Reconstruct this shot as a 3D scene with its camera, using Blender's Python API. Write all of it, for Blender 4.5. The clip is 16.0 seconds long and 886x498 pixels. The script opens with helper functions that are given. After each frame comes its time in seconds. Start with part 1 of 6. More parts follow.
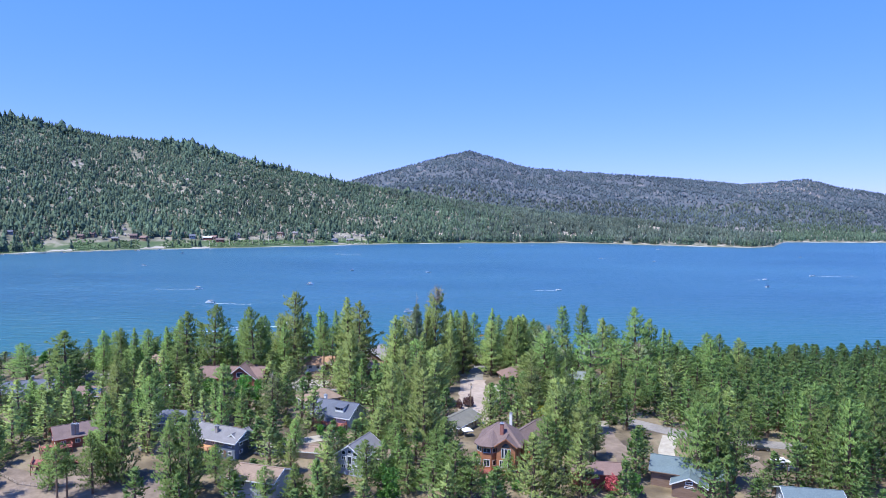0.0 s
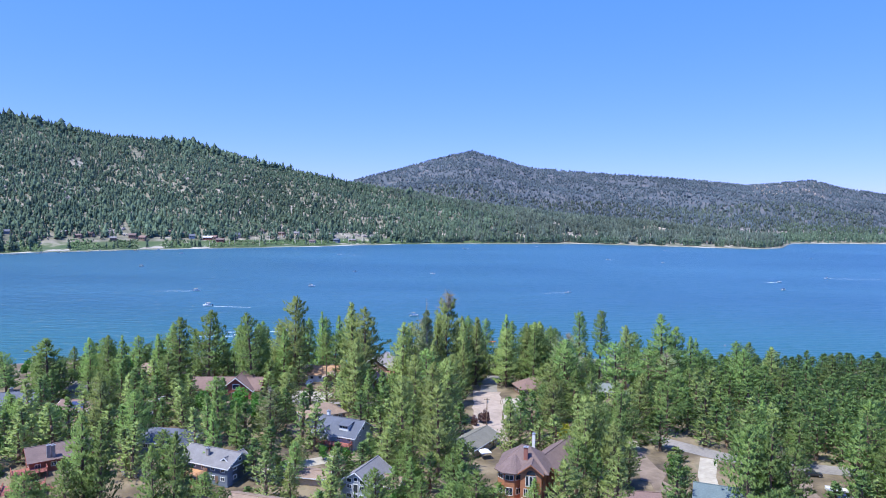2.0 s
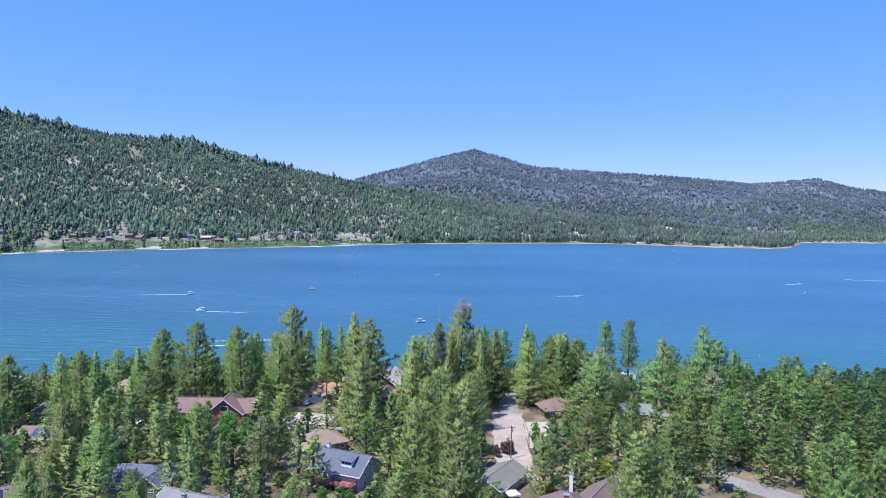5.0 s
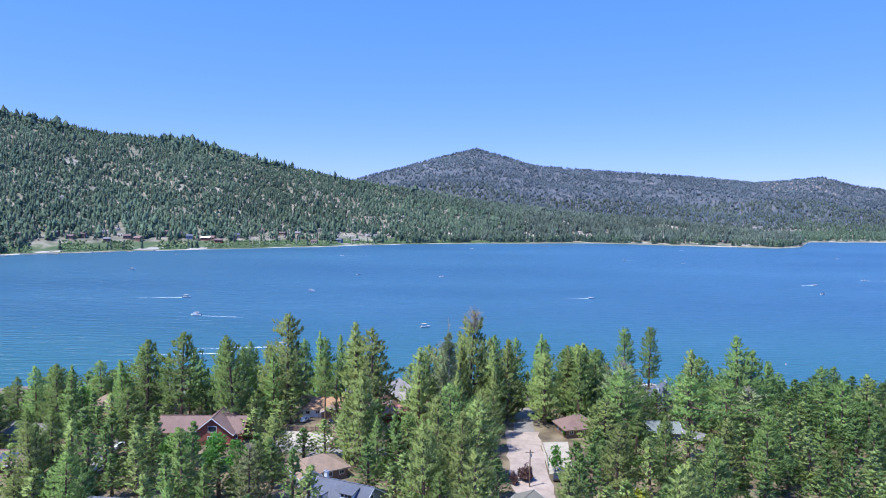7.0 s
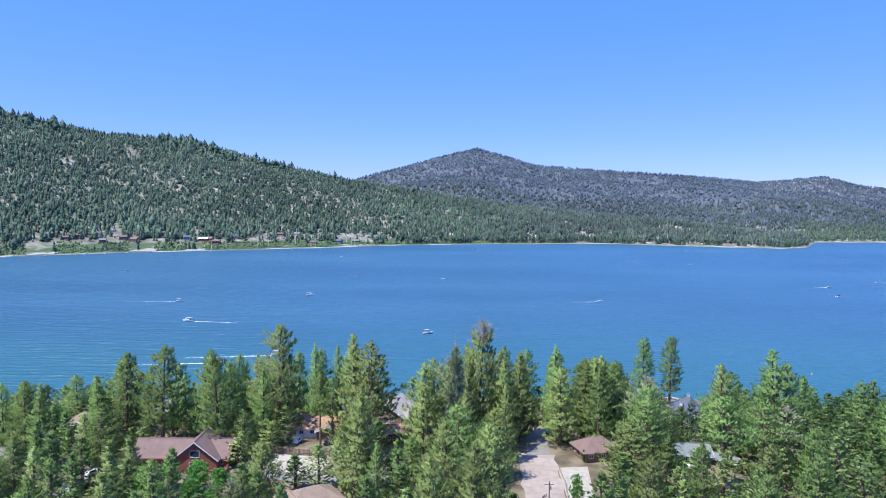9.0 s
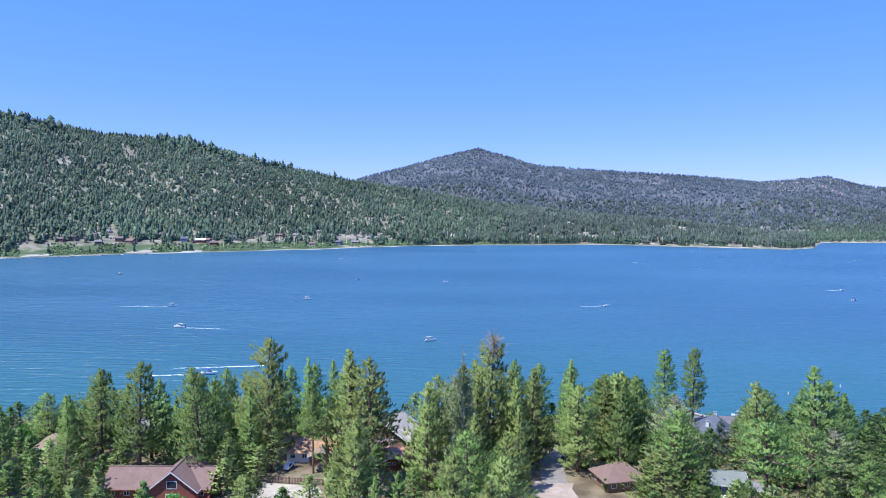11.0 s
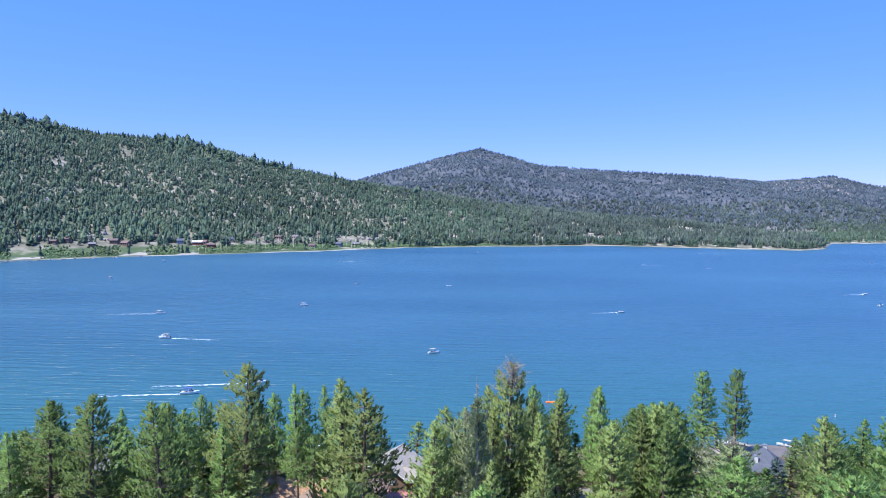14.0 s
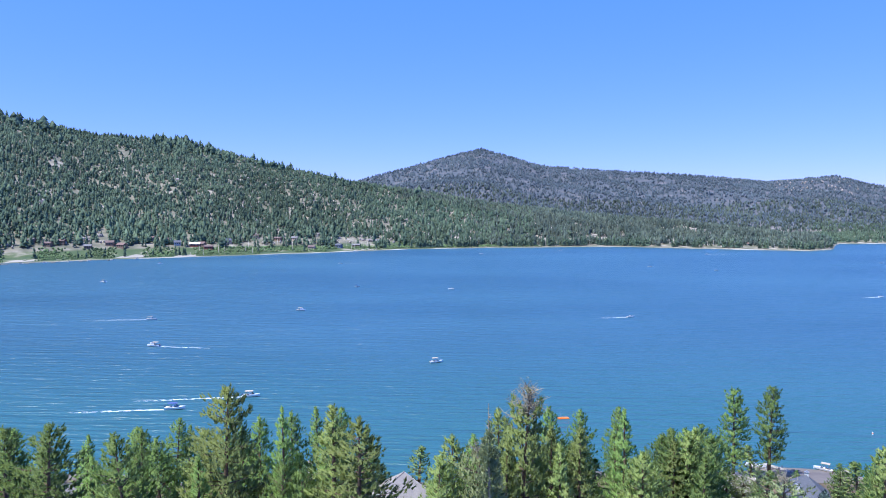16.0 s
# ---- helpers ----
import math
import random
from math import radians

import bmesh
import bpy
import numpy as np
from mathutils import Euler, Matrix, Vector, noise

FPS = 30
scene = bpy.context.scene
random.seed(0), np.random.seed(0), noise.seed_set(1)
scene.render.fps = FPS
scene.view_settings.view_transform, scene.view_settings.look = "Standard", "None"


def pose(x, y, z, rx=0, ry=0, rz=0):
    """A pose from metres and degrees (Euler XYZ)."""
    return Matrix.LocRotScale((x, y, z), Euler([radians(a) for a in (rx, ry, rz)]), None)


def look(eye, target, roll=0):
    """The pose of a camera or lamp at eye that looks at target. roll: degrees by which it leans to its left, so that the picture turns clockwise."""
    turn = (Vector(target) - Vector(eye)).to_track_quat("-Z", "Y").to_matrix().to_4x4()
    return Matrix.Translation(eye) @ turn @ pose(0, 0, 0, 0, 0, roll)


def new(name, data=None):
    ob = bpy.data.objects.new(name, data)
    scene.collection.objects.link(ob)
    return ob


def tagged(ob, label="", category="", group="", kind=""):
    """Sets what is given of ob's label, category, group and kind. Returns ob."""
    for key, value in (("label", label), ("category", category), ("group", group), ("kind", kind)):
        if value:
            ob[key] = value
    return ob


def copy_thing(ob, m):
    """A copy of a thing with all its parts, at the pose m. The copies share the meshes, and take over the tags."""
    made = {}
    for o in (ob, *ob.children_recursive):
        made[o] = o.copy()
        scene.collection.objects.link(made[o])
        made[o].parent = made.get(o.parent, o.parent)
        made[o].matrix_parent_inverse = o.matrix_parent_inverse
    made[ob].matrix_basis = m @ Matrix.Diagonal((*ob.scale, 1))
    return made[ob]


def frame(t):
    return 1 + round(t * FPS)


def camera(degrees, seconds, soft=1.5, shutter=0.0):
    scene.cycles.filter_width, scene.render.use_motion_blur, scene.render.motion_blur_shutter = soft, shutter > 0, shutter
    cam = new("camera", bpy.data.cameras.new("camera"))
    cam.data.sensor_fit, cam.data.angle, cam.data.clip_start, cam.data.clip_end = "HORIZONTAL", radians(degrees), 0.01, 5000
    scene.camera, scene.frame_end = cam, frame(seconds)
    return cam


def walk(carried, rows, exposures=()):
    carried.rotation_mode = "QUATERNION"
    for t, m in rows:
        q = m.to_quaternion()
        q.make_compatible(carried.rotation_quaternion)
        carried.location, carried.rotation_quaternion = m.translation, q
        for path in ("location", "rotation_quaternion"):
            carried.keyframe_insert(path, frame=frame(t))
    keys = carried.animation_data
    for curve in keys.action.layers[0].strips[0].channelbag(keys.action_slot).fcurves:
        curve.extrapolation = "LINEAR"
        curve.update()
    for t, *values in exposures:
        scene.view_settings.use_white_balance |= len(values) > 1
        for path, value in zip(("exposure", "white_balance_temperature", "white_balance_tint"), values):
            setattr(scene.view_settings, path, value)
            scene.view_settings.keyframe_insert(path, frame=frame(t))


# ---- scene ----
cam = camera(66.0, 16.0, 0.95)
# seconds, eye x y z, heading to the left, pitch, roll in degrees
PATH = [
    (0, 0.0, 0.0, 80.0, -0.009, -3.39, 0.57),
    (1, -2.31, 10.83, 79.67, 0.061, -3.35, 0.646),
    (2, -4.39, 21.6, 79.43, 0.105, -3.371, 0.687),
    (3, -6.25, 32.31, 79.28, 0.114, -3.401, 0.681),
    (4, -7.91, 42.97, 79.19, 0.157, -3.418, 0.671),
    (5.25, -9.72, 56.23, 79.18, 0.245, -3.45, 0.625),
    (6.5, -11.29, 69.41, 79.25, 0.338, -3.481, 0.561),
    (7.5, -12.38, 79.9, 79.35, 0.392, -3.497, 0.505),
    (8.5, -13.35, 90.35, 79.48, 0.39, -3.501, 0.466),
    (9, -13.8, 95.56, 79.55, 0.404, -3.488, 0.447),
    (10.25, -14.82, 108.55, 79.76, 0.431, -3.466, 0.405),
    (11.5, -15.72, 121.49, 79.97, 0.468, -3.452, 0.365),
    (12.5, -16.38, 131.8, 80.13, 0.503, -3.461, 0.335),
    (13.5, -17.01, 142.08, 80.28, 0.56, -3.432, 0.293),
    (14.5, -17.62, 152.34, 80.41, 0.617, -3.394, 0.244),
    (15.5, -18.23, 162.58, 80.5, 0.654, -3.363, 0.172),
    (16, -18.54, 167.69, 80.54, 0.669, -3.361, 0.139),
]


def heading(x, y, z, yaw, pitch, roll):
    yaw, pitch = radians(yaw), radians(pitch)
    ahead = Vector((-math.sin(yaw) * math.cos(pitch), math.cos(yaw) * math.cos(pitch), math.sin(pitch)))
    return look((x, y, z), Vector((x, y, z)) + 100 * ahead, roll)


walk(cam, [(row[0], heading(*row[1:])) for row in PATH], [(0, 0.7, 5300, 13), (16, 0.7, 5300, 13)])

# ---------------------------------------------------------------- light
SUN_EL, SUN_AZ = radians(64), radians(238)      # azimuth clockwise from +y
world = bpy.data.worlds.new("sky")
scene.world = world
world.use_nodes = True
wn = world.node_tree.nodes
sky = wn.new("ShaderNodeTexSky")
sky.sky_type = "NISHITA"
sky.sun_disc = False
sky.sun_elevation, sky.sun_rotation = SUN_EL, SUN_AZ
sky.altitude, sky.air_density, sky.dust_density, sky.ozone_density = 2000, 1.0, 0.35, 1.2
wn["Background"].inputs["Strength"].default_value = 0.093
tint = wn.new("ShaderNodeMix")
tint.data_type, tint.blend_type = "RGBA", "MULTIPLY"
tint.inputs["Factor"].default_value = 1.0
tint.inputs["B"].default_value = (0.59, 0.46, 0.55, 1)
world.node_tree.links.new(sky.outputs[0], tint.inputs["A"])
haze = wn.new("ShaderNodeMix")
haze.data_type, haze.blend_type = "RGBA", "ADD"
haze.inputs["Factor"].default_value = 1.0
haze.inputs["B"].default_value = (0.33, 1.37, 5.15, 1)
world.node_tree.links.new(tint.outputs["Result"], haze.inputs["A"])
world.node_tree.links.new(haze.outputs["Result"], wn["Background"].inputs["Color"])
sun = new("sun", bpy.data.lights.new("sun", "SUN"))
sun.data.energy, sun.data.angle, sun.data.color = 4.9, radians(0.55), (1.0, 0.90, 0.70)
toward = Vector((math.sin(SUN_AZ) * math.cos(SUN_EL), math.cos(SUN_AZ) * math.cos(SUN_EL), math.sin(SUN_EL)))
sun.matrix_world = look(toward * 50, (0, 0, 0))

# ---------------------------------------------------------------- materials


def material(name, stops, scale=1.0, rough=0.8, metal=0.0, detail=6.0, bump=0.0, bump_scale=None, random_from="", spread=0.25,
             stretch=(1, 1, 1), translucent=0.0, coat=0.0, specular=0.5):
    """Noise through a colour ramp (stops: position, colour), a second coarse stain layer, optional variation per piece, bump."""
    mat = bpy.data.materials.new(name)
    mat.use_nodes = True
    nt = mat.node_tree
    n, link = nt.nodes, nt.links.new
    bsdf = n["Principled BSDF"]
    place = n.new("ShaderNodeTexCoord")
    mapping = n.new("ShaderNodeMapping")
    mapping.inputs["Scale"].default_value = stretch
    link(place.outputs["Object"], mapping.inputs["Vector"])
    fine = n.new("ShaderNodeTexNoise")
    fine.inputs["Scale"].default_value, fine.inputs["Detail"].default_value = scale, detail
    fine.inputs["Roughness"].default_value = 0.65
    link(mapping.outputs[0], fine.inputs["Vector"])
    ramp = n.new("ShaderNodeValToRGB")
    while len(ramp.color_ramp.elements) < len(stops):
        ramp.color_ramp.elements.new(0.5)
    for element, (at, colour) in zip(ramp.color_ramp.elements, stops):
        element.position, element.color = at, (*colour, 1)
    link(fine.outputs["Fac"], ramp.inputs["Fac"])
    coarse = n.new("ShaderNodeTexNoise")
    coarse.inputs["Scale"].default_value, coarse.inputs["Detail"].default_value = scale * 0.13, 3.0
    link(mapping.outputs[0], coarse.inputs["Vector"])
    level = n.new("ShaderNodeMapRange")
    level.inputs["From Min"].default_value, level.inputs["From Max"].default_value = 0.3, 0.7
    level.inputs["To Min"].default_value, level.inputs["To Max"].default_value = 1 - spread, 1 + spread
    link(coarse.outputs["Fac"], level.inputs["Value"])
    hsv = n.new("ShaderNodeHueSaturation")
    link(ramp.outputs["Color"], hsv.inputs["Color"])
    value = level.outputs[0]
    if random_from:
        if random_from == "island":
            source = n.new("ShaderNodeNewGeometry").outputs["Random Per Island"]
        else:
            source = n.new("ShaderNodeObjectInfo").outputs["Random"]
        vary = n.new("ShaderNodeMapRange")
        vary.inputs["To Min"].default_value, vary.inputs["To Max"].default_value = 1 - 1.4 * spread, 1 + 1.4 * spread
        link(source, vary.inputs["Value"])
        both = n.new("ShaderNodeMath")
        both.operation = "MULTIPLY"
        link(value, both.inputs[0])
        link(vary.outputs[0], both.inputs[1])
        value = both.outputs[0]
        hue = n.new("ShaderNodeMapRange")
        hue.inputs["To Min"].default_value, hue.inputs["To Max"].default_value = 0.5 - 0.02 * spread, 0.5 + 0.045 * spread
        link(source, hue.inputs["Value"])
        link(hue.outputs[0], hsv.inputs["Hue"])
    link(value, hsv.inputs["Value"])
    link(hsv.outputs["Color"], bsdf.inputs["Base Color"])
    bsdf.inputs["Roughness"].default_value, bsdf.inputs["Metallic"].default_value = rough, metal
    bsdf.inputs["Coat Weight"].default_value = coat
    bsdf.inputs["Specular IOR Level"].default_value = specular
    if bump:
        grain = n.new("ShaderNodeTexNoise")
        grain.inputs["Scale"].default_value, grain.inputs["Detail"].default_value = bump_scale or scale * 3, 5.0
        link(mapping.outputs[0], grain.inputs["Vector"])
        relief = n.new("ShaderNodeBump")
        relief.inputs["Distance"].default_value, relief.inputs["Strength"].default_value = bump, 0.7
        link(grain.outputs["Fac"], relief.inputs["Height"])
        link(relief.outputs["Normal"], bsdf.inputs["Normal"])
    if translucent:
        thin = n.new("ShaderNodeBsdfTranslucent")
        link(hsv.outputs["Color"], thin.inputs["Color"])
        mix = n.new("ShaderNodeMixShader")
        mix.inputs["Fac"].default_value = translucent
        link(bsdf.outputs[0], mix.inputs[1])
        link(thin.outputs[0], mix.inputs[2])
        link(mix.outputs[0], n["Material Output"].inputs["Surface"])
    return mat


def ramp2(a, b, lo=0.3, hi=0.7):
    return [(lo, a), (hi, b)]


M = {}
M["needles"] = material("pine_needles", ramp2((0.185, 0.287, 0.091), (0.342, 0.456, 0.140)), 0.35, 0.65, random_from="object", spread=0.22, translucent=0.52, specular=0.3)
M["needles_dark"] = material("dark_pine_needles", ramp2((0.136, 0.233, 0.074), (0.289, 0.401, 0.124)), 0.35, 0.65, random_from="island", spread=0.12, translucent=0.5, specular=0.3)
M["needles_yellow"] = material("yellowish_needles", ramp2((0.254, 0.325, 0.111), (0.413, 0.487, 0.165)), 0.35, 0.65, random_from="object", spread=0.18, translucent=0.52, specular=0.3)
M["needles_blue"] = material("spruce_needles", ramp2((0.075, 0.128, 0.112), (0.180, 0.255, 0.225)), 0.5, 0.6, random_from="object", spread=0.15, translucent=0.2, specular=0.3)
M["leaves"] = material("broad_leaves", ramp2((0.065, 0.162, 0.024), (0.182, 0.351, 0.060)), 0.5, 0.55, random_from="object", spread=0.2, translucent=0.4, specular=0.4)
M["leaves_plum"] = material("dusky_leaves", ramp2((0.11, 0.06, 0.055), (0.22, 0.13, 0.115)), 0.6, 0.6, spread=0.2, translucent=0.3)
M["leaves_bright"] = material("bright_leaves", ramp2((0.28, 0.30, 0.03), (0.5, 0.48, 0.05)), 0.6, 0.55, spread=0.2, translucent=0.4)
M["bark"] = material("pine_bark", ramp2((0.07, 0.045, 0.032), (0.20, 0.13, 0.09)), 2.5, 0.9, bump=0.05, stretch=(1, 1, 0.25), random_from="object", spread=0.2)
M["dead_wood"] = material("dead_grey_wood", ramp2((0.28, 0.25, 0.23), (0.48, 0.45, 0.42)), 2.0, 0.9, stretch=(1, 1, 0.3))
M["dry_twigs"] = material("dry_grey_twigs", ramp2((0.21, 0.18, 0.118), (0.37, 0.325, 0.225)), 2.0, 0.9)
M["needles_grey"] = material("fading_needles", ramp2((0.185, 0.235, 0.106), (0.357, 0.389, 0.191)), 0.35, 0.7, random_from="object", spread=0.2, translucent=0.35, specular=0.2)
M["far_trees"] = material("far_conifers", ramp2((0.059, 0.100, 0.069), (0.137, 0.183, 0.110)), 0.02, 0.75, random_from="island", spread=0.2, translucent=0.2, specular=0.2)
# Grey-green conifers with some blue mixed in, in place of distance haze.
M["grey_trees"] = material("hazed_grey_conifers", ramp2((0.060, 0.091, 0.077), (0.134, 0.162, 0.121)), 0.02, 0.75, random_from="island", spread=0.24, translucent=0.25, specular=0.2)
# Base colour shifted to blue-grey to stand in for haze on the mountain.
M["hazed_trees"] = material("hazed_mountain_conifers", ramp2((0.087, 0.121, 0.142), (0.150, 0.182, 0.202)), 0.01, 0.8, random_from="island", spread=0.18, translucent=0.35, specular=0.1)
M["roof_slate"] = material("slate_grey_shingles", ramp2((0.135, 0.128, 0.128), (0.215, 0.205, 0.205)), 3.0, 0.85, bump=0.03, spread=0.1)
M["roof_dark"] = material("dark_grey_shingles", ramp2((0.065, 0.072, 0.095), (0.125, 0.135, 0.165)), 3.0, 0.85, bump=0.03, spread=0.12)
M["roof_brown"] = material("brown_shingles", ramp2((0.11, 0.075, 0.068), (0.19, 0.135, 0.12)), 3.0, 0.85, bump=0.03, spread=0.12)
M["roof_mauve"] = material("faded_red_brown_shingles", ramp2((0.143, 0.091, 0.076), (0.220, 0.145, 0.121)), 3.0, 0.85, bump=0.03, spread=0.1)
M["roof_tan"] = material("tan_shingles", ramp2((0.185, 0.128, 0.088), (0.285, 0.208, 0.148)), 3.0, 0.85, bump=0.03, spread=0.12)
M["roof_needle"] = material("needle_strewn_roof", [(0.3, (0.17, 0.105, 0.06)), (0.5, (0.34, 0.20, 0.105)), (0.7, (0.44, 0.275, 0.15))], 1.2, 0.9, bump=0.05, spread=0.2)
M["roof_green"] = material("blue_green_shingles", ramp2((0.085, 0.115, 0.125), (0.14, 0.18, 0.19)), 3.0, 0.85, bump=0.03, spread=0.1)
M["roof_olive"] = material("olive_grey_shingles", ramp2((0.125, 0.118, 0.09), (0.195, 0.182, 0.145)), 3.0, 0.85, bump=0.03, spread=0.12)
M["roof_weathered"] = material("weathered_grey_shingles", ramp2((0.235, 0.208, 0.18), (0.345, 0.31, 0.272)), 3.0, 0.85, bump=0.03, spread=0.1)
M["roof_sage"] = material("pale_sage_shingles", ramp2((0.135, 0.152, 0.135), (0.205, 0.225, 0.20)), 3.0, 0.85, bump=0.03, spread=0.1)
M["roof_red"] = material("red_metal_roof", ramp2((0.34, 0.13, 0.105), (0.46, 0.205, 0.165)), 1.5, 0.5, bump=0.01, spread=0.12)
M["wall_orange"] = material("orange_stained_cedar", ramp2((0.30, 0.125, 0.060), (0.45, 0.21, 0.105)), 2.0, 0.65, bump=0.02, stretch=(0.2, 0.2, 4), spread=0.15)
M["wall_redwood"] = material("redwood_siding", ramp2((0.17, 0.055, 0.035), (0.28, 0.10, 0.07)), 2.0, 0.75, bump=0.02, stretch=(0.2, 0.2, 4), spread=0.15)
M["wall_blue"] = material("slate_blue_siding", ramp2((0.12, 0.145, 0.19), (0.19, 0.22, 0.27)), 2.0, 0.75, bump=0.02, stretch=(0.2, 0.2, 4), spread=0.1)
M["wall_grey"] = material("pale_grey_siding", ramp2((0.27, 0.29, 0.33), (0.38, 0.40, 0.44)), 2.0, 0.7, bump=0.02, stretch=(0.2, 0.2, 4), spread=0.1)
M["wall_tan"] = material("tan_stucco", ramp2((0.38, 0.29, 0.21), (0.52, 0.42, 0.32)), 2.0, 0.85, bump=0.02, spread=0.1)
M["wall_brown"] = material("brown_siding", ramp2((0.15, 0.095, 0.065), (0.25, 0.17, 0.12)), 2.0, 0.8, bump=0.02, stretch=(0.2, 0.2, 4), spread=0.15)
M["white"] = material("white_paint", ramp2((0.66, 0.66, 0.65), (0.80, 0.80, 0.79)), 2.0, 0.55, spread=0.06)
M["deck_red"] = material("red_stained_deck", ramp2((0.22, 0.075, 0.055), (0.34, 0.125, 0.095)), 2.0, 0.75, stretch=(6, 0.4, 1), spread=0.15)
M["deck_wood"] = material("honey_stained_deck", ramp2((0.40, 0.21, 0.09), (0.56, 0.32, 0.16)), 2.0, 0.7, stretch=(6, 0.4, 1), spread=0.15)
M["stone"] = material("chimney_stone", ramp2((0.21, 0.185, 0.17), (0.36, 0.325, 0.30)), 2.5, 0.9, bump=0.06, spread=0.2)
M["brick"] = material("chimney_brick", ramp2((0.26, 0.10, 0.07), (0.38, 0.17, 0.12)), 3.0, 0.9, bump=0.04, spread=0.15)
M["metal"] = material("grey_metal", ramp2((0.35, 0.36, 0.37), (0.5, 0.5, 0.52)), 3.0, 0.45, metal=0.6, spread=0.1)
M["asphalt"] = material("worn_asphalt", ramp2((0.165, 0.148, 0.132), (0.25, 0.227, 0.205)), 1.2, 0.9, bump=0.01, spread=0.14)
M["concrete"] = material("pale_concrete", ramp2((0.29, 0.255, 0.20), (0.42, 0.375, 0.30)), 0.8, 0.9, bump=0.01, spread=0.14)
M["plaza"] = material("dusty_road_surface", ramp2((0.26, 0.205, 0.165), (0.37, 0.30, 0.245)), 0.5, 0.92, bump=0.01, spread=0.14)
M["dirt"] = material("sandy_dirt", ramp2((0.125, 0.094, 0.068), (0.235, 0.18, 0.134)), 0.4, 0.95, bump=0.05, spread=0.2)
M["sand"] = material("pale_sand", ramp2((0.125, 0.108, 0.10), (0.20, 0.176, 0.16)), 0.15, 0.95, spread=0.15)
M["fence_wood"] = material("weathered_fence_timber", ramp2((0.24, 0.19, 0.14), (0.38, 0.31, 0.24)), 2.0, 0.85, stretch=(1, 1, 0.3), spread=0.15)
M["far_sand"] = material("bleached_lake_sand", ramp2((0.26, 0.24, 0.19), (0.42, 0.385, 0.32)), 0.06, 0.95, spread=0.15)
M["rock"] = material("pale_granite", ramp2((0.24, 0.21, 0.18), (0.40, 0.36, 0.32)), 0.3, 0.92, bump=0.3, random_from="object", spread=0.12)
M["lawn"] = material("mown_lawn", ramp2((0.07, 0.13, 0.03), (0.15, 0.22, 0.06)), 0.6, 0.9, spread=0.2)
M["reeds"] = material("shore_reeds", ramp2((0.060, 0.106, 0.036), (0.132, 0.187, 0.068)), 0.06, 0.9, spread=0.25, random_from="island")
M["tyre"] = material("rubber", ramp2((0.015, 0.015, 0.015), (0.03, 0.03, 0.03)), 5.0, 0.85)
M["car_white"] = material("white_car_paint", ramp2((0.72, 0.72, 0.72), (0.8, 0.8, 0.8)), 1.0, 0.3, coat=0.7, spread=0.03)
M["car_navy"] = material("navy_car_paint", ramp2((0.02, 0.03, 0.09), (0.04, 0.05, 0.13)), 1.0, 0.3, coat=0.8, spread=0.05)
M["car_black"] = material("black_car_paint", ramp2((0.02, 0.02, 0.025), (0.035, 0.035, 0.04)), 1.0, 0.3, coat=0.8, spread=0.05)
M["car_silver"] = material("silver_car_paint", ramp2((0.42, 0.44, 0.46), (0.52, 0.54, 0.56)), 1.0, 0.3, metal=0.5, coat=0.6, spread=0.05)
M["hull_white"] = material("white_gelcoat", ramp2((0.74, 0.74, 0.73), (0.84, 0.84, 0.83)), 1.0, 0.3, coat=0.5, spread=0.04)
M["canvas_blue"] = material("blue_canvas", ramp2((0.05, 0.08, 0.22), (0.09, 0.13, 0.32)), 2.0, 0.8, spread=0.1)
M["canvas_tan"] = material("tan_canvas", ramp2((0.4, 0.34, 0.26), (0.5, 0.43, 0.34)), 2.0, 0.8, spread=0.1)
M["orange"] = material("orange_vinyl", ramp2((0.75, 0.16, 0.02), (0.85, 0.25, 0.04)), 1.0, 0.5, spread=0.08)
M["solar"] = material("solar_cells", ramp2((0.035, 0.045, 0.10), (0.06, 0.075, 0.15)), 4.0, 0.2, coat=0.6, spread=0.1)
M["flowers"] = material("red_blossom", ramp2((0.42, 0.07, 0.075), (0.60, 0.17, 0.18)), 2.0, 0.7, spread=0.2, translucent=0.3)
M["foam"] = material("wake_foam", [(0.35, (0.45, 0.55, 0.62)), (0.6, (0.85, 0.88, 0.9))], 0.6, 0.7, spread=0.1)

glass = bpy.data.materials.new("dark_window_glass")
glass.use_nodes = True
gb = glass.node_tree.nodes["Principled BSDF"]
gb.inputs["Base Color"].default_value = (0.03, 0.04, 0.055, 1)
gb.inputs["Roughness"].default_value = 0.06
M["glass"] = glass


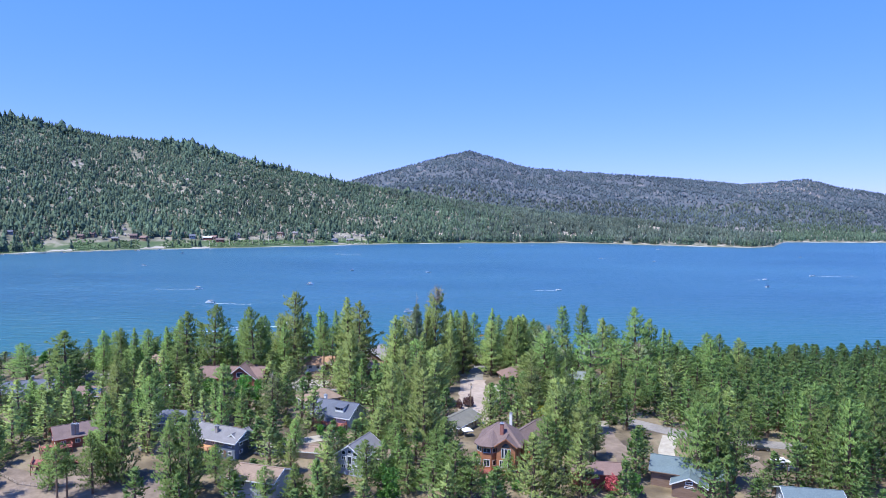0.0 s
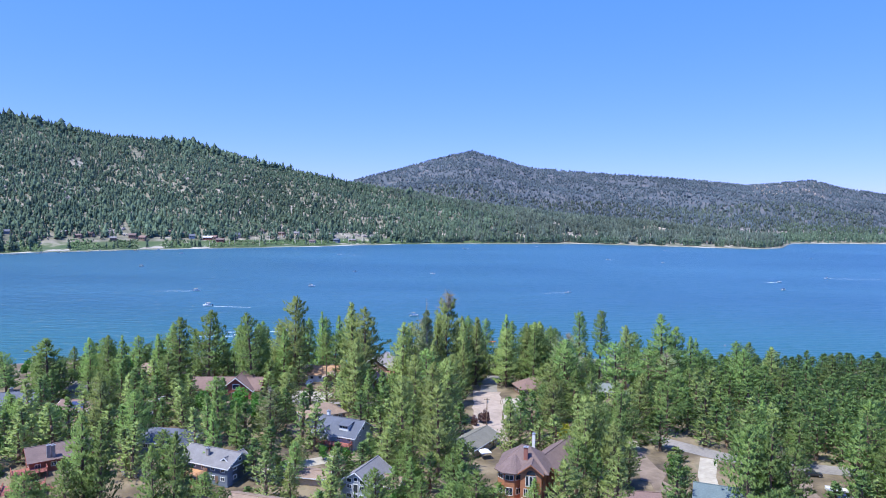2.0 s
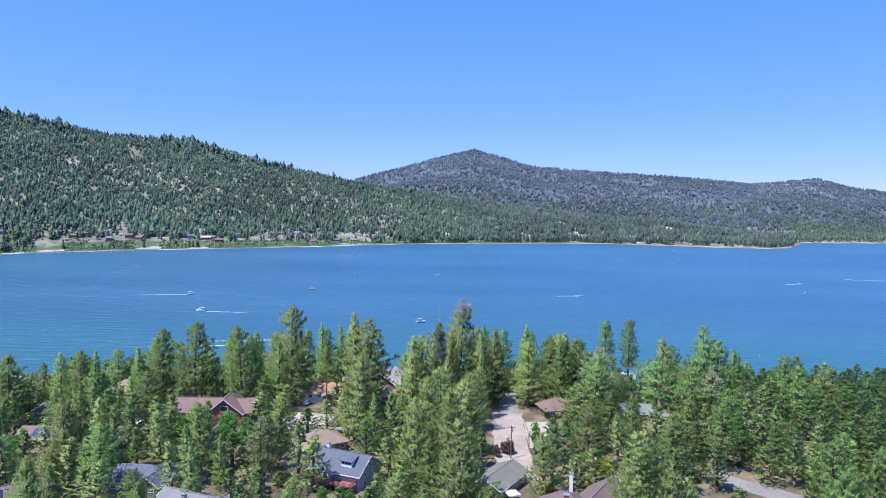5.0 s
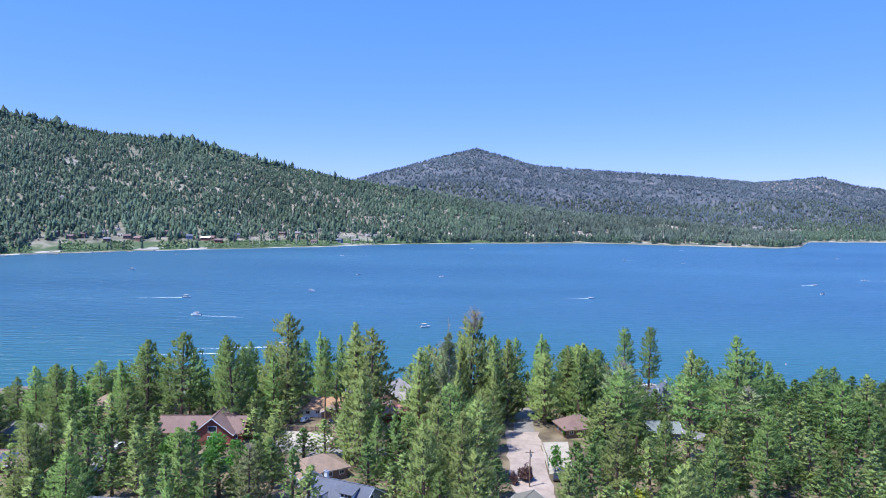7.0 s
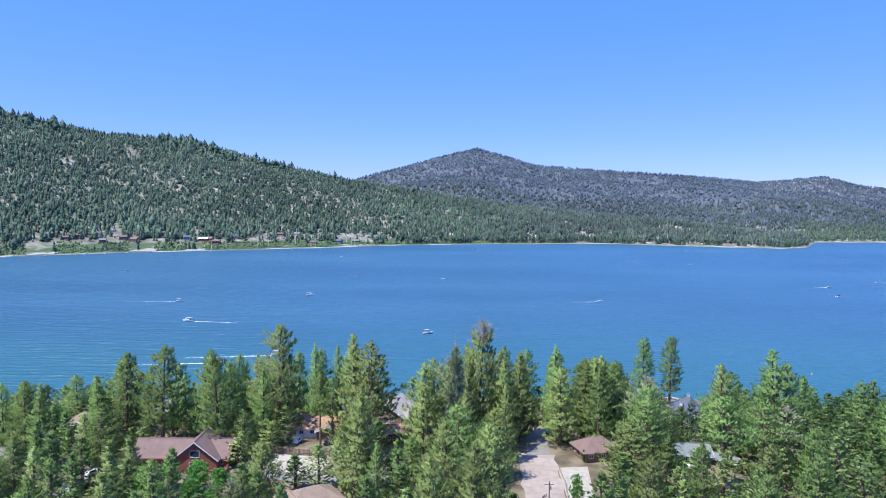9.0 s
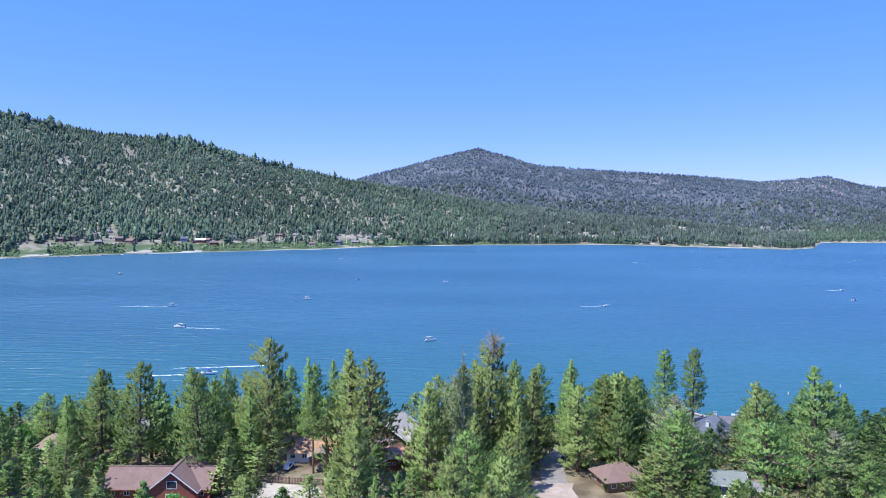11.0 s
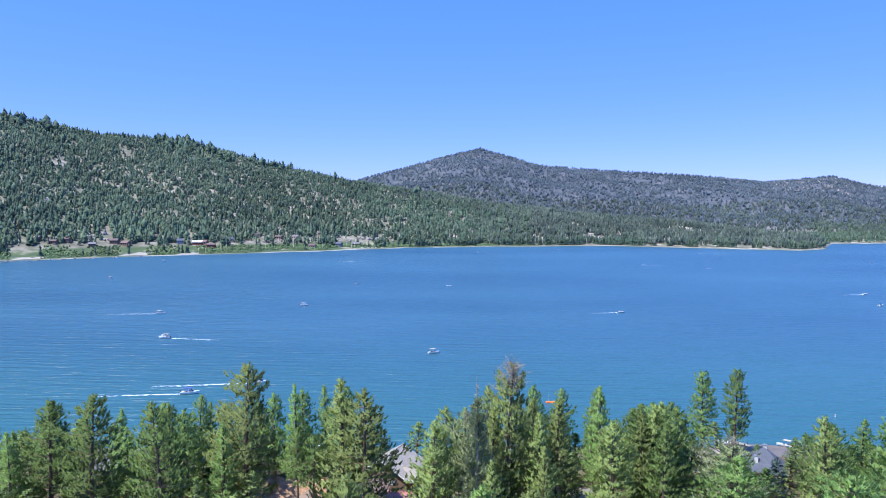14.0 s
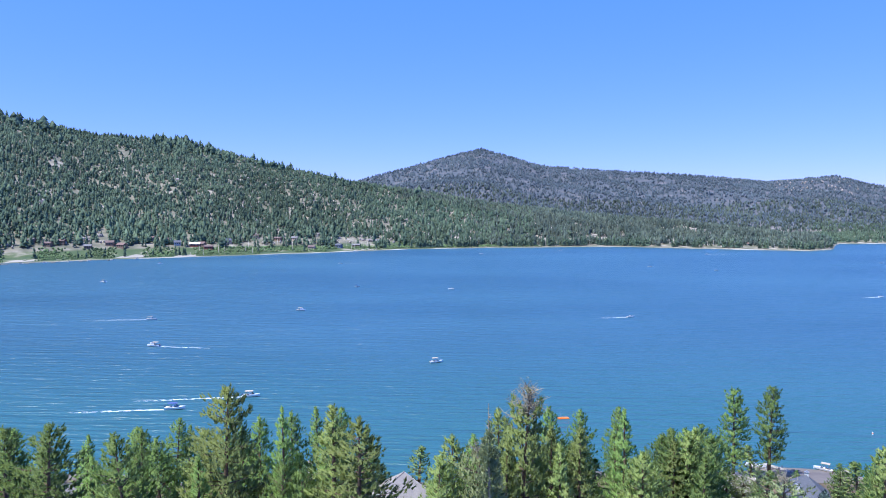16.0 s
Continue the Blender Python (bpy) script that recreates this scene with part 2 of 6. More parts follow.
def ground_material():
    """Dirt, needle litter and dry grass near the houses; sand by the water; tan slopes with pale outcrops on the hills;
    far mountain tinted blue-grey for haze.
    """
    mat = bpy.data.materials.new("forest_floor")
    mat.use_nodes = True
    n, link = mat.node_tree.nodes, mat.node_tree.links.new
    geo = n.new("ShaderNodeNewGeometry")
    xyz = n.new("ShaderNodeSeparateXYZ")
    link(geo.outputs["Position"], xyz.inputs[0])

    def grain(scale, detail, stops):
        tex = n.new("ShaderNodeTexNoise")
        tex.inputs["Scale"].default_value, tex.inputs["Detail"].default_value = scale, detail
        link(geo.outputs["Position"], tex.inputs["Vector"])
        ramp = n.new("ShaderNodeValToRGB")
        while len(ramp.color_ramp.elements) < len(stops):
            ramp.color_ramp.elements.new(0.5)
        for element, (at, colour) in zip(ramp.color_ramp.elements, stops):
            element.position, element.color = at, (*colour, 1)
        link(tex.outputs["Fac"], ramp.inputs[0])
        return ramp.outputs[0]

    def blend(fac, a, b):
        mix = n.new("ShaderNodeMix")
        mix.data_type = "RGBA"
        link(fac, mix.inputs["Factor"])
        link(a, mix.inputs["A"])
        link(b, mix.inputs["B"])
        return mix.outputs["Result"]

    def step(value, lo, hi):
        r = n.new("ShaderNodeMapRange")
        r.interpolation_type = "SMOOTHSTEP"
        r.inputs["From Min"].default_value, r.inputs["From Max"].default_value = lo, hi
        link(value, r.inputs["Value"])
        return r.outputs[0]

    near = grain(0.11, 8, [(0.3, (0.06, 0.045, 0.03)), (0.45, (0.118, 0.090, 0.052)), (0.6, (0.21, 0.165, 0.102)), (0.75, (0.09, 0.10, 0.05))])
    slope = grain(0.04, 9, [(0.28, (0.095, 0.098, 0.064)), (0.45, (0.145, 0.140, 0.096)), (0.60, (0.225, 0.204, 0.152)), (0.74, (0.38, 0.345, 0.28))])
    # blue-grey mountain ground, with distance haze painted into the ramp
    hazed_peak = grain(0.02, 9, [(0.3, (0.062, 0.078, 0.094)), (0.5, (0.080, 0.092, 0.106)), (0.66, (0.122, 0.120, 0.126)), (0.80, (0.30, 0.28, 0.275))])
    shore = grain(0.03, 5, [(0.35, (0.115, 0.10, 0.085)), (0.65, (0.23, 0.20, 0.17))])
    reed = grain(0.03, 6, [(0.38, (0.044, 0.076, 0.026)), (0.56, (0.076, 0.106, 0.040)), (0.70, (0.27, 0.245, 0.18))])
    tan = grain(0.05, 6, [(0.36, (0.10, 0.11, 0.065)), (0.52, (0.19, 0.175, 0.12)), (0.68, (0.42, 0.38, 0.31))])
    bank = blend(step(xyz.outputs["X"], -180, 120), reed, tan)
    clearings = grain(0.06, 7, [(0.35, (0.12, 0.115, 0.085)), (0.5, (0.27, 0.235, 0.185)), (0.65, (0.50, 0.45, 0.38))])
    east = blend(step(xyz.outputs["X"], -250, 150), slope, clearings)
    meadow = blend(step(xyz.outputs["X"], -60, 160), reed, tan)
    flats = blend(step(xyz.outputs["Z"], 2.6, 4.6), bank, blend(step(xyz.outputs["Z"], 9, 13), meadow, east))
    hills = blend(step(xyz.outputs["Z"], 30, 70), flats, slope)
    # past y 2300 the ground fades to the haze-tinted colour
    hills = blend(step(xyz.outputs["Y"], 2300, 2700), hills, hazed_peak)
    allover = blend(step(xyz.outputs["Y"], 600, 700), near, hills)
    pale = grain(0.014, 6, [(0.38, (0.13, 0.14, 0.075)), (0.52, (0.22, 0.20, 0.14)), (0.64, (0.50, 0.46, 0.38))])
    edge = blend(step(xyz.outputs["Y"], 600, 700), shore, pale)
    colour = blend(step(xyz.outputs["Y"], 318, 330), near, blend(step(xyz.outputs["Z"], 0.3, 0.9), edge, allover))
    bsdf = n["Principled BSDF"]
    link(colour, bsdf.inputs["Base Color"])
    bsdf.inputs["Roughness"].default_value = 0.95
    tex = n.new("ShaderNodeTexNoise")
    tex.inputs["Scale"].default_value, tex.inputs["Detail"].default_value = 0.8, 6
    link(geo.outputs["Position"], tex.inputs["Vector"])
    relief = n.new("ShaderNodeBump")
    relief.inputs["Distance"].default_value = 0.25
    link(tex.outputs["Fac"], relief.inputs["Height"])
    link(relief.outputs["Normal"], bsdf.inputs["Normal"])
    return mat


def water_material():
    mat = bpy.data.materials.new("lake_water")
    mat.use_nodes = True
    n, link = mat.node_tree.nodes, mat.node_tree.links.new
    geo = n.new("ShaderNodeNewGeometry")
    bsdf = n["Principled BSDF"]
    broad = n.new("ShaderNodeTexNoise")
    broad.inputs["Scale"].default_value, broad.inputs["Detail"].default_value = 0.006, 4
    stretch = n.new("ShaderNodeMapping")
    stretch.inputs["Scale"].default_value = (0.35, 1.0, 1.0)
    link(geo.outputs["Position"], stretch.inputs["Vector"])
    link(stretch.outputs[0], broad.inputs["Vector"])
    ramp = n.new("ShaderNodeValToRGB")
    ramp.color_ramp.elements[0].position, ramp.color_ramp.elements[0].color = 0.3, (0.034, 0.091, 0.138, 1)
    ramp.color_ramp.elements[1].position, ramp.color_ramp.elements[1].color = 0.7, (0.051, 0.125, 0.177, 1)
    link(broad.outputs["Fac"], ramp.inputs[0])
    xyz = n.new("ShaderNodeSeparateXYZ")
    link(geo.outputs["Position"], xyz.inputs[0])
    shoal = n.new("ShaderNodeMapRange")
    shoal.interpolation_type = "SMOOTHSTEP"
    shoal.inputs["From Min"].default_value, shoal.inputs["From Max"].default_value = 350, 620
    shoal.inputs["To Min"].default_value, shoal.inputs["To Max"].default_value = 0.85, 0.0
    link(xyz.outputs["Y"], shoal.inputs["Value"])
    shallow = n.new("ShaderNodeMix")
    shallow.data_type = "RGBA"
    shallow.inputs["B"].default_value = (0.037, 0.120, 0.136, 1)
    link(shoal.outputs[0], shallow.inputs["Factor"])
    link(ramp.outputs[0], shallow.inputs["A"])
    link(shallow.outputs["Result"], bsdf.inputs["Base Color"])
    bsdf.inputs["Roughness"].default_value = 0.32
    bsdf.inputs["IOR"].default_value = 1.33
    total = None
    for scale, dist, sx in ((0.8, 1.0, 0.25), (0.26, 5.0, 0.14), (0.04, 2.2, 0.3)):
        m = n.new("ShaderNodeMapping")
        m.inputs["Scale"].default_value, m.inputs["Rotation"].default_value = (sx, 1, 1), (0, 0, 0.12)
        link(geo.outputs["Position"], m.inputs["Vector"])
        tex = n.new("ShaderNodeTexNoise")
        tex.inputs["Scale"].default_value, tex.inputs["Detail"].default_value = scale, 3
        link(m.outputs[0], tex.inputs["Vector"])
        bump = n.new("ShaderNodeBump")
        bump.inputs["Distance"].default_value, bump.inputs["Strength"].default_value = dist, 0.6
        link(tex.outputs["Fac"], bump.inputs["Height"])
        if total:
            link(total, bump.inputs["Normal"])
        total = bump.outputs["Normal"]
    link(total, bsdf.inputs["Normal"])
    return mat


M["ground"] = ground_material()
M["water"] = water_material()

# ---------------------------------------------------------------- helpers for building


def part(name, bm, mat, parent=None, label=""):
    """Links a bmesh as one mesh object under a thing."""
    me = bpy.data.meshes.new(name)
    bm.to_mesh(me)
    bm.free()
    me.materials.append(M[mat])
    ob = new(name, me)
    ob.parent = parent
    return tagged(ob, label) if label else ob


def thing(name, m, label, category, group="", kind=""):
    ob = new(name)
    ob.empty_display_size = 0.5
    ob.matrix_world = m
    return tagged(ob, label, category, group, kind)


def raw(name, verts, faces, mat, parent=None):
    """A mesh of triangles or quads from arrays."""
    me = bpy.data.meshes.new(name)
    verts, faces = np.asarray(verts, np.float32), np.asarray(faces, np.int32)
    sides = faces.shape[1]
    me.vertices.add(len(verts))
    me.vertices.foreach_set("co", verts.ravel())
    me.loops.add(faces.size)
    me.loops.foreach_set("vertex_index", faces.ravel())
    me.polygons.add(len(faces))
    me.polygons.foreach_set("loop_start", np.arange(0, faces.size, sides, dtype=np.int32))
    me.update(calc_edges=True)
    me.materials.append(M[mat])
    ob = new(name, me)
    ob.parent = parent
    return ob


def box(bm, x0, x1, y0, y1, z0, z1, bevel=0.0):
    made = bmesh.ops.create_cube(bm, size=1.0)["verts"]
    for v in made:
        v.co = Vector((x0 + (v.co.x + 0.5) * (x1 - x0), y0 + (v.co.y + 0.5) * (y1 - y0), z0 + (v.co.z + 0.5) * (z1 - z0)))
    if bevel:
        edges = list({e for v in made for e in v.link_edges})
        bmesh.ops.bevel(bm, geom=edges, offset=bevel, segments=2, affect="EDGES")
    return bm


def rod(bm, a, b, r0, r1=None, sides=6):
    a, b = Vector(a), Vector(b)
    turn = (b - a).to_track_quat("Z", "Y").to_matrix().to_4x4()
    bmesh.ops.create_cone(bm, cap_ends=True, segments=sides, radius1=r0, radius2=r0 if r1 is None else r1, depth=(b - a).length,
                          matrix=Matrix.Translation((a + b) / 2) @ turn)
    return bm


def slab(bm, corners, thick):
    """A plate under four (or three) corners."""
    corners = [Vector(c) for c in corners]
    top = [bm.verts.new(c) for c in corners]
    low = [bm.verts.new(c - Vector((0, 0, thick))) for c in corners]
    bm.faces.new(top)
    bm.faces.new(low[::-1])
    for i in range(len(top)):
        j = (i + 1) % len(top)
        bm.faces.new((top[j], top[i], low[i], low[j]))
    bmesh.ops.recalc_face_normals(bm, faces=bm.faces[:])
    return bm


# ---------------------------------------------------------------- ground, lake and hills
# Bearings are x / y seen from the origin.
FAR_SHORE = [(-0.9, 860), (-0.65, 1085), (-0.57, 1150), (-0.44, 1240), (-0.32, 1300), (-0.185, 1405), (-0.07, 1525), (0.04, 1585), (0.2, 1640),
             (0.29, 1585), (0.387, 1537), (0.453, 1508), (0.486, 1560), (0.50, 1800), (0.64, 1835), (0.9, 1900)]
HILL_TOP = [(-0.9, 0.150), (-0.65, 0.121), (-0.565, 0.111), (-0.484, 0.094), (-0.42, 0.091), (-0.37, 0.0885), (-0.318, 0.075), (-0.26, 0.058), (-0.15, 0.036),
            (-0.07, 0.022), (0.055, 0.002), (0.18, -0.012), (0.30, -0.024), (0.43, -0.038), (0.5, -0.045), (0.9, -0.045)]
PEAK_TOP = [(-0.9, 0.02), (-0.3, 0.02), (-0.16, 0.030), (-0.12, 0.043), (-0.07, 0.0555), (-0.012, 0.0725), (0.038, 0.0832), (0.085, 0.070), (0.12, 0.060),
            (0.18, 0.0555), (0.25, 0.0515), (0.30, 0.0495), (0.386, 0.0430), (0.435, 0.0375), (0.485, 0.0420), (0.53, 0.0470), (0.575, 0.0360),
            (0.65, 0.0260), (0.9, 0.02)]
HILL_FAR = [(-0.9, 1900), (-0.65, 1900), (-0.4, 2150), (-0.15, 2250), (0.05, 2200), (0.3, 2050), (0.5, 2000), (0.9, 2000)]


def along(table, u):
    return np.interp(u, [a for a, _ in table], [b for _, b in table])


def wobble(x, y, size, seed):
    """Smooth rolling numbers in about -1 to 1."""
    a, b = x / size + seed * 1.7, y / size - seed * 2.3
    return (np.sin(a * 1.0 + 1.3 * np.sin(b * 0.7 + seed)) + np.sin(b * 1.31 + 1.1 * np.sin(a * 0.8 - seed)) + np.sin((a + b) * 1.9 + seed)) / 3


def near_shore(x):
    return 367 + 5 * np.sin(x / 31.0 + 0.6) + 2.5 * np.sin(x / 11.0) + 10 * np.exp(-((x - 92) / 28.0) ** 2) - 0.00035 * np.minimum(x + 60, 0) ** 2


def height(x, y):
    """The height of the land above the lake."""
    x, y = np.asarray(x, float), np.asarray(y, float)
    u = x / np.maximum(y, 1.0)
    inland = near_shore(x) - y
    home = np.clip(inland * 0.075, -5, 0) + np.where(inland > 0, 3.3 * (1 - np.exp(-np.maximum(inland, 0) / 26.0)), 0)
    home = home - np.clip((210 - y) * 0.12, 0, 7)
    home = home + np.where(inland > 12, 0.35 * wobble(x, y, 22, 3), 0)
    shore, top_r, top = along(FAR_SHORE, u) + 9 * wobble(x, y, 60, 5), along(HILL_FAR, u), 80 + along(HILL_TOP, u) * along(HILL_FAR, u)
    s = np.clip((y - shore - 60) / (top_r - shore - 60), 0, 1.8)
    top = np.maximum(top - 2.0, 1.0)
    rise = np.where(s < 1, s ** 1.06 * top, top - 30 * (s - 1))
    rise = rise + np.clip(s, 0, 1) * np.clip(1.15 - s, 0, 1) * 30 * wobble(x, y, 150, 1) + np.clip(s * 3, 0, 1) * np.clip((1.05 - s) * 4, 0, 1) * 6 * wobble(x, y, 45, 2)
    flat = np.clip((y - shore) * 0.075, -6, 4.5)
    hill = flat + rise
    ptop = 80 + along(PEAK_TOP, u) * 4150
    q = np.clip((y - 2450) / 1700.0, 0, 1.3)
    mount = np.where(q < 1, ptop * q ** 0.9, ptop - 260 * (q - 1)) + np.clip(q * 3, 0, 1) * np.clip((1 - q) * 4, 0, 1) * 32 * wobble(x, y, 210, 4)
    far = np.maximum(hill, np.where(y > 2450, mount, -6))
    return np.where(y < 650, home, far)


def terrain():
    rows = np.concatenate([np.arange(-300, 150, 30), np.arange(150, 390, 3.0), np.arange(390, 1000, 40), np.arange(1000, 2400, 14), np.arange(2400, 4700, 38)])
    cols = np.linspace(-1, 1, 261)
    y, c = np.meshgrid(rows, cols, indexing="ij")
    x = c * (380 + 0.72 * np.maximum(y, 0))
    z = height(x, y)
    n = len(cols)
    i, j = np.meshgrid(np.arange(len(rows) - 1), np.arange(n - 1), indexing="ij")
    a = (i * n + j).ravel()
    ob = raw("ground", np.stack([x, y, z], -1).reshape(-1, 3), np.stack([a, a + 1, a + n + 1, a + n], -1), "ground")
    ob.data.polygons.foreach_set("use_smooth", np.ones(len(a), bool))
    tagged(ob, "sandy pine-needle strewn ground rising to forested hills", "ground", kind="structure")


terrain()
water = raw("water", [(-3600, 250, 0), (3600, 250, 0), (3600, 3000, 0), (-3600, 3000, 0)], [(0, 1, 2, 3)], "water")
tagged(water, "blue lake with fine wind ripples", "lake", kind="structure")


def at(x, y):
    return float(height(x, y))


def patch(name, outline, mat, label, category, lift=0.06, ragged=0.0):
    """A paved or sown surface that follows the ground, as a thin sheet with an edge."""
    bm = bmesh.new()
    pts = [Vector((x, y, 0)) for x, y in outline]
    loop = []
    for a, b in zip(pts, pts[1:] + pts[:1]):
        k = max(1, int((b - a).length / 4))
        loop += [a.lerp(b, i / k) for i in range(k)]
    for p in loop:
        p.x += ragged * float(wobble(p.x, p.y, 2.3, 3))
        p.y += ragged * float(wobble(p.x, p.y, 2.9, 7))
    face = bm.faces.new([bm.verts.new(p) for p in loop])
    bmesh.ops.triangulate(bm, faces=[face])
    bmesh.ops.subdivide_edges(bm, edges=bm.edges[:], cuts=2, use_grid_fill=True)
    for v in bm.verts:
        v.co.z = at(v.co.x, v.co.y) + lift
    low = bmesh.ops.extrude_face_region(bm, geom=bm.faces[:])
    for v in [g for g in low["geom"] if isinstance(g, bmesh.types.BMVert)]:
        v.co.z -= 0.3
    bmesh.ops.recalc_face_normals(bm, faces=bm.faces[:])
    return tagged(part(name, bm, mat), label, category, kind="structure")


def strip(points, width):
    """The outline of a road along points."""
    left, right = [], []
    for i, p in enumerate(points):
        a, b = Vector(points[max(i - 1, 0)]), Vector(points[min(i + 1, len(points) - 1)])
        side = Vector((-(b - a).y, (b - a).x)).normalized() * width / 2
        left.append(tuple(Vector(p) + side))
        right.append(tuple(Vector(p) - side))
    return left + right[::-1]


ROADS = [strip([(12, 240), (12, 262), (13, 285), (14, 304)], 11), strip([(15, 303), (16, 318), (20, 334)], 7),
         [(19, 292), (28, 293), (25, 268), (18, 266)], strip([(66, 246), (84, 229), (104, 222), (135, 214), (190, 212)], 8),
         strip([(38, 256), (42, 244), (60, 240)], 7), strip([(-70, 288), (-46, 281), (-30, 284)], 7), strip([(-62, 214), (-46, 219), (-36, 226)], 6),
         strip([(-112, 252), (-113, 268), (-118, 290)], 6), strip([(78, 228), (72, 214), (70, 206)], 5)]
patch("road", ROADS[0], "plaza", "pale dusty road between pines", "road", ragged=0.9)
patch("road", ROADS[1], "asphalt", "grey asphalt lane down to the lake", "road", 0.1)
patch("driveway", ROADS[2], "concrete", "pale concrete parking pad beside the road", "driveway", 0.1)
patch("road", ROADS[3], "asphalt", "grey asphalt street in pine shade", "road")
patch("driveway", ROADS[4], "concrete", "pale driveway behind the cedar lodge", "driveway", 0.08)
patch("road", ROADS[5], "asphalt", "grey lane in front of a carport", "road")
patch("driveway", [(-67, 289), (-50, 285), (-49.5, 299), (-66, 301)], "concrete", "pale concrete yard before the gate of the carport house", "driveway", 0.1, ragged=1.2)
patch("driveway", ROADS[6], "concrete", "pale concrete driveway beside the blue house", "driveway")
patch("driveway", ROADS[7], "asphalt", "shaded asphalt drive with parked cars", "driveway")
patch("driveway", ROADS[8], "concrete", "pale driveway behind the green-roofed house", "driveway", 0.1)
patch("dirt_clearing", [(51, 234), (60, 232), (60, 203), (54, 204)], "dirt", "bare sandy clearing between pines", "clearing", ragged=2.2)
patch("dirt_clearing", [(84, 214), (98, 213), (100, 184), (84, 182)], "dirt", "bare brown dirt yard beside cars", "clearing", ragged=2.2)
patch("dirt_clearing", [(-130, 200), (-100, 192), (-78, 191), (-74, 174), (-126, 176)], "dirt", "dry sandy slope below the decks", "clearing", ragged=2.2)
patch("lawn", [(-152, 238), (-140, 240), (-134, 226), (-150, 222)], "lawn", "green lawn with a curved border", "lawn", ragged=1.0)
patch("beach", [(84, 371), (98, 374), (96, 362), (84, 362)], "sand", "small grey sandy landing at the lake", "beach")

# ---------------------------------------------------------------- houses


def opening(parent, x, y, z, w, h, nx, ny, mullions=1, name="window"):
    """A framed window on a wall whose outward normal is (nx, ny)."""
    tx, ty = -ny, nx
    turn = Matrix(((tx, nx, 0, x), (ty, ny, 0, y), (0, 0, 1, z), (0, 0, 0, 1)))
    bm = bmesh.new()
    t = 0.12
    for a, b, c, d in ((-w / 2, w / 2, -h / 2, -h / 2 + t), (-w / 2, w / 2, h / 2 - t, h / 2), (-w / 2, -w / 2 + t, -h / 2 + t, h / 2 - t), (w / 2 - t, w / 2, -h / 2 + t, h / 2 - t)):
        box(bm, a, b, -0.02, 0.09, c, d)
    for k in range(mullions):
        at_x = -w / 2 + w * (k + 1) / (mullions + 1)
        box(bm, at_x - 0.045, at_x + 0.045, -0.02, 0.07, -h / 2 + t, h / 2 - t)
    bm.transform(turn)
    ob = part(name, bm, "white", parent)
    bm = bmesh.new()
    box(bm, -w / 2 + t, w / 2 - t, -0.02, 0.03, -h / 2 + t, h / 2 - t)
    bm.transform(turn)
    part("pane", bm, "glass", ob)
    return ob


def shell(L, W, wall, rise, x0=None, base=-5.0):
    """Walls with two gables, ridge along x."""
    x0 = -L / 2 if x0 is None else x0
    bm = bmesh.new()
    ends = []
    for x in (x0, x0 + L):
        ends.append([bm.verts.new((x, y, z)) for y, z in ((-W / 2, base), (W / 2, base), (W / 2, wall), (0, wall + rise), (-W / 2, wall))])
    bm.faces.new(ends[0][::-1])
    bm.faces.new(ends[1])
    for i in range(5):
        j = (i + 1) % 5
        bm.faces.new((ends[0][i], ends[0][j], ends[1][j], ends[1][i]))
    bmesh.ops.recalc_face_normals(bm, faces=bm.faces[:])
    return bm


def gable_roof(parent, L, W, wall, rise, mat, over=0.7, m=None, x0=None, trim="white"):
    x0 = -L / 2 if x0 is None else x0
    pitch = rise / (W / 2)
    top, low, half = wall + rise + 0.22, wall + 0.22 - pitch * over, W / 2 + over
    a, b = x0 - over, x0 + L + over
    for side in (-1, 1):
        bm = slab(bmesh.new(), [(a, 0, top), (b, 0, top), (b, side * half, low), (a, side * half, low)], 0.2)
        if m:
            bm.transform(m)
        part("roof_slope", bm, mat, parent)
        bm = bmesh.new()
        box(bm, a, b, side * half - 0.05, side * half + 0.05, low - 0.3, low - 0.02)
        if m:
            bm.transform(m)
        part("fascia", bm, trim, parent)
        for end, out in ((a, -0.07), (b, 0.07)):
            bm = slab(bmesh.new(), [(end, 0, top - 0.02), (end + out, 0, top - 0.02), (end + out, side * half, low - 0.02), (end, side * half, low - 0.02)], 0.34)
            if m:
                bm.transform(m)
            part("barge_board", bm, trim, parent)
    bm = bmesh.new()
    box(bm, a, b, -0.16, 0.16, top - 0.06, top + 0.07)
    if m:
        bm.transform(m)
    part("ridge_cap", bm, mat, parent)


def hip_roof(parent, L, W, wall, rise, mat, over=0.7, trim="white"):
    top, pitch = wall + rise + 0.2, rise / (W / 2)
    low, hx, hy = wall + 0.2 - pitch * over, L / 2 + over, W / 2 + over
    r = max(L / 2 - W / 2, 0.2)
    faces = ([(-r, 0, top), (r, 0, top), (hx, -hy, low), (-hx, -hy, low)], [(r, 0, top), (-r, 0, top), (-hx, hy, low), (hx, hy, low)],
             [(r, 0, top), (hx, hy, low), (hx, -hy, low)], [(-r, 0, top), (-hx, -hy, low), (-hx, hy, low)])
    for corners in faces:
        part("roof_slope", slab(bmesh.new(), corners, 0.2), mat, parent)
    bm = bmesh.new()
    for s in (-1, 1):
        box(bm, -hx, hx, s * hy - 0.05, s * hy + 0.05, low - 0.3, low - 0.02)
        box(bm, s * hx - 0.05, s * hx + 0.05, -hy + 0.05, hy - 0.05, low - 0.3, low - 0.02)
    part("fascia", bm, trim, parent)


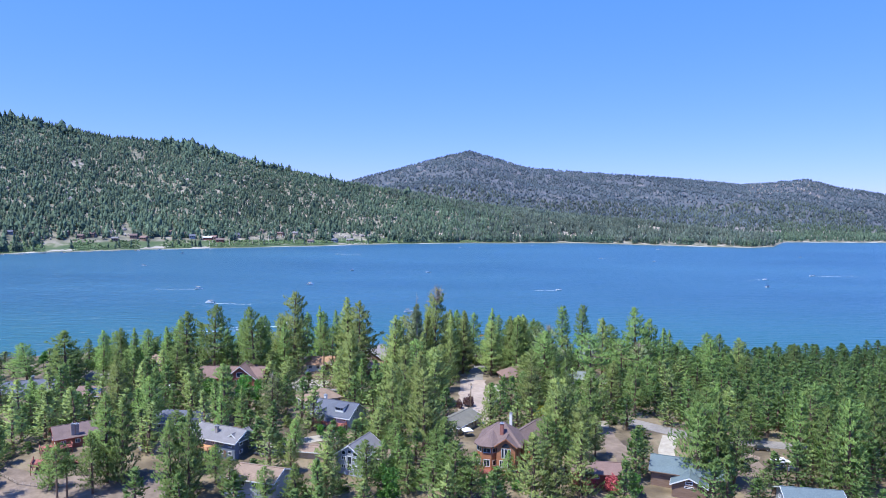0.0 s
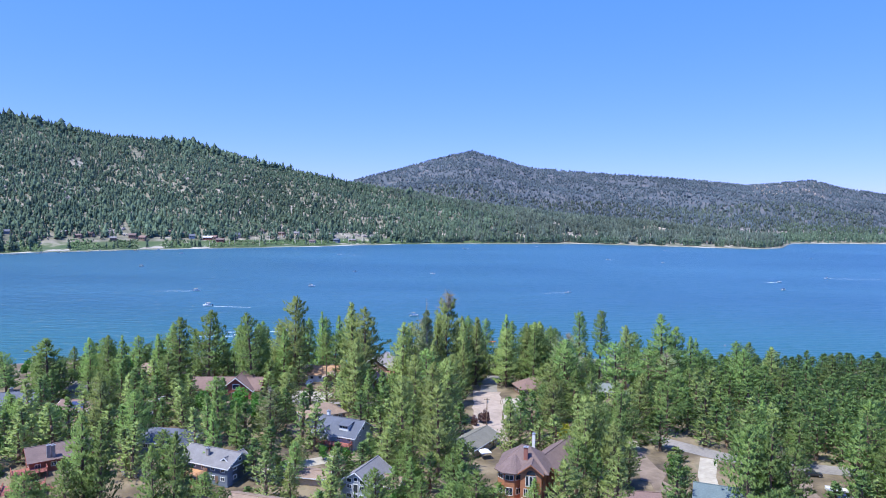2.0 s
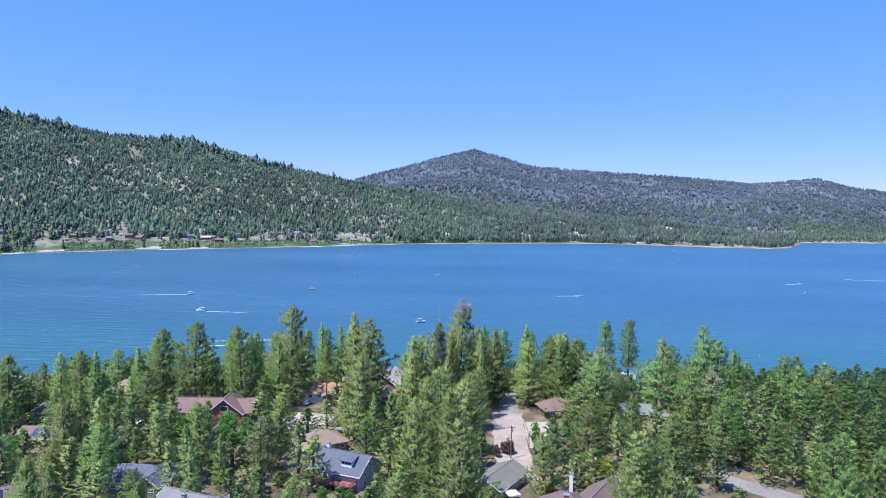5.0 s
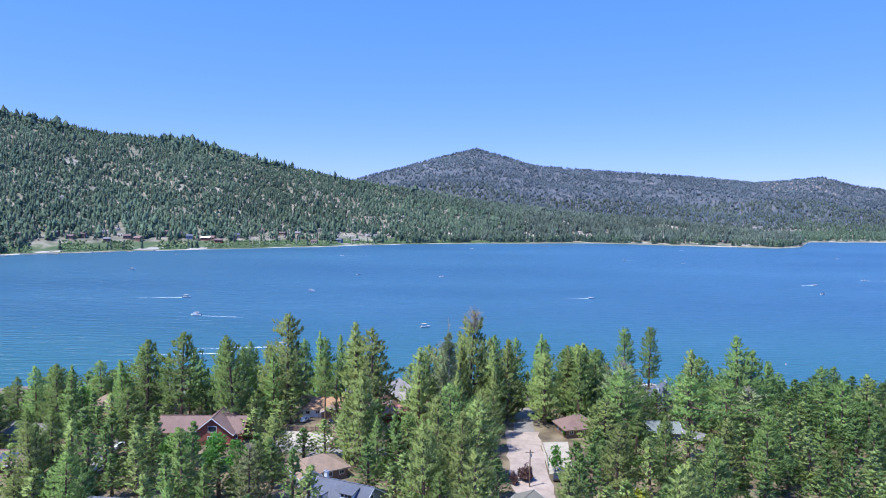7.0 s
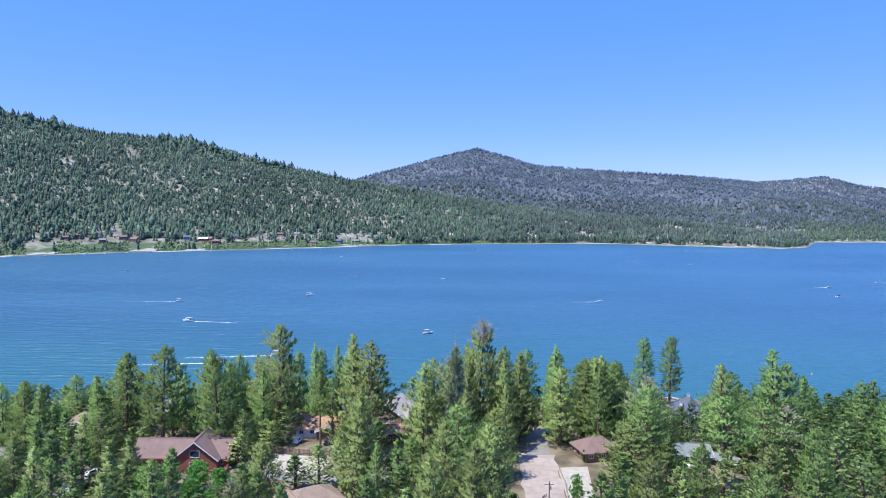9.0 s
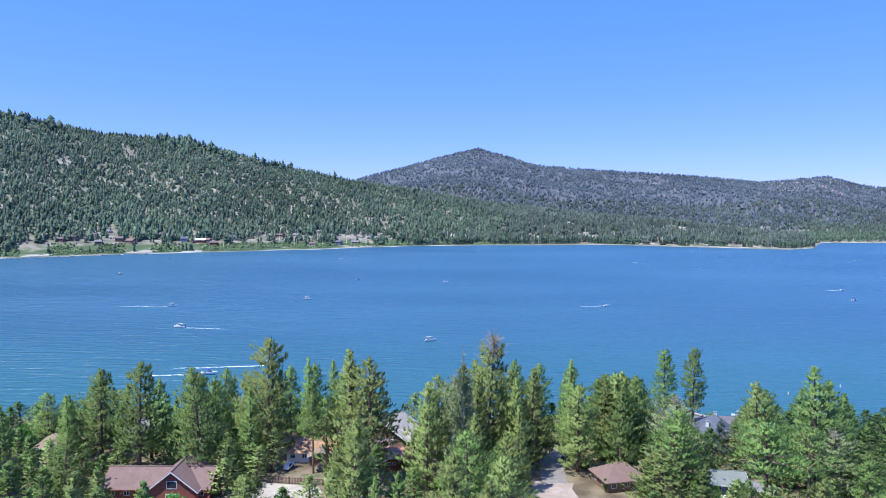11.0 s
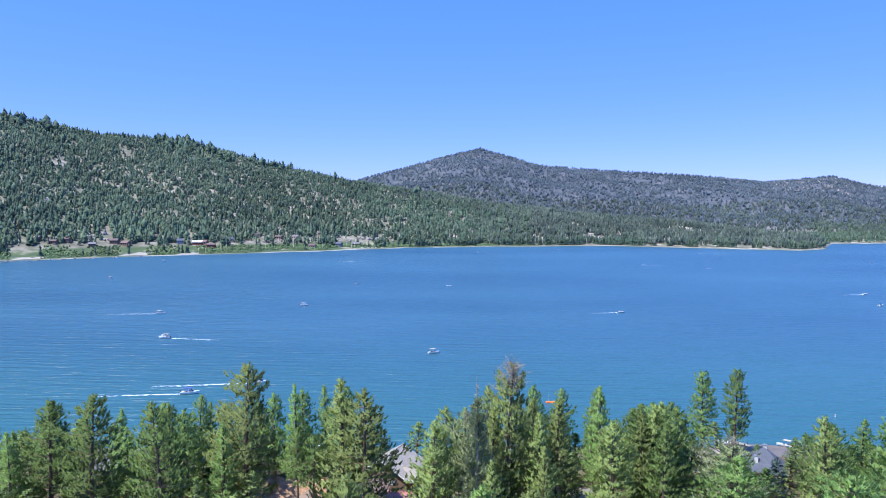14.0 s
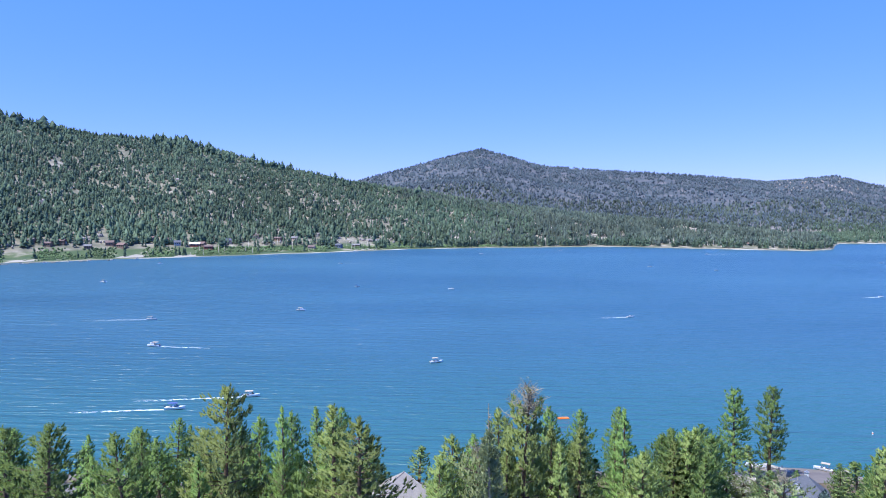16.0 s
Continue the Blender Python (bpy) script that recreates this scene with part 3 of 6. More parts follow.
def chimney(parent, x, y, top, mat="stone", w=1.0):
    bm = bmesh.new()
    box(bm, x - w / 2, x + w / 2, y - w * 0.4, y + w * 0.4, 0, top, 0.04)
    stack = part("chimney", bm, mat, parent)
    bm = bmesh.new()
    box(bm, x - w * 0.62, x + w * 0.62, y - w * 0.52, y + w * 0.52, top, top + 0.16, 0.03)
    rod(bm, (x, y, top + 0.16), (x, y, top + 0.55), 0.17, 0.17, 8)
    part("cap", bm, "metal", stack)


def deck(parent, x0, x1, y0, y1, z, mat):
    """A timber deck with posts, a plank floor and a rail."""
    bm = bmesh.new()
    k = max(3, int((y1 - y0) / 0.5))
    for i in range(k):
        box(bm, x0, x1, y0 + (y1 - y0) * i / k + 0.02, y0 + (y1 - y0) * (i + 1) / k - 0.02, z - 0.12, z)
    floor = part("deck", bm, mat, parent)
    n = max(2, int((x1 - x0) / 2.0))
    feet = [(x0 + 0.1 + (x1 - x0 - 0.2) * i / n, y0 + 0.1) for i in range(n + 1)]
    feet += [(x, y) for x in (x0 + 0.1, x1 - 0.1) for y in (y0 + (y1 - y0) * 0.5, y1 - 0.2)]
    for x, y in feet:
        bm = bmesh.new()
        box(bm, x - 0.08, x + 0.08, y - 0.08, y + 0.08, -5.5, z + 1.0)
        part("post", bm, mat, floor)
    bm = bmesh.new()
    for h in (0.25, 0.5, 0.75, 1.0):
        box(bm, x0, x1, y0 - 0.03, y0 + 0.05, z + h - 0.05, z + h + 0.04)
        box(bm, x0 - 0.03, x0 + 0.05, y0 + 0.06, y1, z + h - 0.05, z + h + 0.04)
        box(bm, x1 - 0.05, x1 + 0.03, y0 + 0.06, y1, z + h - 0.05, z + h + 0.04)
    part("railing", bm, mat, floor)


def cross_gable(parent, x, width, depth, wall, rise, roof, walls, back=0.0, windows=2):
    """A gable that faces the front (-y): walls out to y = -depth, its ridge running back to y = back."""
    m = Matrix.Translation((x, 0, 0)) @ pose(0, 0, 0, 0, 0, 90)
    span = depth + back
    bm = shell(span, width, wall, rise, -depth)
    bm.transform(m)
    part("wall", bm, walls, parent)
    gable_roof(parent, span, width, wall, rise, roof, 0.55, m, -depth)
    for k in range(windows):
        wx = x + (k - (windows - 1) / 2) * width * 0.36
        opening(parent, wx, -depth, wall * 0.62, width * 0.26, wall * 0.34, 0, -1)
    if windows:
        opening(parent, x, -depth, wall + rise * 0.3, width * 0.22, rise * 0.4, 0, -1, 0)


def dormer(parent, x, y, z, w, roof):
    """A small shed dormer with a strip of windows on the front slope."""
    bm = bmesh.new()
    box(bm, x - w / 2, x + w / 2, y, y + 2.4, z - 0.8, z + 0.95)
    body = part("dormer", bm, "white", parent)
    part("dormer_roof", slab(bmesh.new(), [(x - w / 2 - 0.3, y - 0.4, z + 1.0), (x + w / 2 + 0.3, y - 0.4, z + 1.0), (x + w / 2 + 0.3, y + 3.2, z + 1.7), (x - w / 2 - 0.3, y + 3.2, z + 1.7)], 0.16), roof, body)
    for k in (-1, 0, 1):
        bm = bmesh.new()
        box(bm, x + k * w * 0.29 - w * 0.12, x + k * w * 0.29 + w * 0.12, y - 0.04, y + 0.03, z + 0.05, z + 0.75)
        part("pane", bm, "glass", body)


HOUSES = []


def house(label, x, y, rot, L, W, wall, rise, roof, walls, hip=False, stacks=(), decks=(), gables=(), dormers=(), over=0.7, rows=None, lift=0.0, trim="white", group="houses by the lake", skip_windows=False):
    z = max(at(x, y), 2.9) + lift
    h = thing("house", pose(x, y, z, 0, 0, rot), label, "house", group)
    HOUSES.append((x, y, max(L, W) / 2 + 2.0))
    if hip:
        bm = bmesh.new()
        box(bm, -L / 2, L / 2, -W / 2, W / 2, -5.0, wall)
        part("wall", bm, walls, h)
        hip_roof(h, L, W, wall, rise, roof, over, trim)
    else:
        part("wall", shell(L, W, wall, rise), walls, h)
        gable_roof(h, L, W, wall, rise, roof, over, trim=trim)
    if not skip_windows:
        rows = rows or (2 if wall > 4.2 else 1)
        n = max(2, int(L / 3.4))
        for r in range(rows):
            zz = wall * (r + 0.58) / rows
            hh = min(1.35, wall / rows * 0.48)
            for k in range(n):
                opening(h, -L / 2 + L * (k + 0.5) / n, -W / 2, zz, 1.5, hh, 0, -1)
            for k in range(2):
                for s in (-1, 1):
                    opening(h, s * L / 2, (k - 0.5) * W * 0.42, zz, 1.4, hh, s, 0)
        if not hip:
            for s in (-1, 1):
                opening(h, s * L / 2, 0, wall + rise * 0.35, 1.3, min(1.2, rise * 0.4), s, 0, 0)
        bm = bmesh.new()
        box(bm, L * 0.28 - 0.5, L * 0.28 + 0.5, -W / 2 - 0.06, -W / 2 + 0.02, -0.1, 2.0)
        door = part("door", bm, "wall_brown", h)
        bm = bmesh.new()
        box(bm, L * 0.28 + 0.34, L * 0.28 + 0.42, -W / 2 - 0.12, -W / 2 - 0.05, 0.92, 1.05)
        part("door_handle", bm, "metal", door)
    for cx, cy, ctop, cmat in stacks:
        chimney(h, cx, cy, ctop, cmat)
    for d in decks:
        deck(h, *d)
    for g in gables:
        cross_gable(h, *g)
    for d in dormers:
        dormer(h, *d)
    return h


# the nearer row, seen from the start
house("two-storey slate-blue house with grey shingle roof and honey wood deck", -68.5, 211.5, -24, 17, 10, 4.9, 2.5, "roof_slate", "wall_blue",
      stacks=((-0.5, -2.6, 8.2, "stone"),), decks=((-9, 1.5, -9.0, -5.0, 2.7, "deck_wood"),), gables=((6.0, 5.0, 3.0, 4.9, 1.7, "roof_slate", "wall_blue", 4.0),))
house("dark slate hip-roofed house under pines", -92, 234, -6, 19, 11, 3.2, 2.6, "roof_dark", "wall_blue", hip=True, gables=((6.5, 6.0, 7.0, 3.0, 2.2, "roof_dark", "wall_blue", 4.0),))
house("brown-roofed redwood house with stone chimney and red deck", -117, 218, 38, 16, 10, 3.6, 2.6, "roof_brown", "wall_redwood", stacks=((-3.2, -4.4, 7.4, "stone"), (-2.0, -4.4, 7.2, "stone")),
           decks=((-12.5, -4, -9, -3.5, 1.7, "deck_red"),), trim="wall_redwood")
house("grey-shingled house with a chimney behind hedges", -166, 272, 22, 18, 12, 3.0, 2.8, "roof_dark", "wall_grey", stacks=((0.5, 1.5, 7.0, "stone"),))
solar = house("low brown-roofed house with solar panels on its roof", -136, 267, 2, 14, 10, 2.8, 2.2, "roof_mauve", "wall_brown")
house("olive-grey shingled house among tall pines", -146, 291, -12, 14, 10, 2.9, 2.3, "roof_olive", "wall_grey", trim="wall_brown")
house("small tan hip-roofed house close to the lake", -138, 325, 10, 9, 9, 3.0, 2.6, "roof_tan", "wall_tan", hip=True)
house("long redwood house with faded red-brown roof and cross gable", -91, 294, 1, 27, 10, 3.6, 3.6, "roof_mauve", "wall_redwood", gables=((5.0, 12.5, 7.5, 3.8, 5.0, "roof_mauve", "wall_redwood", 7.0, 1),),
      decks=((9, 14, -9, -5.2, 0.8, "deck_red"),), trim="wall_redwood")
carport = house("needle-strewn orange-brown roof house with an open carport", -57, 323, 4, 14, 10, 3.2, 2.6, "roof_needle", "white", gables=((3.5, 7, 8.0, 2.9, 1.4, "roof_tan", "wall_brown", 2.0, 0),), trim="wall_tan")
house("tan-roofed house with a hipped end", -48, 263, 32, 14, 10, 3.4, 2.6, "roof_tan", "wall_brown", hip=True, gables=((-4.5, 5.5, 6.5, 3.2, 1.8, "roof_tan", "wall_grey", 3.0, 1),), trim="wall_tan")
house("grey-blue shingled house with shed dormer, white gable trim and deck", -36.5, 240, -24, 15, 11.5, 4.4, 3.5, "roof_dark", "wall_grey", stacks=((-6.4, 1.0, 9.2, "white"),),
      dormers=((2.8, -4.3, 6.2, 3.4, "roof_dark"),), gables=((-3.2, 4.6, 6.4, 4.2, 1.8, "roof_dark", "wall_grey", 4.0),), decks=((-5.5, 7.0, -9.2, -5.8, 2.2, "deck_red"),))
glazed = house("pale house with grey roof and a tall glazed gable", -24.5, 201, 68, 12, 9, 4.8, 3.0, "roof_slate", "wall_grey", gables=((2.0, 6.0, 9.5, 3.4, 1.6, "roof_tan", "wall_tan", 2.0),))
for gy, gz, gh in ((0, 3.4, 2.4), (0, 1.1, 1.8), (-1.9, 5.4, 1.2), (1.9, 5.4, 1.2)):
    opening(glazed, -6.0, gy, gz, 1.5, gh, -1, 0, 0)
house("tan-roofed house with a boxed chimney", -51, 186.5, -16, 15, 10, 3.0, 1.9, "roof_tan", "wall_grey", stacks=((-6.3, -3.6, 4.6, "white"),))
house("low tan-roofed shed with stone wall", -40, 208, -10, 9, 6, 2.0, 0.7, "roof_tan", "wall_tan", skip_windows=True)
house("olive-roofed house with white patio furniture behind the lodge", 6, 236, 58, 16, 9, 2.8, 2.0, "roof_olive", "wall_tan")
house("low brown-roofed redwood cabin with red blossoms under pines", 45, 194, -8, 13, 8, 2.4, 1.8, "roof_mauve", "wall_redwood", trim="wall_redwood")
house("house with several blue-green shingle gables", 71.5, 194, -22, 19, 12, 2.8, 2.5, "roof_green", "wall_brown", gables=((1.0, 9.0, 10.5, 1.5, 2.1, "roof_green", "wall_brown", 2.0, 1),), trim="wall_brown", skip_windows=True)
house("blue-grey shingled house in deep pine shade", 97, 174.5, -10, 14, 10, 2.8, 2.0, "roof_green", "wall_grey")
house("large grey-shingled lake house with steep roof", -33.5, 338.5, 69, 13.5, 15, 3.4, 4.2, "roof_weathered", "wall_brown", gables=((-3.0, 6, 9.0, 3.0, 2.2, "roof_weathered", "wall_brown", 4.0),))
house("red metal-roofed cabin with redwood walls", -30.5, 318, 12, 9, 7, 3.0, 1.5, "roof_red", "wall_redwood", gables=((-2.2, 4.2, 5.0, 2.8, 1.1, "roof_red", "wall_redwood", 3.0),), trim="roof_red")
house("brown-roofed cabin behind the red roof", -38, 325, 20, 7, 6.5, 3.2, 1.6, "roof_brown", "wall_brown", trim="wall_brown")
house("brown-roofed house beside the lakeside road", 32.6, 302.5, 14, 12, 9.5, 3.4, 3.0, "roof_mauve", "wall_brown", hip=True, trim="wall_brown")
house("pale grey-roofed bungalow with a parked car", 61, 301, -6, 10, 9, 2.9, 1.9, "roof_sage", "wall_blue")
house("grey lean-to roof among pines", 70, 297, -42, 7, 4, 1.8, 0.9, "roof_slate", "wall_brown", skip_windows=True)
house("pale grey-roofed lake house", 59, 352, -20, 10, 9, 2.8, 2.0, "roof_weathered", "wall_grey")
house("steep grey hip-roofed lake house by the docks", 76, 346.5, -20, 11.5, 11, 2.0, 5.0, "roof_dark", "wall_brown", hip=True, trim="wall_brown", stacks=((0.3, 0.4, 7.8, "white"), (-2.2, -3.6, 5.6, "white")))
house("small grey-roofed house near the shore", -117, 341, 5, 11, 9, 3.0, 2.4, "roof_slate", "wall_grey")

for k in range(3):
    bm = bmesh.new()
    pitch = math.atan2(2.2, 5.0)
    box(bm, -1.9 + k * 1.75, -0.25 + k * 1.75, -1.7, 1.7, 0.05, 0.13)
    bm.transform(Matrix.Translation((-1.0, -2.7, 3.95)) @ Matrix.Rotation(pitch, 4, "X"))
    part("solar_panel", bm, "solar", solar, "dark blue solar panel")


def lodge():
    """The tall orange cedar lodge: an octagonal-looking corner under a hip roof, a glazed front gable, a rear wing."""
    x, y = 18.5, 206
    h = thing("lodge", pose(x, y, 2.5, 0, 0, -14), "tall orange cedar lodge with brown roof and arched gable window", "house", "houses by the lake")
    HOUSES.append((x, y, 12))
    HOUSES.append((29, 219, 10))
    bm = bmesh.new()
    box(bm, -6, 6, -5, 6, -5.5, 7.4)
    part("wall", bm, "wall_orange", h)
    hipm = Matrix.Translation((0, 0.5, 0))
    for corners in ([(-1, 0, 12.2), (1, 0, 12.2), (7.2, -6.6, 7.0), (-4.6, -6.6, 7.0), (-7.2, -4.0, 7.0)], [(1, 0, 12.2), (-1, 0, 12.2), (-7.2, 6.6, 7.0), (7.2, 6.6, 7.0)],
                    [(1, 0, 12.2), (7.2, 6.6, 7.0), (7.2, -6.6, 7.0)], [(-1, 0, 12.2), (-7.2, -4.0, 7.0), (-7.2, 6.6, 7.0)]):
        bm = slab(bmesh.new(), corners, 0.25)
        bm.transform(hipm)
        part("roof_slope", bm, "roof_brown", h)
    m = Matrix.Translation((2.6, 0, 0)) @ pose(0, 0, 0, 0, 0, 90)
    bm = shell(10, 5.6, 7.5, 2.1, -7.2)
    bm.transform(m)
    part("wall", bm, "wall_orange", h)
    gable_roof(h, 10, 5.6, 7.5, 2.1, "roof_brown", 0.6, m, -7.2, "wall_orange")
    for k in (-1, 0, 1):
        opening(h, 2.6 + k * 0.98, -7.2, 5.1, 0.86, 3.0, 0, -1, 0)
        opening(h, 2.6 + k * 1.3, -7.2, 1.9, 1.15, 2.2, 0, -1, 1)
    bm = bmesh.new()
    bmesh.ops.create_circle(bm, cap_ends=True, segments=20, radius=1.2)
    bmesh.ops.bisect_plane(bm, geom=bm.verts[:] + bm.edges[:] + bm.faces[:], plane_co=(0, 0, 0), plane_no=(0, 1, 0), clear_inner=True)
    low = bmesh.ops.extrude_face_region(bm, geom=bm.faces[:])
    for v in [g for g in low["geom"] if isinstance(g, bmesh.types.BMVert)]:
        v.co.z += 0.1
    bm.transform(Matrix.Translation((2.6, -7.2, 6.85)) @ Matrix.Rotation(radians(90), 4, "X"))
    part("arched_pane", bm, "glass", h)
    bm, cone = bmesh.new(), bmesh.new()
    bcx, bcy = -3.2, -3.4
    turn8 = [radians(22.5 + 45 * k) for k in range(8)]
    low = [bm.verts.new((bcx + 3.7 * math.cos(a), bcy + 3.7 * math.sin(a), -5.5)) for a in turn8]
    top = [bm.verts.new((v.co.x, v.co.y, 7.2)) for v in low]
    eave = [cone.verts.new((bcx + 4.7 * math.cos(a), bcy + 4.7 * math.sin(a), 6.9)) for a in turn8]
    under = [cone.verts.new((v.co.x, v.co.y, 6.65)) for v in eave]
    tip = cone.verts.new((bcx + 0.9, bcy + 1.2, 10.3))
    for k in range(8):
        j = (k + 1) % 8
        bm.faces.new((low[k], low[j], top[j], top[k]))
        cone.faces.new((eave[k], eave[j], tip))
        cone.faces.new((under[k], under[j], eave[j], eave[k]))
    bm.faces.new(top)
    cone.faces.new(under[::-1])
    part("corner_bay", bm, "wall_orange", h)
    part("bay_roof", cone, "roof_brown", h)
    reach8 = 3.7 * math.cos(radians(22.5))
    for k, a in enumerate((-90, -135, -180, -45)):
        nx, ny = math.cos(radians(a)), math.sin(radians(a))
        opening(h, bcx + reach8 * nx, bcy + reach8 * ny, 5.4, 2.3, 1.5, nx, ny, 1, "bay_window")
        opening(h, bcx + reach8 * nx, bcy + reach8 * ny, 1.6, 1.9, 1.7 if k else 2.2, nx, ny, 1)
    deck(h, -7.5, 6.5, -9.8, -5.0, -0.4, "deck_red")
    chimney(h, 0.6, -2.6, 12.6, "brick", 1.1)
    m = Matrix.Translation((7.5, 11.5, 0)) @ pose(0, 0, 0, 0, 0, 72)
    bm = shell(20, 11, 5.0, 3.6, -10)
    bm.transform(m)
    part("wall", bm, "wall_orange", h)
    gable_roof(h, 20, 11, 5.0, 3.6, "roof_brown", 0.8, m, -10, "wall_orange")
    chimney(h, 0.5, 17.0, 10.0, "white", 0.9)


lodge()


def stairs_deck():
    """The free-standing red deck with steps below the redwood house."""
    x, y = -116, 199
    d = thing("red_deck", pose(x, y, at(x, y) + 0.6, 0, 0, 24), "red-stained terrace deck with steps and railing", "deck")
    deck(d, -5, 5, -3.5, 3.5, 1.2, "deck_red")
    bm = bmesh.new()
    for k in range(7):
        box(bm, 5.1 + k * 0.32, 5.45 + k * 0.32, -1.2, 1.2, 1.05 - k * 0.18, 1.17 - k * 0.18)
    part("steps", bm, "deck_red", d)


stairs_deck()

# ---------------------------------------------------------------- cars, poles, docks


def car(label, x, y, rot, paint, pickup=False):
    c = thing("pickup_truck" if pickup else "car", pose(x, y, at(x, y) + 0.07, 0, 0, rot), label, "truck" if pickup else "car", "parked cars")
    L, W = (5.6, 1.95) if pickup else (4.7, 1.85)
    bm = bmesh.new()
    box(bm, -L / 2, L / 2, -W / 2, W / 2, 0.35, 0.95, 0.12)
    if pickup:
        box(bm, -L / 2 + 0.05, -0.35, -W / 2 + 0.02, -W / 2 + 0.14, 0.9, 1.25)
        box(bm, -L / 2 + 0.05, -0.35, W / 2 - 0.14, W / 2 - 0.02, 0.9, 1.25)
        box(bm, -L / 2 + 0.02, -L / 2 + 0.14, -W / 2 + 0.14, W / 2 - 0.14, 0.9, 1.25)
    part("body", bm, paint, c)
    a, b = (-0.3, 1.3) if pickup else (-1.9, 1.0)
    bm = bmesh.new()
    box(bm, a, b, -W / 2 + 0.1, W / 2 - 0.1, 0.93, 1.62, 0.05)
    for v in bm.verts:
        if v.co.z > 1.3:
            v.co.x = a + 0.3 + (v.co.x - a) * 0.68
            v.co.y *= 0.86
    cab = part("cabin", bm, paint, c)
    for s in (-1, 1):
        bm = bmesh.new()
        slab(bm, [(a + 0.35, s * (W / 2 - 0.17), 1.5), (b - 0.55, s * (W / 2 - 0.17), 1.5), (b - 0.2, s * (W / 2 - 0.08), 1.05), (a + 0.15, s * (W / 2 - 0.08), 1.05)], 0.02)
        part("side_window", bm, "glass", cab)
    part("windscreen", slab(bmesh.new(), [(b - 0.12, -0.75, 1.08), (b - 0.12, 0.75, 1.08), (b - 0.62, 0.66, 1.58), (b - 0.62, -0.66, 1.58)], 0.03), "glass", cab)
    for wx in (-L * 0.31, L * 0.31):
        for s in (-1, 1):
            bm = rod(bmesh.new(), (wx, s * W / 2 - s * 0.22, 0.36), (wx, s * W / 2 + s * 0.02, 0.36), 0.36, 0.36, 16)
            wheel = part("wheel", bm, "tyre", c)
            bm = rod(bmesh.new(), (wx, s * W / 2, 0.36), (wx, s * W / 2 + s * 0.04, 0.36), 0.2, 0.2, 12)
            part("rim", bm, "metal", wheel)
    for s in (-1, 1):
        bm = bmesh.new()
        box(bm, L / 2 - 0.03, L / 2 + 0.03, s * 0.65 - 0.18, s * 0.65 + 0.18, 0.66, 0.82)
        part("headlight", bm, "white", c)
    return c


car("white pickup truck parked on brown dirt", 104.2, 205, -8, "car_white", True)
car("dark blue pickup truck parked behind the white one", 103.4, 200.6, -6, "car_navy", True)
car("dark estate car parked at the street edge", 103, 214.8, -10, "car_black")
car("dark blue car on a pale driveway", -50.5, 206.8, 24, "car_navy")
car("white car in a shaded drive", -113.5, 283, 70, "car_white")
car("dark car in a shaded drive", -111.5, 273, 80, "car_black")
car("silver car in a shaded drive", -110.5, 264, 84, "car_silver")
car("white car in front of the grey bungalow", 56.5, 293, 4, "car_white")
car("white car under the carport roof", -62, 312.5, 80, "car_white")
car("black car under the carport roof", -52, 312, 80, "car_black")
car("dark car under pines at the roadside", 21, 322, 60, "car_navy")


def utility_pole(x, y, tall):
    p = thing("utility_pole", pose(x, y, at(x, y) - 0.1), "weathered wooden utility pole with a crossarm", "pole", "utility poles")
    part("pole", rod(bmesh.new(), (0, 0, 0), (0.05, 0, tall), 0.19, 0.13, 8), "bark", p)
    bm = bmesh.new()
    box(bm, -1.2, 1.2, -0.06, 0.06, tall - 0.8, tall - 0.65)
    part("crossarm", bm, "bark", p)
    for k in (-1.1, -0.5, 0.5, 1.1):
        part("insulator", rod(bmesh.new(), (k, 0, tall - 0.65), (k, 0, tall - 0.42), 0.05, 0.04, 6), "white", p)
    part("transformer", rod(bmesh.new(), (0.32, 0, tall - 2.0), (0.32, 0, tall - 1.1), 0.24, 0.24, 10), "metal", p)


utility_pole(11.2, 257, 10.5)
utility_pole(96.8, 186.5, 9.5)


def dock(x, y, rot, length, width):
    d = thing("dock", pose(x, y, 0.55, 0, 0, rot), "pale weathered timber dock on piles", "dock", "docks")
    n = int(length / 0.6)
    bm = bmesh.new()
    for i in range(n):
        box(bm, -width / 2, width / 2, i * 0.6 + 0.03, i * 0.6 + 0.57, -0.1, 0)
    part("planking", bm, "concrete", d)
    for i in range(0, n + 1, 6):
        for s in (-1, 1):
            part("pile", rod(bmesh.new(), (s * width / 2 * 1.05, i * 0.6, -1.6), (s * width / 2 * 1.05, i * 0.6, 0.7), 0.12, 0.12, 7), "bark", d)


dock(72, 366, -22, 13, 2.2)
dock(66, 369.5, -75, 10, 2.0)
dock(86, 373, 40, 9, 2.0)
dock(98, 371, -60, 7, 1.8)
dock(150, 352, 10, 14, 2.0)
dock(-60, 362, 8, 12, 2.0)

# ---------------------------------------------------------------- trees near the houses


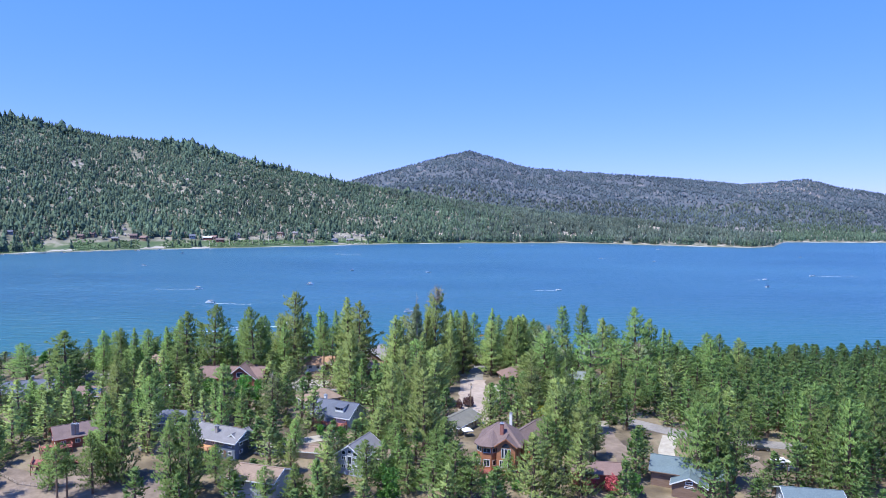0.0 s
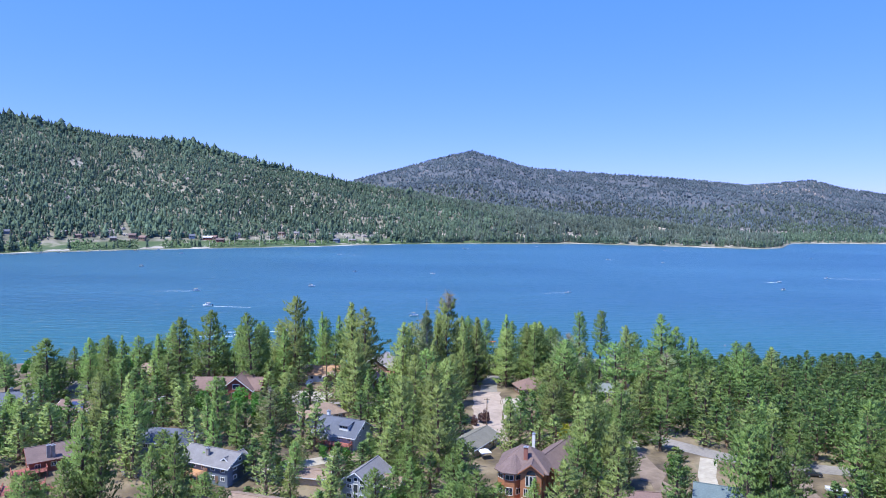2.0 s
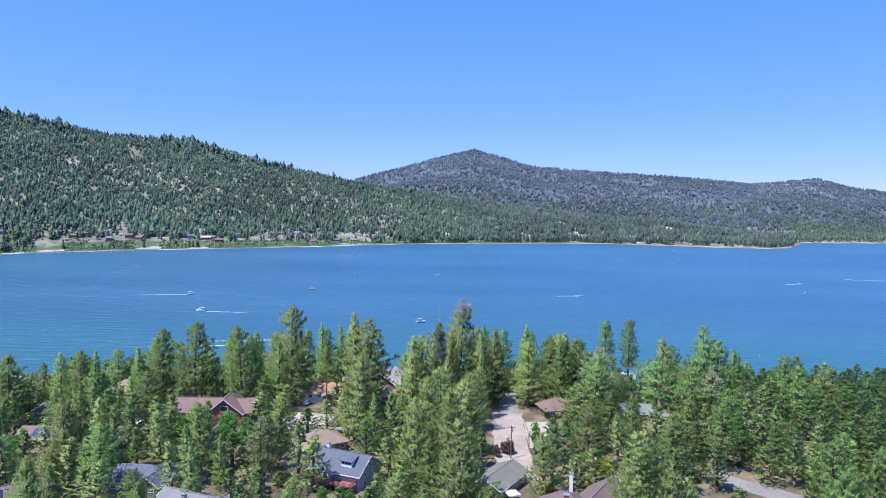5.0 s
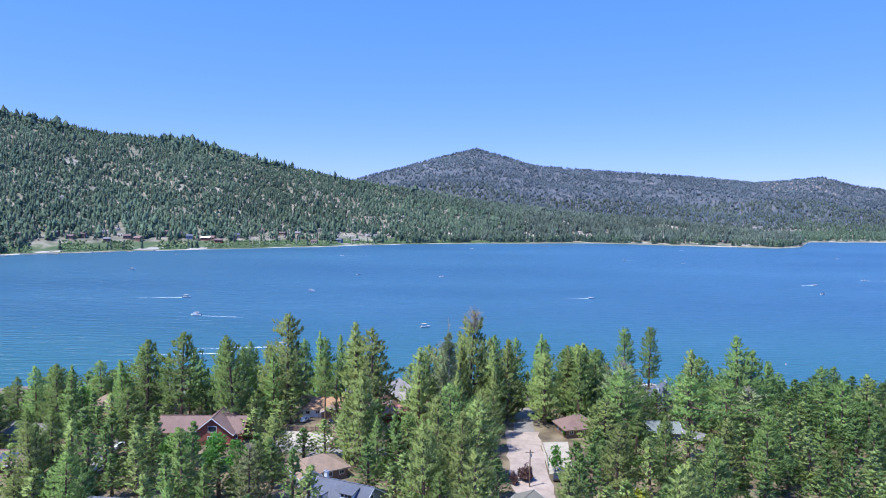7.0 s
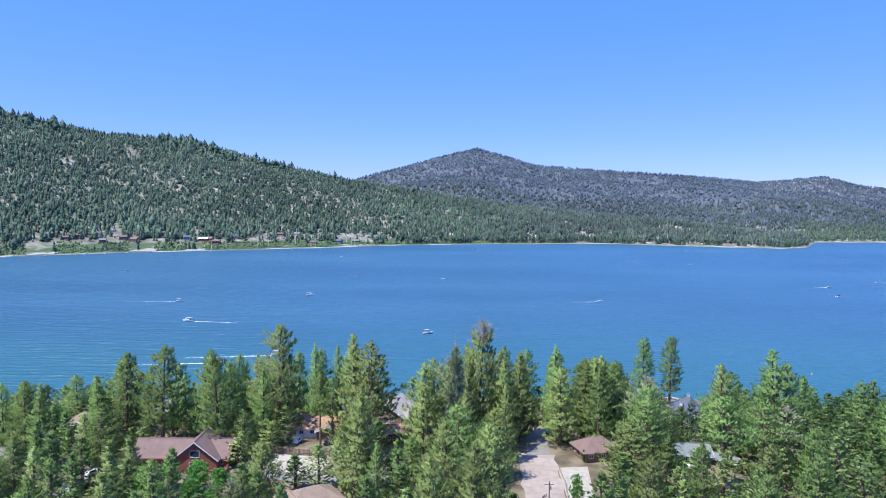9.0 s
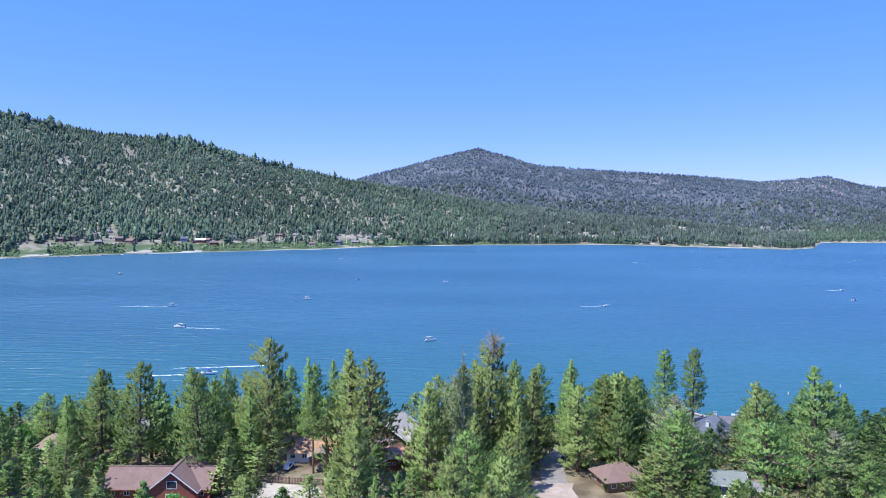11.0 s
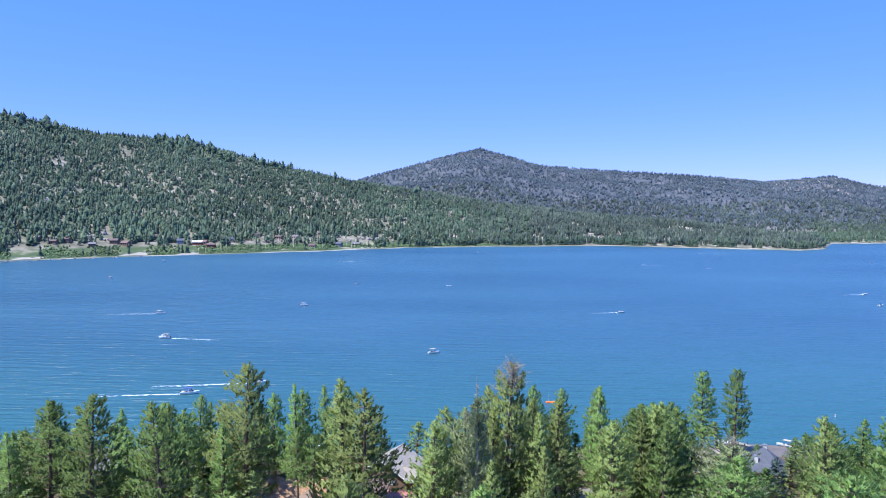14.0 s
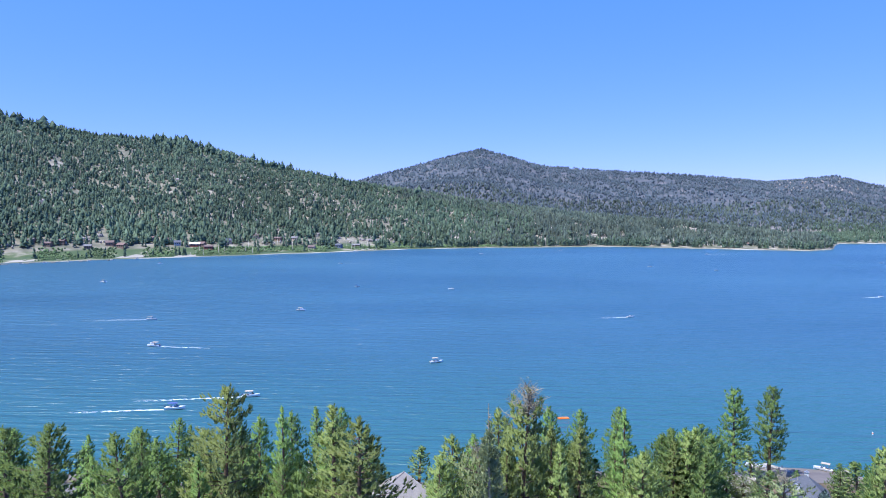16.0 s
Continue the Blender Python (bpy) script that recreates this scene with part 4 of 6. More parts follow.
def blades(rng, at_points, ways, n, length, width, lift=0.6):
    """Tufts of thin triangles about points, pointing mostly along ways."""
    k = len(at_points)
    p = np.repeat(at_points, n, 0)
    d = np.repeat(ways, n, 0) * 0.5 + rng.normal(0, 0.5, (k * n, 3)) + [0, 0, lift]
    d /= np.linalg.norm(d, axis=1, keepdims=True) + 1e-9
    side = np.cross(d, rng.normal(0, 1, (k * n, 3)))
    side /= np.linalg.norm(side, axis=1, keepdims=True) + 1e-9
    size = rng.uniform(0.7, 1.25, (k * n, 1))
    start = p + rng.normal(0, 0.22, (k * n, 3)) - d * length * 0.25 * size
    v = np.stack([start - side * width * size, start + side * width * size, start + d * length * size], 1).reshape(-1, 3)
    return v, np.arange(len(v)).reshape(-1, 3)


def unit(v):
    return v / (np.linalg.norm(v, axis=-1, keepdims=True) + 1e-9)


def tufts(rng, at_points, ways, swell, n, length, width, splay=0.34):
    """Needle tufts like small flames: n narrow blades round each way. swell: the way that the foliage mass faces there."""
    k = len(at_points)
    size = np.repeat(rng.uniform(0.7, 1.3, (k, 1)), n, 0)
    d = unit(np.repeat(unit(ways), n, 0) + rng.normal(0, splay, (k * n, 3)))
    side = unit(np.cross(d, rng.normal(0, 1, (k * n, 3))))
    start = np.repeat(at_points, n, 0) + rng.normal(0, 0.5 * width, (k * n, 3)) - d * length * 0.35 * size
    facing = unit(np.repeat(unit(swell), n, 0) + 0.45 * d + rng.normal(0, 0.22, (k * n, 3)))
    flip = np.where((np.cross(side, d) * facing).sum(1, keepdims=True) < 0, -1.0, 1.0)
    side = side * flip
    v = np.stack([start - side * width * size, start + side * width * size, start + d * length * size], 1).reshape(-1, 3)
    return v, np.arange(len(v)).reshape(-1, 3), np.repeat(facing, 3, 0)


def soft_normals(ob, normals):
    """Foliage is shaded as the mass that it forms."""
    ob.data.attributes.new("custom_normal", "FLOAT_VECTOR", "POINT").data.foreach_set("vector", np.asarray(normals, np.float32).ravel())
    return ob


def limbs(bm, starts, ends, r0, sides=3):
    for a, b, r in zip(starts, ends, r0):
        rod(bm, a, b, r, r * 0.25, sides)


def pine(name, seed, label, tall=25.0, bare=0.22, wide=6.0, whorls=24, shape=0.8, mat="needles", blade=(0.84, 0.115), tuft=4, gap=0.29, category="pine tree", dead=0.0, rough=0.24):
    """A conifer: a trunk, whorls of limbs that sweep out and up, and flame-like needle tufts on the outer part of each limb."""
    rng = np.random.default_rng(seed)
    t = thing(name, pose(0, 0, 0), label, category, "pine trees")
    lean = rng.normal(0, 0.25, 2)

    def axis(h):
        return np.stack([lean[0] * (h / tall) ** 2 * 2, lean[1] * (h / tall) ** 2 * 2, h], -1)

    bm = bmesh.new()
    hs = np.linspace(-1.0, tall * 0.97, 8)
    for a, b in zip(hs, hs[1:]):
        ra, rb = (0.46 * (1 - max(h, 0) / tall) ** 0.85 + 0.03 for h in (a, b))
        rod(bm, axis(a), axis(b + 0.02), ra, rb, 7)
    level = (np.arange(whorls) + rng.uniform(-0.3, 0.3, whorls)) / whorls
    s = np.clip(np.repeat(level, 5) + rng.normal(0, 0.25 / whorls, 5 * whorls), 0, 0.985)
    ang = (np.arange(5 * whorls) % 5) * 1.2566 + np.repeat(rng.uniform(0, 6.28, whorls), 5) + rng.normal(0, 0.25, 5 * whorls)
    keep = rng.uniform(0, 1, len(s)) > 0.06
    s, ang = s[keep], ang[keep]
    count = len(s)
    h = tall * (bare + (1 - bare) * s)
    turn = rng.uniform(0, 6.28, 3)
    lump = 1 + rough * (0.55 * np.cos(ang - turn[0] + 6 * s) + 0.5 * np.sin(2 * ang + turn[1] + 13 * s) + 0.45 * np.sin(21 * s + turn[2]))
    profile = (1 - s) ** shape * np.minimum(1.0, 0.66 + 1.3 * s) * np.minimum(1.0, (1 - s) / 0.16 + 0.12) ** 0.5 * wide + 0.12
    reach = profile * rng.uniform(0.75, 1.12, count) * lump
    rise = -0.14 + 0.62 * s + rng.normal(0, 0.08, count)
    flat = np.stack([np.cos(ang), np.sin(ang), np.zeros(count)], -1)
    starts = axis(h)

    def along_limb(i, f):
        return starts[i] + flat[i] * (reach[i] * f)[:, None] + np.stack([np.zeros(len(f)), np.zeros(len(f)), reach[i] * (rise[i] * f + 0.22 * f ** 3)], -1)

    alive = s <= 1 - 2 * dead
    every = np.flatnonzero(alive & (np.arange(count) % 2 == 0))
    limbs(bm, starts[every], along_limb(every, np.full(len(every), 0.8)), (0.035 + 0.018 * reach)[every])
    if dead:
        dry = bmesh.new()
        rod(dry, axis(tall * 0.9), axis(tall * 1.0), 0.09, 0.02, 5)
        for i in np.flatnonzero(s > 1 - 2.4 * dead):
            for j in range(4):
                way = (flat[i] * 0.9 + [0, 0, 0.45 + rise[i]] + rng.normal(0, 0.4, 3)) * (reach[i] * 0.7 + 0.45)
                rod(dry, starts[i], starts[i] + way, 0.05, 0.018, 3)
                for _ in range(4):
                    f = rng.uniform(0.35, 1.0)
                    rod(dry, starts[i] + way * f, starts[i] + way * f + rng.normal(0, 0.5, 3) + [0, 0, 0.2], 0.035, 0.012, 3)
        part("dry_top", dry, "dry_twigs", t, "dry pale branches")
    for k in range(6):
        a = rng.uniform(0, 6.28)
        hh = tall * bare * rng.uniform(0.45, 1.0)
        rod(bm, axis(hh), axis(hh) + np.array([math.cos(a), math.sin(a), -0.1]) * rng.uniform(0.8, 2.2), 0.05, 0.015, 3)
    part("trunk", bm, "bark", t)
    per = np.maximum(4, (reach * 1.15 / gap).astype(int) + 1)
    per = np.where((s > 1 - 1.3 * dead) & (rng.uniform(0, 1, count) < 0.93), 0, per)
    i = np.repeat(np.arange(count), per)
    f = 0.18 + 0.87 * rng.uniform(0, 1, len(i)) ** 0.72
    across = np.stack([-np.sin(ang[i]), np.cos(ang[i]), np.zeros(len(i))], -1)
    off = rng.normal(0, 0.20, len(i)) * reach[i] * f + rng.normal(0, 0.12, len(i))
    p = along_limb(i, f) + across * off[:, None] + np.stack([np.zeros(len(i))] * 2 + [rng.normal(0.05, 0.26, len(i)) - 0.12 * np.abs(off)], -1)
    ways = flat[i] * 0.55 + across * (0.35 * np.sign(off))[:, None] + [0, 0, 0.95]
    swell = flat[i] * (0.4 + 0.6 * f)[:, None] + across * (0.5 * off / (0.2 * reach[i] * f + 0.1))[:, None] * 0.4 + np.stack([np.zeros(len(i))] * 2 + [0.25 + 0.55 * (1.0 - f) + 0.3 * s[i]], -1)
    if dead < 0.02:
        top = axis(np.repeat(tall * np.linspace(0.92, 0.985, 6), 2))
        p, ways = np.concatenate([p, top]), np.concatenate([ways, np.tile([[0.0, 0.0, 2.0]], (12, 1))])
        swell = np.concatenate([swell, np.stack([np.cos(np.arange(12) * 2.4), np.sin(np.arange(12) * 2.4), np.full(12, 0.6)], -1)])
    v, f, normals = tufts(rng, p, ways, swell, tuft, *blade)
    soft_normals(raw("crown", v, f, mat, t), normals)
    return t


def snag(name, seed, tall=24.0):
    """A dying pine: bare grey top and limbs, thin tufts lower down."""
    rng = np.random.default_rng(seed)
    t = thing(name, pose(0, 0, 0), "half-dead pine with bare grey top branches", "pine tree", "pine trees")
    bm = bmesh.new()
    rod(bm, (0, 0, -1), (0.1, 0, tall * 0.6), 0.38, 0.2, 8)
    rod(bm, (0.1, 0, tall * 0.6), (0.3, 0.1, tall), 0.2, 0.03, 7)
    pts, ways = [], []
    for k in range(96):
        s = rng.uniform(0.22, 0.98)
        a, reach = rng.uniform(0, 6.28), (1.08 - s) * 3.6 * rng.uniform(0.5, 1.1)
        way = np.array([math.cos(a), math.sin(a), rng.uniform(-0.1, 0.5)])
        base = np.array([0.25 * s, 0.05, tall * s])
        rod(bm, base, base + way * reach, 0.05, 0.012, 3)
        for j in range(2):
            way2 = way + rng.normal(0, 0.6, 3)
            rod(bm, base + way * reach * 0.6, base + way * reach * 0.6 + way2 * reach * 0.35, 0.03, 0.01, 3)
        if s < 0.88 and rng.uniform() < 0.95 - 0.35 * s:
            for f in (0.4, 0.6, 0.8, 1.0):
                pts.append(base + way * reach * f)
                ways.append(way)
    part("trunk", bm, "dry_twigs", t)
    v, f = blades(rng, np.array(pts), np.array(ways), 20, 0.55, 0.095)
    raw("crown", v, f, "needles_grey", t)
    return t


def broadleaf(name, seed, label, tall=9.0, wide=3.0, mat="leaves", count=150, category="tree"):
    """A leafy tree or shrub: forked trunk, crown of small leaf clusters in uneven lobes."""
    rng = np.random.default_rng(seed)
    t = thing(name, pose(0, 0, 0), label, category, "leafy trees")
    bm = bmesh.new()
    rod(bm, (0, 0, -0.6), (0.1, 0, tall * 0.4), 0.16 + tall * 0.006, 0.1, 7)
    lobes = []
    for k in range(9):
        a, f = k * 2.4 + rng.normal(0, 0.3), rng.uniform(0.35, 0.95)
        c = np.array([math.cos(a) * wide * 0.52 * (1.15 - f * 0.6), math.sin(a) * wide * 0.52 * (1.15 - f * 0.6), tall * f * 0.9])
        lobes.append((c, wide * rng.uniform(0.36, 0.55)))
        rod(bm, (0.1, 0, tall * 0.3), c, 0.07, 0.02, 5)
    part("trunk", bm, "bark", t)
    pts, ways = [], []
    for c, r in lobes:
        d = rng.normal(0, 1, (count // 6, 3))
        d /= np.linalg.norm(d, axis=1, keepdims=True)
        pts.append(c + d * r * rng.uniform(0.6, 1.1, (len(d), 1)) * [1, 1, 1.15])
        ways.append(d)
    v, f = blades(rng, np.concatenate(pts), np.concatenate(ways), 8, 0.62, 0.2, 0.1)
    raw("crown", v, f, mat, t)
    return t


TALL = "tall green pine with tufted needle branches"
KINDS = {}
for k in range(7):
    KINDS["pine", k] = pine("pine_tree", 10 + k, TALL, wide=(5.6, 6.6, 5.0, 6.8, 6.0, 5.4, 6.2)[k], bare=(0.08, 0.16, 0.06, 0.24, 0.12, 0.08, 0.3)[k],
                            whorls=(24, 23, 25, 21, 24, 25, 20)[k], shape=(0.78, 0.66, 0.95, 0.6, 0.7, 0.86, 0.62)[k])
for k in range(4):
    KINDS["yellow", k] = pine("pine_tree", 30 + k, "yellow-green pine with dense needle tufts", wide=(5.8, 5.2, 6.4, 6.0)[k], bare=(0.08, 0.06, 0.12, 0.2)[k], whorls=(25, 25, 26, 23)[k],
                              shape=(0.62, 0.78, 0.58, 0.66)[k], mat="needles_yellow")
KINDS["column", 0] = pine("pine_tree", 41, "narrow shoreline pine with a full crown", wide=4.4, bare=0.2, whorls=24, shape=0.42)
KINDS["column", 1] = pine("pine_tree", 43, "narrow shoreline pine with a full crown", wide=4.6, bare=0.2, whorls=24, shape=0.5)
KINDS["thin", 0] = pine("pine_tree", 51, "sparse thin-crowned pine with gaps showing its trunk", wide=6.2, bare=0.5, whorls=14, shape=0.5, rough=0.5)
KINDS["deadtop", 0] = pine("pine_tree", 55, "big yellow-green pine with a dry bare top", wide=5.4, bare=0.12, whorls=28, shape=0.5, mat="needles_yellow", dead=0.1)
KINDS["grey", 0] = pine("pine_tree", 57, "fading grey-green pine with dry twigs", wide=6.6, bare=0.2, whorls=19, shape=0.4, mat="needles_grey", dead=0.04, tuft=3, rough=0.5)
KINDS["spruce", 0] = pine("spruce_tree", 61, "blue-grey spruce with drooping tiers", tall=12.0, wide=3.0, bare=0.05, whorls=20, shape=1.0, mat="needles_blue", blade=(0.6, 0.1), gap=0.4, category="spruce")
KINDS["snag", 0] = snag("dead_pine_tree", 71)
KINDS["leafy", 0] = broadleaf("leafy_tree", 81, "bright green leafy tree in a garden", 9.0, 3.4)
KINDS["leafy", 1] = broadleaf("leafy_tree", 82, "bright green leafy tree in a garden", 9.0, 2.6)
KINDS["plum", 0] = broadleaf("plum_shrub", 84, "dusky red-brown leafy shrub beside the utility pole", 4.0, 2.4, "leaves_plum", 100, "shrub")
KINDS["blossom", 0] = broadleaf("blossom_shrub", 86, "low shrub covered in red blossoms before the cabin", 4.0, 2.4, "flowers", 100, "shrub")
KINDS["shrub", 0] = broadleaf("yellow_shrub", 83, "vivid yellow-green shrub behind the lodge", 4.0, 1.8, "leaves_bright", 90, "shrub")
UNIT = {"pine": 25.0, "yellow": 25.0, "column": 25.0, "thin": 25.0, "deadtop": 25.0, "grey": 25.0, "spruce": 12.0, "snag": 24.0, "leafy": 9.0, "shrub": 4.0, "plum": 4.0, "blossom": 4.0}
USED = set()
PLANTED = []
dice = random.Random(7)


def plant(kind, x, y, top, width=1.0, wild=False):
    """One tree whose tip stands top metres above the lake."""
    options = [k for k in KINDS if k[0] == kind]
    key = options[dice.randrange(len(options))]
    z = at(x, y)
    tall = max(top - z, 1.5)
    s = tall / UNIT[kind] * 0.975
    w = (1.0 if y < 270 else 1.16) * width * (0.45 * s + 0.55) if UNIT[kind] > 20 else s * width
    m = pose(x, y, z, 0, 0, dice.uniform(0, 360)) @ Matrix.Diagonal((w, w, s, 1))
    PLANTED.append((x, y))
    if wild and yard(x, y):
        return
    if key in USED:
        first = KINDS[key].scale
        copy_thing(KINDS[key], m @ Matrix.Diagonal((1 / first.x, 1 / first.y, 1 / first.z, 1)))
    else:
        USED.add(key)
        KINDS[key].matrix_world = m


# single trees: kind, x, y, height of the tip above the lake, relative width
plant("yellow", -70, 320, 41, 1.1)
plant("pine", -83.5, 300.5, 36, 1)
plant("column", 65, 366, 28.5, 0.95)
plant("column", 76, 367, 29.3, 0.9)
plant("pine", 87, 303, 38, 1.35)
plant("yellow", -43, 309, 40, 1.32)
plant("yellow", -37, 303, 38.5, 1.28)
plant("deadtop", -3.5, 309, 44.5, 0.95)
plant("pine", -104, 308, 36, 1.15)
plant("pine", 30, 364, 24, 0.8)
plant("pine", -121, 320, 31, 1.1)
plant("pine", -158, 283, 28.5, 1.5)
plant("pine", -151.7, 303, 24.8, 0.8)
plant("pine", -127, 313, 25, 0.8)
plant("pine", -90, 350, 22, 0.7)
plant("snag", -11, 296, 44.5, 0.95)
plant("yellow", 11, 322, 30.8, 1)
plant("yellow", 23, 312, 29.5, 1)
plant("pine", 34, 307, 31.7, 0.9)
plant("pine", 118, 295, 25, 1.1)
plant("pine", 162, 310, 20, 1)
plant("pine", -78, 242, 24.5, 1.3)
plant("yellow", -17, 235, 28.4, 1.1)
plant("yellow", -5.4, 212, 30, 1.25)
plant("pine", -0.7, 198, 15.7, 1)
plant("yellow", 40, 216, 26.6, 1.2)
plant("yellow", 48, 208, 17, 0.8)
plant("leafy", 62, 213, 10, 1.1)
plant("pine", 97, 258, 16, 1.1)
plant("pine", 132, 292, 18.5, 1.1)
plant("pine", -141.6, 298, 26.8, 0.9)
plant("pine", -133, 291, 28, 1)
plant("pine", -130, 319, 23, 0.9)
plant("pine", -103, 325, 22.7, 0.9)
plant("pine", -92, 346, 25, 0.7)
plant("pine", -60, 334, 32, 0.9)
plant("pine", 36.8, 324.5, 29.4, 0.9)
plant("yellow", -21, 298, 33.5, 1)
plant("pine", 33, 331, 27, 0.9)
plant("pine", 123, 349, 14, 0.8)
plant("leafy", -72.5, 270, 12, 1.4)
plant("pine", -95, 258, 15, 1.2)
plant("yellow", -37, 270, 32, 1)
plant("yellow", -2.5, 260, 27.5, 1.2)
plant("yellow", 36.2, 278, 22.5, 1.5)
plant("pine", 45, 275, 20.5, 1.1)
plant("pine", 51, 231, 27, 1.1)
plant("pine", 36, 335, 27, 0.8)
plant("pine", 39, 326, 29, 0.9)
plant("spruce", 70.8, 328, 14, 1.7)
plant("leafy", 50, 289, 8.5, 0.8)
plant("yellow", 17, 228, 21.5, 1)
plant("leafy", 41, 293, 8, 0.8)
plant("leafy", 55, 291, 8, 0.7)
plant("leafy", 66, 288, 8, 0.9)
plant("leafy", 27.5, 297, 7.5, 0.6)
plant("pine", -112, 284, 22, 1.1)
plant("thin", 61, 276, 30, 1.2)
plant("pine", 44, 290, 29, 1.1)
plant("grey", 47, 300, 28.5, 1.1)
plant("pine", -72, 197, 17, 1.05)
plant("pine", -64, 190, 13, 0.9)
plant("yellow", -44, 196, 13, 0.8)
plant("leafy", -40, 223, 8, 1)
plant("leafy", -33, 221, 8, 1.1)
plant("leafy", -26, 224, 8.5, 1.2)
plant("pine", -13, 222, 22, 1.2)
plant("pine", -14, 205, 16, 1.1)
plant("leafy", -17, 190, 8, 1)
plant("pine", -9, 186, 14, 1.1)
plant("leafy", 4, 194, 9, 1.2)
plant("pine", 31, 196, 20, 1.15)
plant("pine", 84, 214, 25, 1.25)
plant("pine", 82, 198, 16, 1.2)
plant("pine", 118, 214, 24, 1.2)
plant("leafy", -148, 215, 9, 1.3)
plant("leafy", -140, 212, 8, 1.2)
plant("leafy", -155, 230, 9, 1.3)
plant("pine", -104, 206, 19, 1.1)
plant("pine", -109, 186, 14, 0.9)
plant("thin", -122, 181, 13, 0.8)
plant("thin", -136, 186, 11, 0.7)
plant("yellow", -45, 293.3, 17, 0.62)
plant("leafy", -138, 254, 10, 1.4)
plant("shrub", 35.6, 241, 9.2, 1)
plant("yellow", -61, 267, 19.8, 1.1)
plant("leafy", 20, 268, 11, 0.7)
plant("pine", -10, 275, 27, 1.1)
plant("yellow", -14, 256, 29, 1.1)
plant("yellow", -8, 240, 30, 1.2)
plant("yellow", 0, 283, 24, 1)
plant("pine", -31, 262, 22, 0.9)
plant("pine", -60, 246, 20, 1.1)
plant("leafy", -72, 262, 11, 1.2)
plant("leafy", -93, 269, 11.5, 1.2)
plant("leafy", -86, 262, 10.5, 1.2)
plant("leafy", -79, 264, 10.5, 1.1)
plant("pine", -72, 309, 29, 1)
plant("pine", -86, 322, 28, 0.9)
plant("pine", -96, 335, 26, 0.8)
plant("pine", -48, 336, 28, 0.8)
plant("pine", -41, 346, 24, 0.8)
plant("pine", -49, 354, 26, 0.7)
plant("yellow", 2, 333, 29, 0.9)
plant("yellow", -6, 340, 30, 0.9)
plant("pine", 8, 345, 29, 0.8)
plant("pine", 16, 348, 27, 0.7)
plant("pine", 46, 344, 24, 0.8)
plant("pine", 51, 354, 22, 0.8)
plant("pine", 24, 340, 26, 0.9)
plant("pine", 96, 314, 31, 1.1)
plant("pine", 80, 318, 27, 1)
plant("pine", 106, 322, 25, 1)
plant("pine", 112, 332, 22, 0.9)
plant("pine", 104, 345, 20, 0.9)
plant("pine", 128, 326, 22, 1)
plant("yellow", 140, 318, 21, 1)
plant("pine", 138, 336, 20, 0.9)
plant("leafy", 58, 286, 9, 1.1)
plant("leafy", 44, 280, 10, 1.2)
plant("thin", 76, 285, 26, 1.1)
plant("yellow", 66, 262, 22, 1.1)
plant("pine", 72, 250, 24, 1.1)
plant("pine", -60, 343, 28, 0.8)
plant("pine", -72, 340, 25, 0.8)
plant("yellow", -80, 334, 26, 0.9)
plant("pine", -109, 333, 25, 0.8)
plant("pine", -150, 315, 22, 1)
plant("pine", -160, 306, 20, 1)
plant("leafy", -146, 322, 12, 1.2)
plant("pine", -170, 298, 19, 1)
plant("pine", -176, 286, 22, 1.1)
plant("pine", -126, 268, 20, 1)
plant("pine", -122, 254, 21, 1.1)
plant("pine", -108, 246, 19, 1.2)
plant("pine", -132, 240, 15, 1)
plant("pine", -150, 252, 13, 1)
plant("pine", -86, 218, 14, 1)
plant("pine", 20, 196, 10, 0.8)
plant("yellow", -7, 305, 34, 0.9)
plant("yellow", 4, 305, 33, 0.9)
plant("yellow", -8, 288, 28, 0.9)
plant("yellow", 4, 296, 28, 0.8)
plant("leafy", -80, 272, 12, 1.3)
plant("leafy", -88, 275, 11.5, 1.3)
plant("leafy", -66, 274, 10, 1.1)
plant("pine", 88, 351, 12, 0.9)
plant("pine", 95, 347, 16, 0.9)
plant("pine", 77, 353, 9, 0.7)
plant("pine", -132, 340, 24, 1)
plant("pine", -101.4, 343, 24, 0.9)
plant("pine", -67.4, 339, 28, 0.75)
plant("pine", -54, 347, 28.5, 0.75)
plant("pine", 1.5, 202, 18, 1)
plant("pine", 129, 214, 22, 1.1)
plant("pine", 137, 216, 22, 1.1)
plant("yellow", 36, 210, 28, 1.1)
plant("yellow", 42.5, 203.5, 23, 1.1)
plant("yellow", 33, 249, 24, 1)
plant("pine", -45, 207, 15, 0.8)
plant("pine", -57, 180, 13, 0.9)
plant("leafy", 54, 185, 7.5, 1)
plant("pine", 25, 335, 31.6, 1)
plant("pine", 32, 323, 30, 1.05)
plant("yellow", 36, 324, 29.7, 1)
plant("yellow", 40, 326, 29.8, 1)
plant("yellow", 10, 316, 33.2, 1)
plant("yellow", 4, 316, 33.1, 0.9)
plant("yellow", 73.8, 310, 31, 0.98)
plant("grey", 84, 289, 23, 1.25)
plant("pine", 48, 336, 18.8, 0.9)
plant("yellow", 33, 322, 28, 1)
plant("pine", 45, 331, 27, 1)
plant("yellow", -18, 318, 30, 1.1)
plant("pine", -13, 326, 28, 1)
plant("pine", 82, 206, 22, 1.1)
plant("pine", 91, 224, 24, 1.1)
plant("pine", 121, 200, 22, 1.2)
plant("pine", 129, 206, 22, 1.2)
plant("pine", 136, 197, 20, 1.2)
plant("pine", 125, 224, 24, 1.2)
plant("pine", 145, 205, 20, 1.2)
plant("pine", 133, 186, 16, 1.2)
plant("pine", -17, 193, 14, 1)
